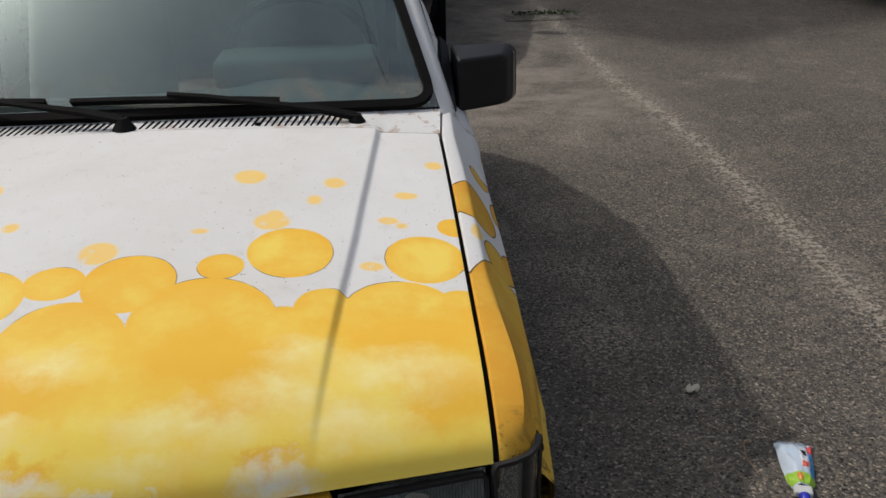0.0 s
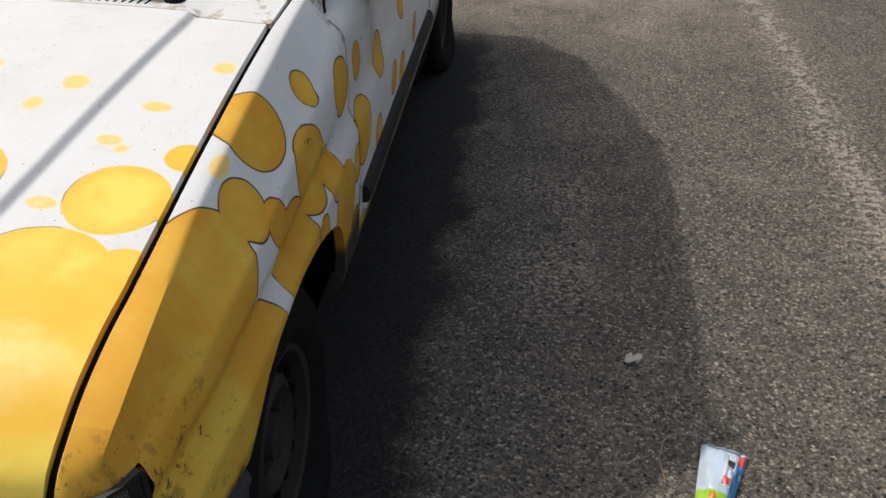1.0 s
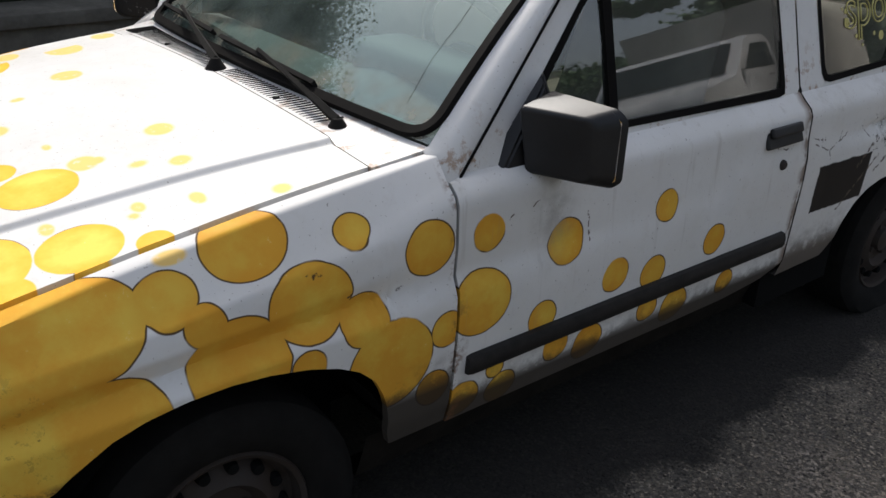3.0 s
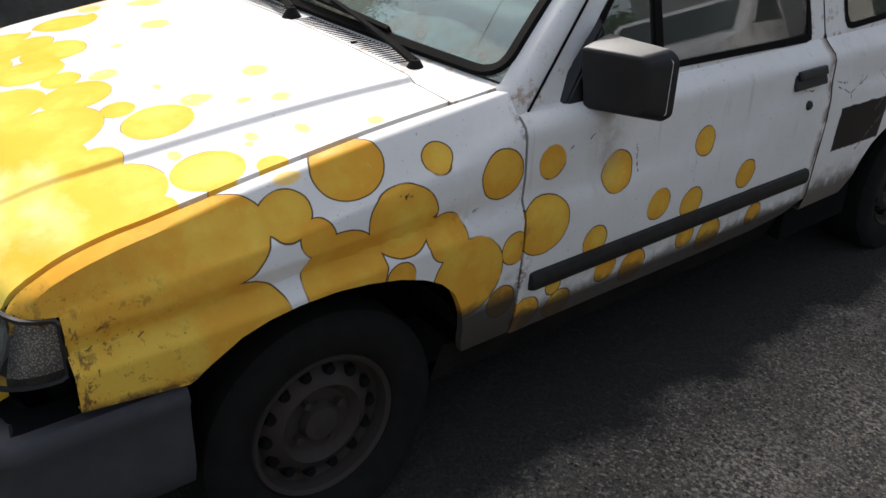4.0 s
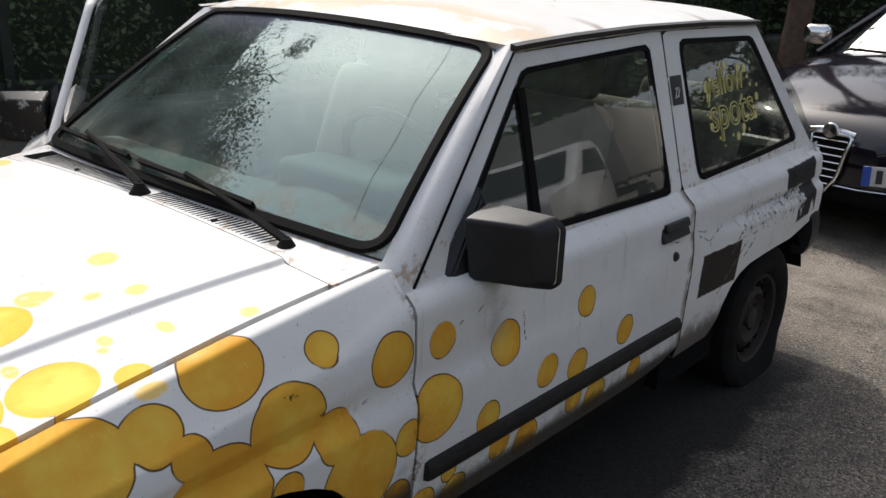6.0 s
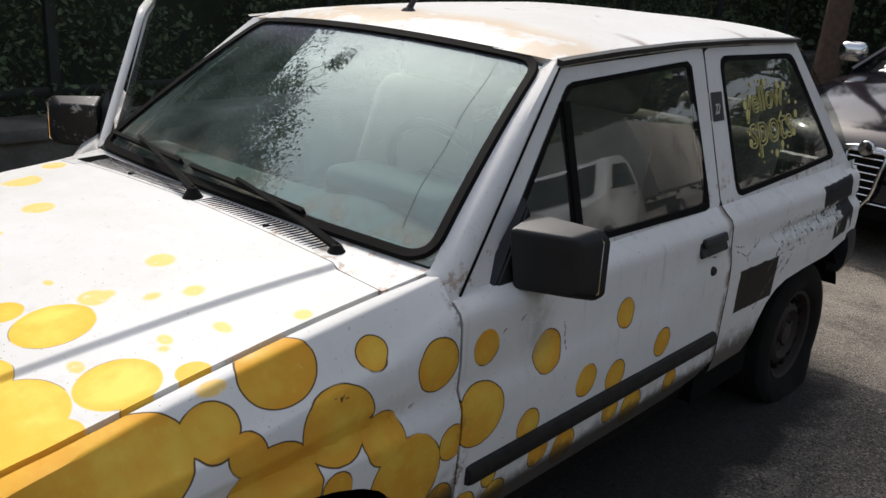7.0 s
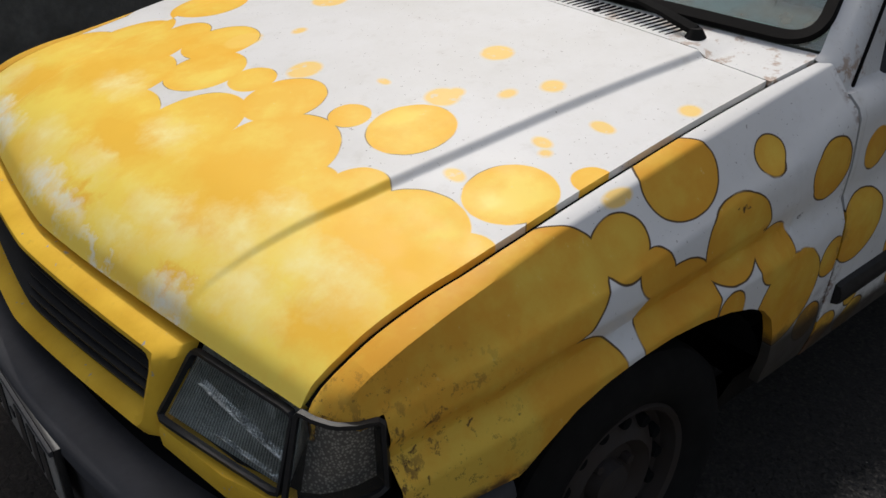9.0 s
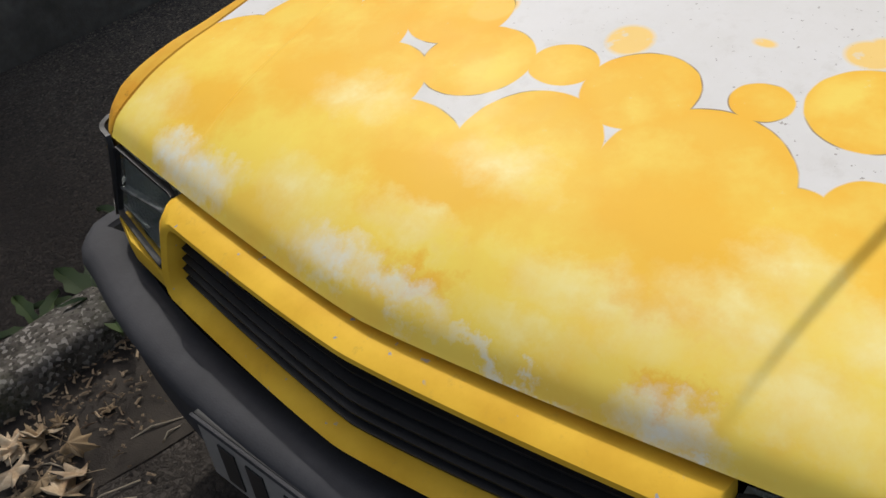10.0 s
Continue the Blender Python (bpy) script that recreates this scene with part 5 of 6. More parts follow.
for s in (1, -1):
    lamp = empty("headlamp", (0, 0, 0), "", "")
    lamp.parent = car
    tagged(lamp, "clear glass headlamp with fine ribs")

    def on_lamp(a, b, d=0.0, s=s):
        """a 0..1 from the grille outward, b 0..1 upward."""
        x0, x1 = lin(b, [0, 1], [.427, .441]), .640
        x = x0 + (x1 - x0) * a
        z0, z1 = lin(a, [0, 1], [.560, .545]), lin(a, [0, 1], [.650, .655])
        z = z0 + (z1 - z0) * b
        return Vector((s * x, hood_front(x) + (1 - b) * lin(a, [0, 1], [-.058, -.034]) + d, z))
    rows = [[on_lamp(i / 14, j / 10, -.004 * math.sin(math.pi * i / 14)) for j in range(11)] for i in range(15)]
    sheet("lens", rows, LENS, lamp, "clear ribbed lens", flip=s > 0)
    rows = [[on_lamp(i / 12, j / 8, .012 + .075 * math.sin(math.pi * min(1, max(0, i / 12))) ** .6 * math.sin(math.pi * j / 8) ** .6) for j in range(9)] for i in range(13)]
    sheet("reflector", rows, RIBBED, lamp, "bright ribbed reflector bowl", flip=s > 0)
    loop = along(round_loop([(0, 0), (1, 0), (1, 1), (0, 1)], .06), 60)
    sweep("lamp_rim", [on_lamp(p.x, p.y, -.003) for p in loop], [(-.0035, -.006), (.0035, -.006), (.003, .003), (-.003, .003)], PLASTIC, lamp, closed=True, up=(0, -1, 0))
    for k in range(44):
        a = .04 + .92 * k / 43
        sweep("rib", [on_lamp(a, .06, .004), on_lamp(a, .94, .004)], [(-.0008, -.0006), (.0008, -.0006), (0, .0012)], LENS, lamp, up=(0, -1, 0))
    # the stippled prism bands moulded into the glass
    for a0, b0, a1, b1, w in ((.16, .62, .97, .36, .006), (.42, .16, .95, .10, .003), (.10, .93, .95, .93, .002)):
        sweep("prism_band", [on_lamp(a0 + (a1 - a0) * j / 12, b0 + (b1 - b0) * j / 12, .007) for j in range(13)],
              [(-w, -.001), (w * .2, -.004), (w, .002), (-w, .003)], PRISM, lamp, "bright stippled prism band", up=(0, 0, 1))
    part("bulb_shield", lathe_bm([(.0, -.03), (.022, -.028), (.024, .01)], 16, 'y', (s * .545, .20, .60)), CHROME, lamp)
    # yellow strip below the lamp
    pts = [(s * x, hood_front(x) + lin(x, [.43, .56, .65], [-.058, -.056, -.034]), lin(x, [.43, .65], [.532, .523])) for x in [.425 + .0222 * k for k in range(11)][::s]]
    sweep("lamp_strip", pts, [(-.024, -.022), (.003, -.022), (.005, .004), (.002, .013), (-.024, .015)], YELLOW_PAINT, car, "yellow strip under the headlamp")
    # corner indicator
    ind = empty("indicator", (0, 0, 0), "", "")
    ind.parent = car
    tagged(ind, "smoky clear corner indicator lamp")

    def on_ind(a, b, d=0.0, s=s):
        ang = radians(lin(a, [0, .35, .75, 1], [10, 14, 50, 76]))
        px, py = lin(a, [0, .35, .6, .8, 1], [.650, .680, .701, .716, .724]), lin(a, [0, .35, .6, .8, 1], [.160, .166, .178, .200, .228])
        z0, z1 = lin(a, [0, 1], [.536, .556]), lin(a, [0, .4, 1], [.666, .668, .664])
        lean = .034 * (1 - b) * (1 - a)
        return Vector((s * (px - math.sin(ang) * d), py + math.cos(ang) * d - lean, z0 + (z1 - z0) * b))
    rows = [[on_ind(i / 12, j / 8) for j in range(9)] for i in range(13)]
    sheet("lens", rows, LENS, ind, "clear grey lens", flip=s > 0)
    rows = [[on_ind(.04 + .92 * i / 10, .05 + .9 * j / 6, .022) for j in range(7)] for i in range(11)]
    sheet("reflector", rows, DOTTED, ind, "dull textured reflector", flip=s > 0)
    loop = along(round_loop([(0, 0), (1, 0), (1, 1), (0, 1)], .06), 48)
    sweep("lamp_rim", [on_ind(p.x, p.y, -.001) for p in loop], [(-.003, -.005), (.003, -.005), (.003, .003), (-.003, .003)], PLASTIC, ind, closed=True, up=(s * .5, -.8, .1))


# bumpers
def bumper_line(n=61):
    out = []
    for i in range(n):
        u = -1 + 2 * i / (n - 1)
        a = abs(u)
        if a < .62:
            x = .66 * a / .62
            y = -.040 + .090 * (x / .66) ** 2.6
        elif a < .80:
            t = (a - .62) / .18 * math.pi / 2
            x = .66 + .102 * math.sin(t)
            y = .050 + .090 * (1 - math.cos(t))
        else:
            x = .762
            y = .14 + .265 * (a - .80) / .20
        out.append(Vector((math.copysign(x, u), y, 0)))
    return out


bumper = empty("front_bumper", (0, 0, 0), "", "")
bumper.parent = car
tagged(bumper, "weathered dark grey plastic front bumper")
prof = [(-.13, .462), (-.092, .468), (-.070, .482), (-.022, .484), (-.008, .477), (-.001, .468), (.002, .456), (-.008, .442), (-.013, .40), (-.013, .34), (-.018, .30), (-.04, .262), (-.07, .25)]
line = bumper_line()
verts, faces = [], []
for i, p in enumerate(line):
    a, b = line[max(0, i - 1)], line[min(len(line) - 1, i + 1)]
    t = (b - a).normalized()
    out = Vector((t.y, -t.x, 0))
    for o, z in prof:
        k = lin(abs(p.x), [.745, .757], [1, .55]) if p.y > .06 else 1.0
        verts.append(p + out * (o * k if o < 0 else o) + Vector((0, 0, z)))
faces = grid_faces(len(line), len(prof), False)
mesh_ob("cover", verts, faces, BUMPER_MAT, bumper)
# added dark filler in place of the shaded hollow behind the bumper
sweep("hollow_fill", [p + Vector((-math.copysign(.055, p.x) * sstep((abs(p.x) - .5) / .2), .050, .455)) for p in line[4:-4]], [(-.05, -.06), (.03, -.06), (.03, .02), (-.05, .02)], DARK, bumper, "dark filler in the hollow behind the bumper", up=(0, 0, 1))
plate = empty("number_plate", (0, 0, 0), "", "")
plate.parent = car
tagged(plate, "faded front number plate in a black holder")
rbox("holder", (.535, .012, .128), (.018, -.0365, .402), PLASTIC, plate, .004, turn=(-1, 0, 0))
rbox("rim", (.535, .006, .010), (.018, -.0445, .462), BUMPER_MAT, plate, .002, turn=(-1, 0, 0))
# plate white made darker, with the shade at the bumper in its colour
rbox("face", (.52, .006, .108), (.018, -.0425, .400), simple("shaded_plate", (0.34, 0.33, 0.31), 0.4, var=0.4, scale=18), plate, .003, turn=(-1, 0, 0))
for x, w in ((-.20, .035), (-.14, .035), (-.06, .04), (.0, .035), (.05, .02), (.10, .035), (.16, .035), (.21, .03)):
    rbox("bar", (w, .004, .075 if w > .02 else .012), (.018 + x, -.0458, .400), INK, plate, 0, turn=(-1, 0, 0))
rear_bumper = empty("rear_bumper", (0, 0, 0), "", "")
rear_bumper.parent = car
tagged(rear_bumper, "dark grey plastic rear bumper")
pts = []
for i in range(41):
    u = -1 + i / 20
    a = abs(u)
    x = .70 * a / .7 if a < .7 else .70 + .052 * math.sin((a - .7) / .3 * 1.57)
    y = 3.525 - .02 * a if a < .7 else 3.511 - .18 * ((a - .7) / .3) ** 1.6
    pts.append((math.copysign(x, u), y, .490))
sweep("cover", pts, [(.05, -.09), (.006, -.085), (-.012, -.05), (-.016, .0), (-.010, .05), (.006, .08), (.05, .09)], PLASTIC, rear_bumper, up=(0, 0, 1))

# tailgate with its window
edge = [(.583, 2.995, 1.240), (.620, 3.13, 1.12), (.653, 3.275, .99), (.690, 3.37, .85), (.708, 3.40, .79), (.715, 3.44, .66), (.712, 3.46, .53)]
rows = [[(e[0] * u, e[1] + .055 * (1 - u * u) + .004, e[2] + .014 * (1 - u * u) * (e[2] > 1)) for u in [-1 + j / 10 for j in range(21)]] for e in edge[4:]]
sheet("tailgate", rows, WHITE_PAINT, car, "white tailgate", flip=False, thick=.02)
rows = [[(e[0] * u, e[1] + .055 * (1 - u * u) + .004, e[2] + .014 * (1 - u * u) * (e[2] > 1)) for u in [-1 + j / 10 for j in range(21)]] for e in edge[:5]]
sheet("rear_glass", rows, SIDE_GLASS, car, "rear window", flip=False)

# handle, lock, rub strip, mirror on the driver's door
rbox("handle_recess", (.012, .150, .058), (side_x(2.215, .735) - .001, 2.215, .735), PLASTIC, door, .005, turn=(0, -22, 0), seg=3)
rbox("handle_flap", (.014, .130, .026), (side_x(2.215, .748) + .007, 2.215, .748), PLASTIC, door, .006, turn=(0, -22, 0), seg=3)
part("lock", lathe_bm([(.0, .006), (.009, .006), (.013, .002), (.014, -.004)], 16, 'x', (side_x(2.222, .656) + .002, 2.222, .656)), STEEL, door, "round door lock")
pts = [(side_x(y, .432) + .004, y, .432) for y in [1.200, 1.212] + [1.24 + .0553 * k for k in range(20)]]
sweep("rub_strip", pts, [(-.006, -.028), (.010, -.024), (.016, -.010), (.016, .010), (.010, .024), (-.006, .028)], simple("dark_strip", (0.024, 0.022, 0.021), 0.6, var=0.6, scale=30, spec=0.25), door, "dark plastic rub strip", scale=[.75, .85] + [.85] * 20)


worn = Mat("mirror_plastic_worn", 0.45, 0, 0.35)
worn.color(worn.mix(worn.ramp(worn.noise(26, 6, 0.75), 0.58, 0.63), (0.018, 0.018, 0.018), (0.34, 0.34, 0.33)))
SCUFFED = worn.m


def wing_mirror(root_parent, m, label, chipped=False):
    root = empty("door_mirror", (0, 0, 0), "", "")
    root.parent = root_parent
    tagged(root, label)
    bm = bmesh.new()
    # housing: a tapered box, open to the rear
    front = [(.022, .0, -.078), (.150, .050, -.072), (.168, .060, .054), (.150, .040, .066), (.022, -.026, .072)]
    rear = [(.010, .086, -.088), (.158, .104, -.080), (.182, .106, -.060), (.180, .108, .058), (.160, .102, .076), (.010, .070, .082)]
    f = [(.020, .005, -.070), (.130, .045, -.066), (.152, .058, -.050), (.152, .056, .044), (.134, .038, .060), (.020, -.022, .066)]
    vf = [bm.verts.new(m @ Vector(p)) for p in f]
    vr = [bm.verts.new(m @ Vector(p)) for p in rear]
    bm.faces.new(vf[::-1])
    for i in range(6):
        j = (i + 1) % 6
        bm.faces.new((vf[i], vf[j], vr[j], vr[i]))
    bmesh.ops.recalc_face_normals(bm, faces=bm.faces)
    bmesh.ops.bevel(bm, geom=[e for e in bm.edges if not e.is_boundary], offset=.010, segments=3, affect='EDGES', profile=.6)
    part("housing", bm, SCUFFED if chipped else PLASTIC, root)
    bm = bmesh.new()
    g = [bm.verts.new(m @ (Vector(p) * .94 + Vector((.005, -.006, 0)))) for p in rear]
    bm.faces.new(g)
    part("mirror_glass", bm, CHROME, root, smooth=False)
    bm = bmesh.new()
    tri_pts = [(-.020, -.085, -.085), (-.020, .125, -.085), (-.020, .125, .02), (-.022, .075, .115), (.016, -.05, -.078), (.016, .085, -.078), (.016, .085, .02), (.0, .065, .095)]
    tv = [bm.verts.new(m @ Vector(p)) for p in tri_pts]
    for q in ((0, 1, 2, 3), (4, 5, 6, 7), (0, 1, 5, 4), (1, 2, 6, 5), (2, 3, 7, 6), (3, 0, 4, 7)):
        bm.faces.new([tv[i] for i in q])
    bmesh.ops.recalc_face_normals(bm, faces=bm.faces)
    bmesh.ops.bevel(bm, geom=bm.edges[:], offset=.005, segments=2, affect='EDGES')
    part("foot", bm, PLASTIC, root)
    return root


wing_mirror(door, Matrix.Translation((.704, 1.348, .868)), "large black plastic door mirror")

# passenger door, swung open
pd = empty("passenger_door", (-.71, 1.18, 0), "", "")
pd.parent = car
tagged(pd, "open white passenger door seen from the front")
pd.matrix_basis = Matrix.Translation((-.715, 1.18, 0)) @ Matrix.Rotation(radians(57), 4, 'Z')


def pdx(y, z):
    return -(side_x(1.18 + y, z) - .715) if z < .80 else -(house_x(1.18 + y, z) - .715)


rows = [[(pdx(y, z), y, z) for z in [.30 + .0258 * k for k in range(21)]] for y in [.0 + 1.15 * k / 20 for k in range(21)]]
sheet("door_skin", rows, WHITE_PAINT, pd, "white door skin", thick=.05)
o = along(round_loop([(.03, .806), (.460, 1.222), (1.108, 1.245), (1.150, .806)], .02), 80)
i_ = along(round_loop([(.10, .838), (.480, 1.200), (1.074, 1.220), (1.092, .825)], .02), 80)
ring_sheet("window_frame", o, i_, lambda y, z: Vector((pdx(y, max(z, .801)), y, z)), WHITE_PAINT, pd, "white window frame", thick=-.024)
poly_sheet("door_glass", [(.095, .832), (.476, 1.204), (1.076, 1.223), (1.096, .818)], lambda y, z: Vector((pdx(y, max(z, .801)) + .012, y, z)), SIDE_GLASS, pd)
mm = Matrix.Translation((.003, .19, .884)) @ Matrix.Diagonal((-1, 1, 1, 1))
wing_mirror(pd, mm, "scuffed black passenger mirror", True)

# wheels
def wheel(x, y, z, s, r=.272):
    root = empty("wheel", (0, 0, 0), "", "")
    root.parent = car
    tagged(root, "flat black tyre on a dark steel rim")
    w = .078
    tp = [(r * .60, w * .72), (r * .66, w * .92), (r * .80, w * 1.05), (r * .92, w * .98), (r * .985, w * .80), (r, w * .5), (r, 0), (r, -w * .5), (r * .985, -w * .80), (r * .92, -w * .98), (r * .8, -w), (r * .6, -w * .7)]
    bm = lathe_bm([(a, s * b) for a, b in tp], 64, 'x', (x, y, z))
    for v in bm.verts:
        low = .10 - v.co.z
        if low > 0:
            v.co.x += s * (v.co.x - x) * s * min(.35, low * 3.2)
        v.co.z = max(v.co.z, .003)
    part("tyre", bm, RUBBER, root)
    rp = [(r * .62, s * .058), (r * .60, s * .066), (r * .565, s * .060), (r * .55, s * .030), (r * .50, s * .022), (r * .42, s * .040), (r * .34, s * .052), (r * .27, s * .030), (r * .16, s * .026), (r * .14, s * .050), (.0, s * .054)]
    bm = lathe_bm(rp, 48, 'x', (x, y, z))
    part("rim", bm, STEEL, root, "dark rusty steel rim")
    for k in range(14):
        a = 2 * math.pi * k / 14
        p = (x + s * .0, y + r * .455 * math.cos(a), z + r * .455 * math.sin(a))
        part("vent_hole", lathe_bm([(.0, s * .046), (.011, s * .046), (.014, s * .030)], 10, 'x', p), DARK, root)
    for k in range(4):
        a = 2 * math.pi * k / 4 + .5
        p = (x, y + r * .21 * math.cos(a), z + r * .21 * math.sin(a))
        part("bolt", lathe_bm([(.0, s * .044), (.009, s * .044), (.010, s * .022)], 6, 'x', p), STEEL, root)
    return root


for s in (1, -1):
    wheel(s * .645, .70, .225, s)
    wheel(s * .655, 3.043, .218, s)
    for yc, zc, r in ((.715, .25, .335), (3.04, .23, .36)):
        rows = [[(s * x, yc + r * math.cos(a), zc + r * .96 * math.sin(a)) for x in (.735, .60, .42)] for a in [.32 + (math.pi - .42) * k / 20 for k in range(21)]]
        sheet("wheel_liner", rows, DARK, car, "", flip=s < 0)
        rbox("inner_wall", (.02, .74, .5), (s * .42, yc, .38), DARK, car, 0)

# underbody, bulkheads, engine space: plain dark blocks that keep light out of the gaps
rbox("underbody", (1.28, 1.30, .12), (0, 1.80, .235), DARK, car, .02)
rbox("underbody", (.82, 3.1, .12), (0, 1.75, .235), DARK, car, .02)
rbox("engine_space", (.80, .80, .34), (0, .60, .44), DARK, car, .02)
rbox("bulkhead", (1.30, .03, .50), (0, 1.08, .57), DARK, car, 0)
rbox("radiator_panel", (1.26, .03, .30), (0, .235, .46), DARK, car, 0)
rbox("floor", (1.26, 2.2, .02), (0, 2.2, .31), CARPET, car, 0)
for s in (1, -1):
    rbox("inner_panel", (.03, .92, .28), (s * .655, 2.86, .66), CARPET, car, .01)
    # box added to stop a sun leak and stand in for under-body shade
    rbox("leak_block", (.04, .36, .26), (s * .695, 2.49, .325), DARK, car, 0)
    rbox("wing_inner", (.02, .70, .10), (s * .62, .72, .62), DARK, car, 0)
rbox("rear_wall", (1.3, .03, .45), (0, 3.38, .55), DARK, car, 0)

# cabin
dash = empty("dashboard", (0, 0, 0), "", "")
dash.parent = car
tagged(dash, "grey dashboard with a binnacle")
rows = []
for i in range(25):
    u = -1 + i / 12
    b = .022 * math.exp(-((u - .52) / .26) ** 2)
    rows.append([(.63 * u, 1.13 + .06 * u * u, .865), (.63 * u, 1.24 + .03 * u * u, .880 + b), (.63 * u, 1.36, .872 + b * 2), (.63 * u, 1.42, .845 + b), (.63 * u, 1.44, .78), (.63 * u, 1.38, .62), (.63 * u, 1.34, .45)])
sheet("top", rows, DASH_MAT, dash, flip=False, thick=.02)
rbox("binnacle", (.40, .16, .08), (.34, 1.40, .915), DASH_MAT, dash, .035, seg=3)
wheel_pts = [Vector((.34 + .185 * math.cos(a), 1.56 - .075 * math.sin(a), .90 + .17 * math.sin(a))) for a in [2 * math.pi * k / 32 for k in range(32)]]
sw = empty("steering_wheel", (0, 0, 0), "", "")
sw.parent = car
tagged(sw, "dark steering wheel")
sweep("rim", wheel_pts, circle_prof(.014, 8), PLASTIC, sw, closed=True, up=(0, -.9, -.4))
rbox("hub", (.16, .05, .09), (.34, 1.545, .90), PLASTIC, sw, .018, turn=(24, 0, 0))
for a in (-.15, math.pi + .15):
    sweep("spoke", [(.34, 1.55, .90), (.34 + .18 * math.cos(a), 1.56 - .07 * math.sin(a), .90 + .16 * math.sin(a))], circle_prof(.012, 6, 1.6), PLASTIC, sw)


def car_seat(x, y):
    root = empty("car_seat", (0, 0, 0), "", "")
    root.parent = car
    tagged(root, "front seat in a pale beige loose cover")
    rbox("cushion", (.48, .50, .16), (x, y, .48), SEAT_CLOTH, root, .06, seg=4, turn=(6, 0, 0))
    bm = rbox_bm((.47, .14, .56), (x, y + .31, .78), .065, 4, (-16, 0, 0))
    for v in bm.verts:
        if v.co.z > .9:
            v.co.x = x + (v.co.x - x) * lin(v.co.z, [.9, 1.06], [1, .72])
    part("backrest", bm, SEAT_CLOTH, root)
    rbox("headrest", (.26, .09, .15), (x, y + .43, 1.12), SEAT_CLOTH, root, .04, seg=4, turn=(-14, 0, 0))


car_seat(.33, 1.80)
car_seat(-.33, 1.80)
bench = empty("rear_bench", (0, 0, 0), "", "")
bench.parent = car
tagged(bench, "pale beige rear bench")
rbox("cushion", (1.18, .46, .16), (0, 2.62, .47), SEAT_CLOTH, bench, .06, seg=4)
rbox("backrest", (1.18, .14, .46), (0, 2.90, .72), SEAT_CLOTH, bench, .06, seg=4, turn=(-18, 0, 0))
for x in (-.33, .33):
    rbox("headrest", (.30, .10, .14), (x, 3.0, .96), SEAT_CLOTH, bench, .045, seg=4, turn=(-15, 0, 0))

# painted words and dots on the rear side window
def text_mesh(name, body, size, to_world, mat, parent, label="", extrude=.0026, outline=0.0):
    cu = bpy.data.curves.new(name, 'FONT')
    cu.body, cu.size, cu.extrude, cu.align_x, cu.align_y = body, size, 0.0, 'CENTER', 'CENTER'
    cu.fill_mode, cu.bevel_depth, cu.bevel_resolution, cu.resolution_u = 'NONE', extrude, 1, 4
    tmp = bpy.data.objects.new("tmp", cu)
    scene.collection.objects.link(tmp)
    if outline:
        tmp.data.fill_mode, tmp.data.bevel_depth, tmp.data.extrude, tmp.data.bevel_resolution = 'NONE', outline, 0.0, 1
    bpy.context.view_layer.update()
    me = bpy.data.meshes.new_from_object(tmp.evaluated_get(bpy.context.evaluated_depsgraph_get()))
    bpy.data.objects.remove(tmp)
    for v in me.vertices:
        v.co = to_world(v.co)
    me.materials.clear()
    me.materials.append(mat)
    me.name = name
    ob = new(name, me)
    ob.parent = parent
    return tagged(ob, label)


def on_window(y0, z0, tilt):
    def place(c):
        a = radians(tilt)
        y = y0 + c.x * math.cos(a) - c.y * math.sin(a)
        z = z0 + c.x * math.sin(a) + c.y * math.cos(a)
        return Vector((house_x(y, z) + bulge(z) * .6 - .002 + c.z, y, z))
    return place


text_mesh("window_lettering", "yellow", .105, on_window(2.685, 1.085, 3), PEN_YELLOW, car, "hand-painted yellow words on the glass", outline=.0017)
text_mesh("window_lettering", "spots", .150, on_window(2.72, .998, 2), PEN_YELLOW, car, "hand-painted yellow words on the glass", outline=.0020)
rng = random.Random(21)
dots = empty("window_dots", (0, 0, 0), "", "")
dots.parent = car
tagged(dots, "yellow dots painted round the words")
for k in range(30):
    a = 2 * math.pi * k / 30 + rng.uniform(-.08, .08)
    y, z = 2.715 + (.185 + rng.uniform(-.03, .03)) * math.cos(a), 1.030 + (.105 + rng.uniform(-.02, .035)) * math.sin(a)
    r = rng.choice([.004, .006, .007, .013])
    if not .87 < z < 1.19:
        continue
    bm = bmesh.new()
    bm.faces.new([bm.verts.new(Vector((house_x(y, z + r * math.sin(b)) + bulge(z + r * math.sin(b)) * .6 - .002, y + r * math.cos(b), z + r * math.sin(b)))) for b in [2 * math.pi * q / 12 for q in range(12)]])
    part("dot", bm, PEN_YELLOW, dots, smooth=False)
# sticker on the pillar
rows = [[Vector((house_x(y, z) + .0015, y, z)) for z in (1.045, 1.085, 1.125)] for y in (2.342, 2.376, 2.410)]
sheet("sticker", rows, INK, car, "small black sticker with white strokes")
for dy, dz, w, h in ((.018, .018, .006, .040), (.030, .040, .022, .006), (.036, .022, .006, .034), (.028, .018, .020, .006)):
    y, z = 2.345 + dy, 1.05 + dz
    rbox("stroke", (.001, w, h), (house_x(y, z) + .0025, y, z), PLATE_MAT, car, 0)


# ---- other cars ----
BLACK_PAINT = simple("dark_car_paint", (0.014, 0.012, 0.018), 0.08, 0.0, 0.2, 6, spec=0.55)
CAR_WHITE = simple("white_car_paint", (0.74, 0.74, 0.73), 0.25, 0, 0.08, 5)


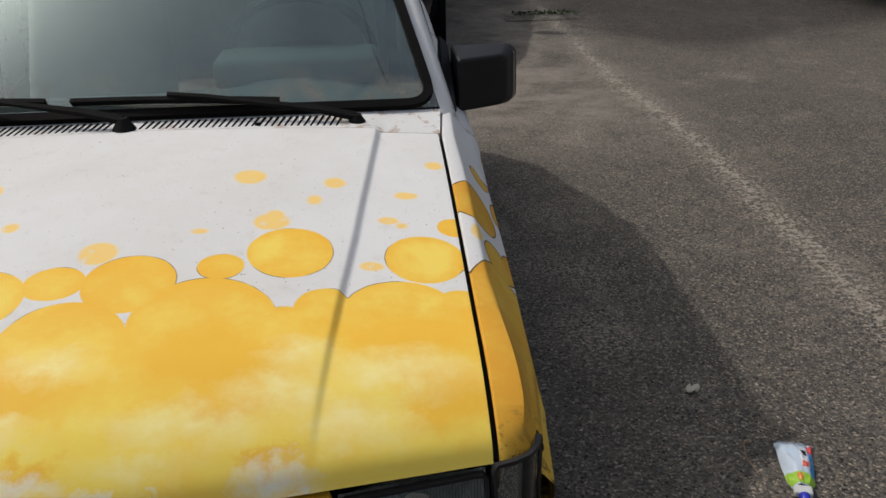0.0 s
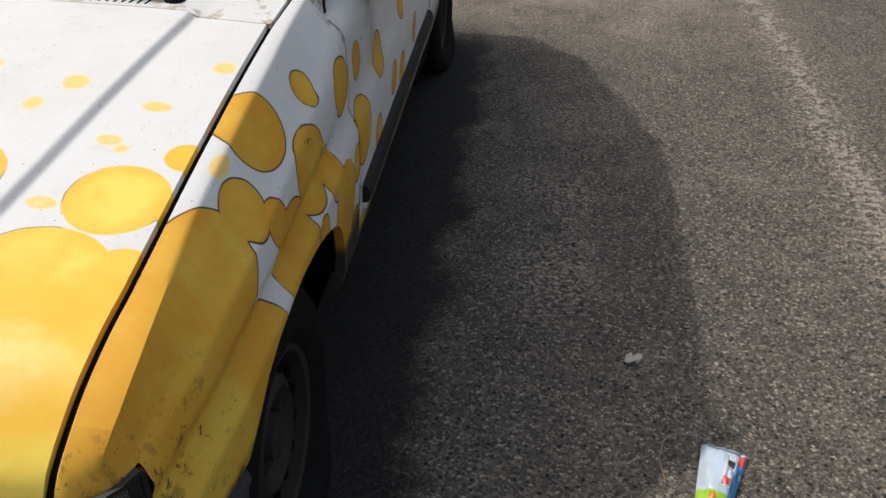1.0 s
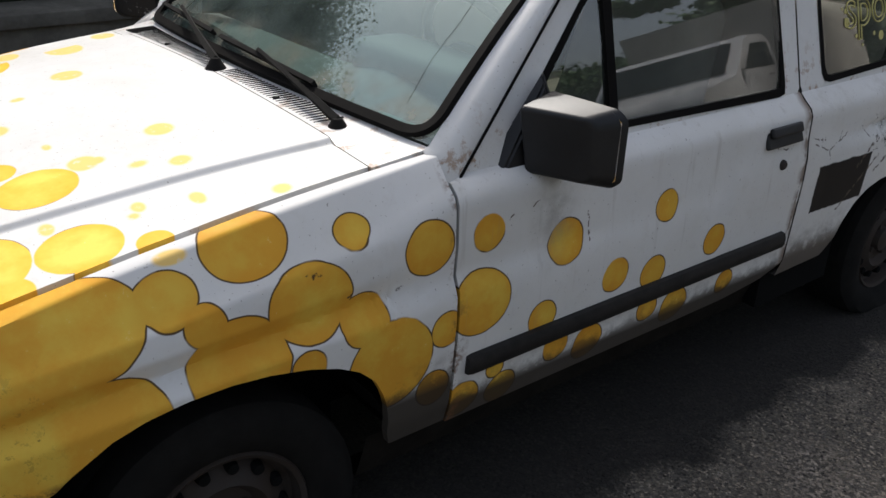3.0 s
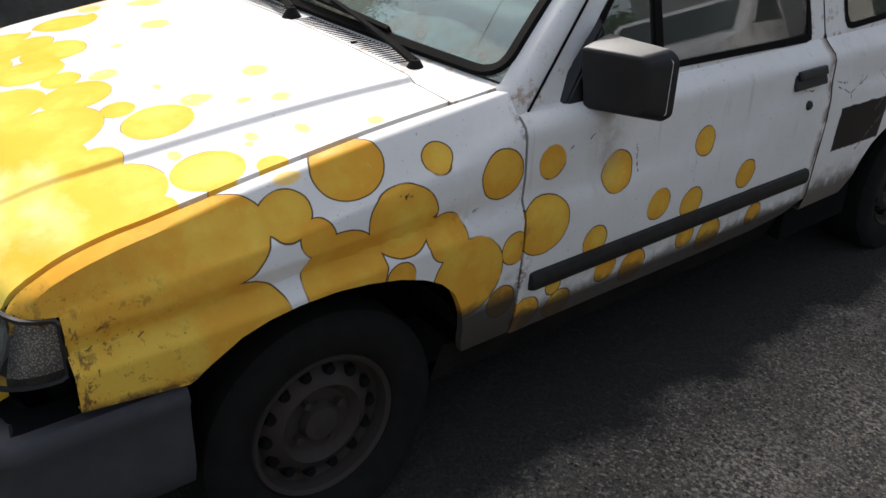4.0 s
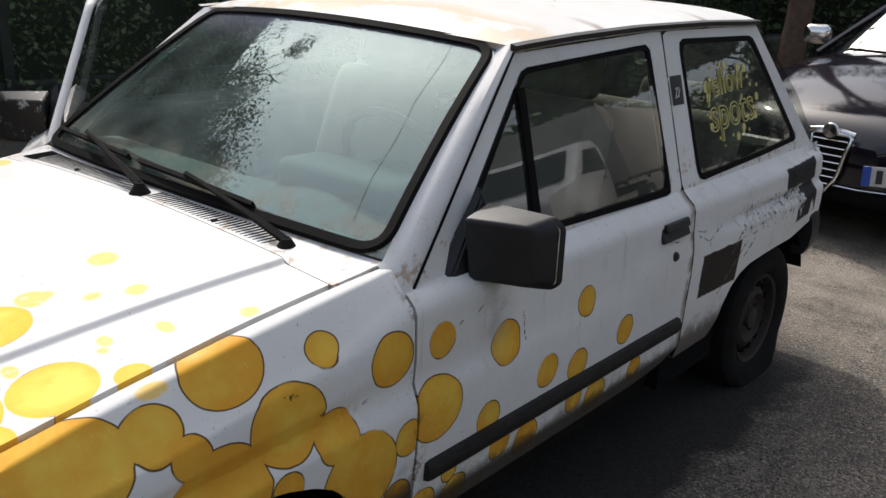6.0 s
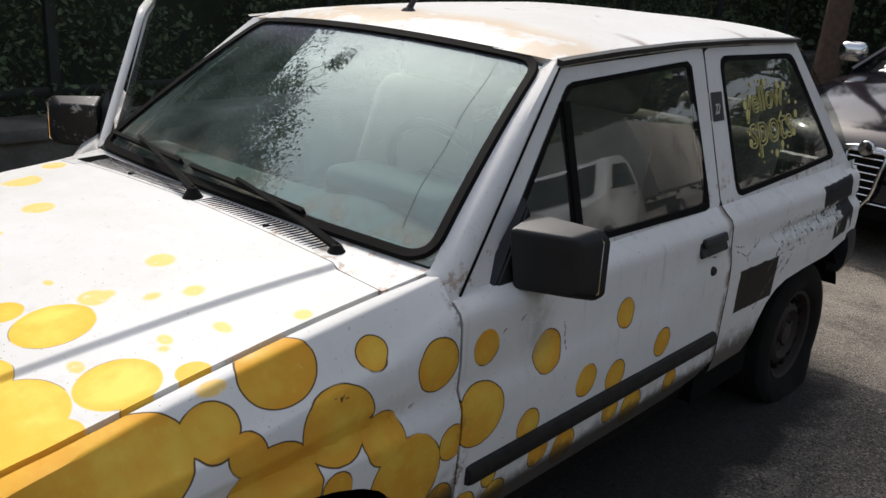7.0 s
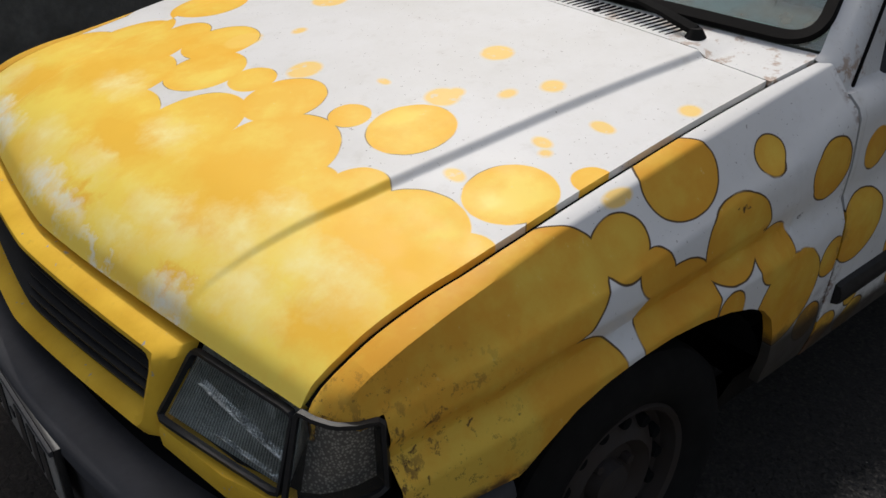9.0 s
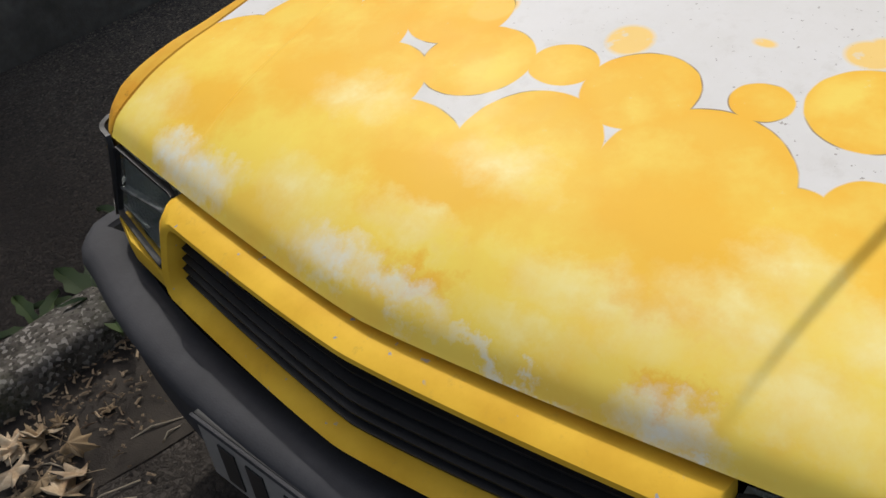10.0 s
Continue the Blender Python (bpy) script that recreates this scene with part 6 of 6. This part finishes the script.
def parked_car(name, at, turn, paint, label):
    root = empty(name, at, label, "car")
    root.matrix_basis = Matrix.Translation(at) @ Matrix.Rotation(radians(turn), 4, 'Z')
    W = .865
    # y, half width, belt height, sill height
    sec = [(0.0, .28, .57, .34), (.05, .47, .62, .28), (.16, .69, .68, .23), (.40, .82, .75, .20), (.80, .858, .85, .19), (1.15, W, .905, .19), (1.5, W, .93, .19), (2.4, W, .95, .19), (3.3, W, .97, .19), (3.9, .83, .98, .22), (4.15, .76, .95, .28), (4.2, .66, .80, .34)]
    ys = [.0, .02, .05, .1, .16, .25, .4, .6, .8, 1.0, 1.15, 1.4, 1.8, 2.2, 2.7, 3.2, 3.6, 3.9, 4.05, 4.15, 4.2]
    rows = []
    for y in ys:
        hw = lin(y, [s[0] for s in sec], [s[1] for s in sec])
        bz = lin(y, [s[0] for s in sec], [s[2] for s in sec])
        sz = lin(y, [s[0] for s in sec], [s[3] for s in sec])
        crown = lin(y, [0, .1, .4, 1.15, 4.2], [.01, .04, .07, .06, .05])
        half = [(hw * .80, sz), (hw * .95, sz + .04), (hw * .99, sz + .14), (hw, sz + (bz - sz) * .5), (hw * .985, bz - .10), (hw * .95, bz - .03), (hw * .88, bz), (hw * .70, bz + crown * .45), (hw * .40, bz + crown * .85), (0, bz + crown)]
        full = half + [(-a, b) for a, b in half[:-1][::-1]]
        rows.append([(a, y, b) for a, b in full])
    sheet("body", rows, paint, root)
    for y in (0.0, 4.2):
        i = 0 if y == 0 else -1
        bm = bmesh.new()
        bm.faces.new([bm.verts.new(Vector(p)) for p in rows[i]])
        part("end_panel", bm, paint, root)
    # cabin
    glass_m = glass("car_glass", (0.30, 0.33, 0.33), 0.04)

    def cabin(y):
        return lin(y, [1.42, 2.1, 2.5, 3.1, 3.95], [.95, 1.37, 1.425, 1.395, .98])
    rows = []
    for y in [2.1 + .10 * k for k in range(11)]:
        hw = lin(y, [2.1, 2.5, 3.1], [.555, .58, .55])
        rows.append([(hw * u, y, cabin(y) - .05 * abs(u) ** 3) for u in [-1 + j / 8 for j in range(17)]])
    sheet("roof", rows, paint, root, flip=True, thick=.02)
    rows = [[((.72 + (.55 - .72) * v) * u, 1.36 + .70 * v + .12 * u * u * (1 - v) + .06 * u * u * v, .945 + .425 * v - .03 * abs(u) ** 3) for u in [-1 + j / 8 for j in range(17)]] for v in [k / 8 for k in range(9)]]
    sheet("windscreen", rows, glass("car_screen", (0.30, 0.33, 0.33), 0.04, ior=5.0), root, "windscreen reflecting the bright sky", flip=True)
    rows = [[((.55 + .12 * v) * u, 3.1 + .80 * v, 1.385 - .41 * v) for u in (-1, -.5, 0, .5, 1)] for v in (0, .5, 1)]
    sheet("rear_window", rows, glass_m, root, flip=True)
    for s in (1, -1):
        def wall_pt(y, v, s=s):
            hi = cabin(y) - .05
            lo = .93
            xt = lin(y, [1.42, 2.1, 2.5, 3.1, 3.95], [.74, .555, .58, .55, .66])
            return (s * (.80 + (xt - .80) * v), y, lo + (hi - lo) * v)
        rows = [[wall_pt(y, v) for v in (0, .33, .66, .93)] for y in [1.62 + .115 * k for k in range(20)]]
        sheet("side_glass", rows, glass_m, root)
        for y0, y1, w in ((1.42, 2.08, .05), (2.42, 2.40, .05), (3.86, 3.12, .12)):
            a, b = Vector(wall_pt(y0, 0)), Vector(wall_pt(y1, 1))
            sweep("pillar", [a, a.lerp(b, .5), b], [(-w * .5, -.012), (w * .5, -.012), (w * .5, .012), (-w * .5, .012)], paint, root, up=(s, 0, .3))
        for yw in (.78, 3.38):
            wr = empty("wheel", (0, 0, 0), "", "")
            wr.parent = root
            tp = [(.20, .06), (.24, .095), (.30, .10), (.312, .07), (.312, -.07), (.30, -.1), (.2, -.07)]
            part("tyre", lathe_bm([(a, s * b) for a, b in tp], 36, 'x', (s * .765, yw, .31)), RUBBER, wr)
            part("rim", lathe_bm([(.205, s * .06), (.19, s * .05), (.16, s * .03), (.07, s * .05), (0, s * .055)], 24, 'x', (s * .775, yw, .31)), simple("alloy", (.35, .35, .36), .35, .9), wr)
            part("wheel_arch", lathe_bm([(.0, s * .06), (.36, s * .06), (.37, s * .105)], 36, 'x', (s * .765, yw, .33)), DARK, root)
        mir = empty("door_mirror", (0, 0, 0), "", "")
        mir.parent = root
        part("housing", rbox_bm((.20, .13, .145), (s * .92, 1.66, 1.05), .062, 5, (0, 0, s * -12)), CHROME, mir, "silver mirror housing")
        part("stalk", rbox_bm((.12, .05, .03), (s * .82, 1.66, .99), .01), PLASTIC, mir)
        lamp = empty("headlamp", (0, 0, 0), "", "")
        lamp.parent = root
        pos = Vector((s * .60, .16, .60))
        part("lamp_glass", rbox_bm((.30, .16, .11), pos, .04, 4, (14, 0, s * 24)), LENS, lamp)
        part("lamp_bowl", rbox_bm((.27, .10, .085), pos + Vector((0, .03, 0)), .03, 3, (14, 0, s * 24)), simple("dark_chrome", (.35, .35, .36), .2, .9), lamp)
        for dx in (-.06, .05):
            part("projector", lathe_bm([(.0, -.05), (.026, -.046), (.034, .02)], 16, 'y', pos + Vector((dx, 0, 0))), CHROME, lamp)
        sweep("wiper", [(s * .25 + .2, 1.37, .975), (s * .25 - .05, 1.40, .985), (s * .25 - .32, 1.43, .982)], [(-.012, -.006), (.012, -.006), (.008, .012), (-.008, .012)], RUBBER, root)
    # front details
    gr = empty("grille", (0, 0, 0), "", "")
    gr.parent = root
    tagged(gr, "shield-shaped grille with chrome bars")
    shield = round_loop([(-.118, .635), (.118, .635), (.075, .39), (0, .28), (-.075, .39)], .03, 4)
    sh = along(shield, 60)

    def face(x, z):
        return Vector((x, -.012 - .03 * (1 - (x / .3) ** 2) + .25 * max(0, z - .55), z))
    sweep("frame", [face(p.x, p.y) for p in sh], circle_prof(.013, 8), CHROME, gr, closed=True, up=(0, -1, 0))
    bm = bmesh.new()
    bm.faces.new([bm.verts.new(face(p.x, p.y) + Vector((0, .006, 0))) for p in sh])
    part("mesh", bm, DARK, gr)
    for k in range(7):
        z = .345 + k * .042
        w = lin(z, [.28, .39, .645], [.01, .075, .116]) - .008
        sweep("bar", [face(-w, z), face(0, z), face(w, z)], circle_prof(.0045, 6), CHROME, gr)
    sweep("brow", [face(-.13, .637), face(-.07, .649), face(0, .653), face(.07, .649), face(.13, .637)], circle_prof(.016, 8), CHROME, gr)
    part("badge", lathe_bm([(.0, -.018), (.040, -.016), (.044, -.010), (.044, .004)], 28, 'y', (0, -.045, .653)), CHROME, root, "round metal badge")
    np_ = empty("number_plate", (0, 0, 0), "", "")
    np_.parent = root
    tagged(np_, "white number plate beside the grille")
    part("face", rbox_bm((.52, .008, .112), (.465, .036, .445), .004, 1, (-4, -3, 18)), PLATE_MAT, np_)
    part("blue_band", rbox_bm((.045, .006, .108), (.239, -.042, .433), 0, 1, (-4, -3, 18)), BLUE, np_)
    for i, dx in enumerate((-.17, -.11, -.05, .01, .07, .13, .19)):
        part("bar", rbox_bm((.034 if i != 3 else .025, .004, .075 if i != 3 else .014), (.4635 + dx * .95, .0313 + dx * .31, .445 + dx * .052), 0, 1, (-4, -3, 18)), INK, np_)
    part("lower_intake", rbox_bm((.80, .05, .09), (0, .02, .285), .03, 3), DARK, root)
    sweep("intake_trim", [(-.36, -.0, .345), (-.2, -.025, .34), (.2, -.025, .34), (.42, .03, .345)], circle_prof(.005, 6), CHROME, root)
    part("underside", rbox_bm((1.5, 3.9, .10), (0, 2.1, .22), .02), DARK, root)
    return root


parked_car("black_car", (0.17, 5.33, -.10), -5, BLACK_PAINT, "glossy black hatchback with a chrome shield grille parked behind")


def extruded(name, outline, x0, x1, mat, parent, bevel=0.0, label=""):
    """A side outline of (y, z) pairs given thickness from x0 to x1."""
    bm = bmesh.new()
    a = [bm.verts.new((x0, y, z)) for y, z in outline]
    b = [bm.verts.new((x1, y, z)) for y, z in outline]
    bm.faces.new(a)
    bm.faces.new(b[::-1])
    for k in range(len(a)):
        bm.faces.new((a[k - 1], b[k - 1], b[k], a[k]))
    bmesh.ops.recalc_face_normals(bm, faces=bm.faces)
    if bevel:
        bmesh.ops.bevel(bm, geom=bm.edges[:], offset=bevel, segments=2, profile=0.6, affect='EDGES')
    return part(name, bm, mat, parent, label, not bevel == 0)


def box_truck(at, turn):
    root = empty("box_truck", at, "small white truck with a pale cargo box across the lane", "truck")
    root.matrix_basis = Matrix.Translation(at) @ Matrix.Rotation(radians(turn), 4, 'Z')
    extruded("cab", [(0, .45), (0, 1.00), (.14, 1.12), (1.15, 1.27), (1.78, 1.93), (2.0, 2.04), (2.6, 2.06), (2.82, 1.85), (2.85, 1.3), (2.85, .45)], -.85, .85, CAR_WHITE, root, .06)
    dark = simple("cab_glass", (0.014, 0.015, 0.016), 0.08, var=0.2, spec=0.6)
    extruded("windscreen", [(1.19, 1.34), (1.17, 1.37), (1.73, 1.93), (1.76, 1.90)], -.72, .72, dark, root)
    for q in (1, -1):
        x = q * .846
        extruded("side_window", [(1.50, 1.34), (1.93, 1.84), (2.58, 1.86), (2.64, 1.34)], x, x + q * .012, dark, root)
        part("door_handle", rbox_bm((.03, .16, .035), (q * .86, 2.45, 1.16), .01, 2), PLASTIC, root)
        part("headlamp", rbox_bm((.30, .05, .18), (q * .58, -.005, .84), .02, 2), LENS, root)
        mir = empty("door_mirror", (0, 0, 0), "", "")
        mir.parent = root
        part("housing", rbox_bm((.18, .08, .26), (q * 1.04, 1.42, 1.46), .03, 3), PLASTIC, mir)
        part("stalk", rbox_bm((.16, .03, .03), (q * .90, 1.44, 1.36), .01, 2), PLASTIC, mir)
        for yw in (.85, 5.2):
            wr = empty("wheel", (0, 0, 0), "", "")
            wr.parent = root
            tp = [(.22, .07), (.27, .10), (.34, .10), (.355, .07), (.355, -.07), (.34, -.1), (.22, -.07)]
            part("tyre", lathe_bm([(a, q * b) for a, b in tp], 32, 'x', (q * .76, yw, .355)), RUBBER, wr)
            part("rim", lathe_bm([(.23, q * .06), (.20, q * .04), (.08, q * .06), (0, q * .065)], 24, 'x', (q * .77, yw, .355)), PLATE_MAT, wr)
        part("wheel_arch", lathe_bm([(.0, q * .06), (.41, q * .06), (.43, q * .098)], 32, 'x', (q * .76, .85, .40)), DARK, root)
    part("grille", rbox_bm((.74, .05, .16), (0, -.005, .84), .02, 2), DARK, root)
    part("front_bumper", rbox_bm((1.64, .14, .20), (0, -.02, .52), .04, 3), PLASTIC, root)
    part("chassis", rbox_bm((.80, 6.6, .20), (0, 3.9, .70), .02), DARK, root)
    part("cargo_box", rbox_bm((2.06, 4.6, 1.84), (0, 5.35, 1.88), .03, 2), BOX_PANEL, root, "pale panelled cargo box")
    for q in (1, -1):
        part("box_rail", rbox_bm((.05, 4.62, .07), (q * 1.025, 5.35, .99), .01, 1), STEEL, root)


BOX_PANEL = simple("pale_panel", (0.46, 0.44, 0.39), 0.7, var=0.22, scale=2.0, bump=0.002)
box_truck((5.55, 6.95, -.10), -19)

# ---- small things on the ground ----
pouch = empty("fruit_pouch", (1.485, .905, 0), "crumpled pale blue drink pouch with a blue cap on the asphalt", "litter")
FOIL = simple("wrapper_film", (0.46, 0.58, 0.70), 0.22, 0.15, 0.25, 30, spec=0.7, c2=(0.60, 0.66, 0.72))


def pouch_z(u, v, seed=1):
    puff = .024 * (1 - abs(u) ** 2.5) * math.sin(math.pi * min(1, .10 + (1 - v) * .62))
    return .006 + puff + .006 * noise.noise(Vector((u * 2.2, v * 3.1, seed))) + .004 * noise.noise(Vector((u * 6, v * 8, seed)))


def film(name, v0, v1, mat, lift, span=(-1, 1)):
    """A piece of the pouch's skin between two heights v, from spout (0) to top seam (1)."""
    rows = []
    for i in range(17):
        v = v0 + (v1 - v0) * i / 16
        w = lin(v, [0, .12, .3, 1], [.022, .033, .036, .046])
        rows.append([(w * u, -.085 + .172 * v, max(.003, pouch_z(u, v)) + lift) for u in [span[0] + (span[1] - span[0]) * j / 14 for j in range(15)]])
    return sheet(name, rows, mat, pouch, flip=True, thick=.0008)


film("body", .0, 1.0, FOIL, 0)
film("green_band", .02, .23, simple("green_film", (.36, .62, .04), .35, 0, .25, 40), .0012)
film("blue_edge", .20, .80, simple("blue_film", (.05, .30, .62), .35, 0, .3, 40), .0014, (.68, .99))
film("red_corner", .80, .97, simple("red_film", (.62, .06, .06), .35, 0, .3, 50), .0014, (.70, .99))
film("label_panel", .34, .88, simple("white_film", (.68, .70, .74), .35), .0012, (.16, .66))
film("red_mark", .36, .46, simple("red_film_b", (.68, .10, .05), .35), .0024, (.20, .60))
film("orange_mark", .07, .19, simple("orange_film", (.80, .28, .04), .35), .0024, (-.30, .10))
for k in range(5):
    film("code_bar", .68 + .024 * k, .692 + .024 * k, INK, .0024, (.28, .60))
# darker strip that paints the shade of a crease near the top
film("top_fold_shading", .955, .985, simple("fold_shade", (.30, .36, .42), .3), .003, (-.8, .7))
part("spout", rbox_bm((.042, .030, .018), (0, -.098, .012), .006, 3), simple("white_plastic", (.68, .68, .66), .4), pouch)
part("cap", lathe_bm([(.0, -.138), (.010, -.138), (.0125, -.134), (.0125, -.116), (.009, -.113)], 18, 'y', (0, 0, .014)), simple("blue_cap", (.02, .03, .45), .35), pouch, "blue screw cap")
pouch.matrix_basis = Matrix.Translation((1.506, .886, 0)) @ Matrix.Rotation(radians(-17), 4, 'Z')
stem = sweep("dry_stem", [(1.435, .995, .004), (1.421, 1.001, .006), (1.408, .979, .010), (1.397, .934, .008), (1.405, .870, .004)], circle_prof(.0014, 5), simple("stem", (.30, .20, .12), .9), None)
tagged(stem, "thin curved dry grass stalk on the asphalt", "twig")
stem.name = "twig"

LEAF_DRY = simple("dry_leaf", (0.40, 0.28, 0.15), 0.8, var=0.4, scale=40)


def flat_leaf(name, at, size, turn, mat, label, category, group="", lobes=5, up=.01):
    pts = []
    for k in range(40):
        a = 2 * math.pi * k / 40
        r = size * (.62 + .38 * abs(math.cos(a * lobes / 2)) ** 1.2) * (1 + .12 * noise.noise(Vector((k * .9, at[0] * 9, 0))))
        pts.append(Vector((r * math.cos(a), r * math.sin(a), up * (.6 + noise.noise(Vector((math.cos(a) * 1.5, math.sin(a) * 1.5, at[1] * 7)))))))
    verts = [Vector((0, 0, up * .3))] + pts
    faces = [(0, 1 + k, 1 + (k + 1) % 40) for k in range(40)]
    ob = mesh_ob(name, verts, faces, mat)
    ob.matrix_basis = Matrix.Translation(at) @ Matrix.Rotation(turn, 4, 'Z')
    m = ob.modifiers.new("skin", 'SOLIDIFY')
    m.thickness = .0008
    return tagged(ob, label, category, group)


flat_leaf("fallen_leaf", (1.364, 1.234, .006), .020, .4, simple("pale_leaf", (.48, .46, .38), .7), "pale curled leaf on the asphalt", "leaf", lobes=2, up=.012)
rng = random.Random(8)


def lobed_leaf(at, size, turn, tilt, mat):
    """A curled dry leaf with pointed lobes and a stalk."""
    pts, n = [], 5
    for k in range(n * 8):
        a = -2.3 + 4.6 * k / (n * 8 - 1)
        w = abs(((k / 8) % 1) - .5) * 2
        r = size * (.50 + .50 * (1 - w) ** 1.3) * (1 - .22 * abs(a) / 2.3) * rng.uniform(.93, 1.07)
        curl = .35 * r * r / size + .06 * size * math.sin(a * 5)
        pts.append(Vector((r * math.cos(a), r * math.sin(a), curl)))
    verts = [Vector((-.25 * size, 0, .02 * size))] + pts
    faces = [(0, 1 + k, 2 + k) for k in range(n * 8 - 1)]
    b = len(verts)
    verts += [Vector((-.25 * size, .02 * size, .02 * size)), Vector((-.9 * size, .03 * size, .05 * size)), Vector((-.9 * size, 0, .05 * size)), Vector((-.25 * size, -.02 * size, .02 * size))]
    faces.append((b, b + 1, b + 2, b + 3))
    ob = mesh_ob("dry_leaf", verts, faces, mat)
    ob.matrix_basis = Matrix.Translation(at) @ Euler((tilt[0], tilt[1], turn)).to_matrix().to_4x4()
    mod = ob.modifiers.new("skin", 'SOLIDIFY')
    mod.thickness = .0008
    return tagged(ob, "pale curled dry leaf in the gutter", "leaf", "dry leaves by the kerb")


# lightened beyond LEAF_DRY, with sun on the pile put into the colour
PALE_LEAF = simple("pale_dry_leaf", (0.80, 0.66, 0.45), 0.75, var=0.3, scale=30, c2=(0.42, 0.27, 0.14))
for k in range(10):
    a, r = rng.uniform(0, 6.28), .10 * rng.random() ** .7
    lobed_leaf((-.84 + r * 1.2 * math.cos(a), -.17 + r * math.sin(a), .014 + .035 * rng.random() * (1 - r / .1)), rng.uniform(.038, .066), rng.uniform(0, 6.28), (rng.uniform(-.5, .5), rng.uniform(-.5, .5)), PALE_LEAF if k % 3 else LEAF_DRY)
for k in range(7):
    lobed_leaf((rng.uniform(-1.06, -.80), rng.uniform(-.10, .10), .012), rng.uniform(.014, .024), rng.uniform(0, 6.28), (rng.uniform(-.4, .4), rng.uniform(-.4, .4)), LEAF_DRY)
gv, gf = [], []
for k in range(1100):
    x, y = -1.0 + abs(rng.gauss(0, .15)), rng.uniform(-.9, .6)
    l, w, a = .003 + .014 * rng.random() ** 2.5, rng.uniform(.001, .0035), rng.uniform(0, 3.14)
    b, z = len(gv), .010 + .010 * max(0, (-.85 - x) / .2) + rng.uniform(0, .006)
    ca, sa = math.cos(a), math.sin(a)
    for u, v, h in ((-l, -w, 0), (l, -w, .002), (l, w, 0), (-l, w, .003), (0, 0, .005)):
        gv.append((x + u * ca - v * sa, y + u * sa + v * ca, z + h))
    gf += [(b, b + 1, b + 4), (b + 1, b + 2, b + 4), (b + 2, b + 3, b + 4), (b + 3, b, b + 4), (b + 3, b + 2, b + 1, b)]
CRUMB = leaf_mat("dry_crumbs", (0.10, 0.065, 0.04), (0.46, 0.34, 0.21), 0.9)
tagged(mesh_ob("leaf_litter", gv, gf, CRUMB, None, "", False), "dry leaf crumbs and chips along the kerb", "litter", kind="stuff")
for k in range(11):
    x, y, a = rng.uniform(-.98, -.62), rng.uniform(-.30, .30), rng.uniform(0, 3.1)
    l = rng.uniform(.02, .07)
    tw = sweep("twig", [(-l, 0, .004), (-.2 * l, .006, .010), (l, 0, .005)], circle_prof(.0018, 5), simple("twig", (.46, .38, .27), .9), None)
    tw.matrix_basis = Matrix.Translation((x, y, 0)) @ Matrix.Rotation(a, 4, 'Z')
    tagged(tw, "dry twig in the gutter", "twig", "twigs by the kerb")
dirt = sheet("gutter_dirt", [[(-1.01 + .42 * v * (.8 + .2 * noise.noise(Vector((i * .5, 0, 0)))), -1.2 + i * .12, .004 + .010 * (1 - v) ** 2 + .003 * noise.noise(Vector((i * .7, v * 5, 2)))) for v in [j / 8 for j in range(9)]] for i in range(18)], SOIL, None, "", flip=True)
tagged(dirt, "dark soil and crumbs along the kerb", "dirt", kind="stuff")

WEED = leaf_mat("weed_leaves", (0.035, 0.060, 0.018), (0.075, 0.105, 0.035))


def weed(at, n, size, seed):
    rng = random.Random(seed)
    root = empty("weed", at, "green weed growing beside the kerb", "plant", "weeds at the kerb")
    for k in range(n):
        a = 2 * math.pi * k / n + rng.uniform(-.3, .3)
        l, w = size * rng.uniform(.7, 1.2), size * rng.uniform(.10, .17)
        rise = rng.uniform(.25, .8)
        rows = []
        for i in range(8):
            t = i / 7
            ww = w * math.sin(math.pi * min(1, .08 + t * .92)) ** .7
            h = l * rise * math.sin(t * 2.0) * .6
            for_row = []
            for u in (-1, 0, 1):
                p = Vector((l * t, ww * u * (1 + .25 * math.sin(t * 18)), h + .012 * abs(u)))
                p.rotate(Euler((0, 0, a)))
                for_row.append(p)
            rows.append(for_row)
        sheet("leaf", rows, WEED, root)
    return root


weed((-1.13, .19, .03), 9, .17, 1)
weed((-1.14, .05, .06), 6, .11, 2)
weed((-1.13, .75, .03), 7, .16, 3)
weed((-1.32, .42, .04), 5, .14, 4)
patch = sheet("road_patch", [[(1.70 + .70 * u + .04 * noise.noise(Vector((u * 3, v * 3, 1))), 6.93 + .24 * v + .04 * noise.noise(Vector((u * 4, 2, v))), -.094) for u in [i / 10 for i in range(11)]] for v in [j / 5 for j in range(6)]], CONCRETE, None, "", flip=False)
tagged(patch, "pale concrete repair patch in the asphalt", "patch", kind="structure")
rng = random.Random(31)
tuft = leaves("grass", [(rng.uniform(1.8, 2.4), 7.22 + rng.gauss(0, .03), rng.uniform(-.095, -.075)) for _ in range(110)], .04, WEED, None, rng)
tagged(tuft, "weeds growing in a crack of the asphalt", "grass", kind="stuff")
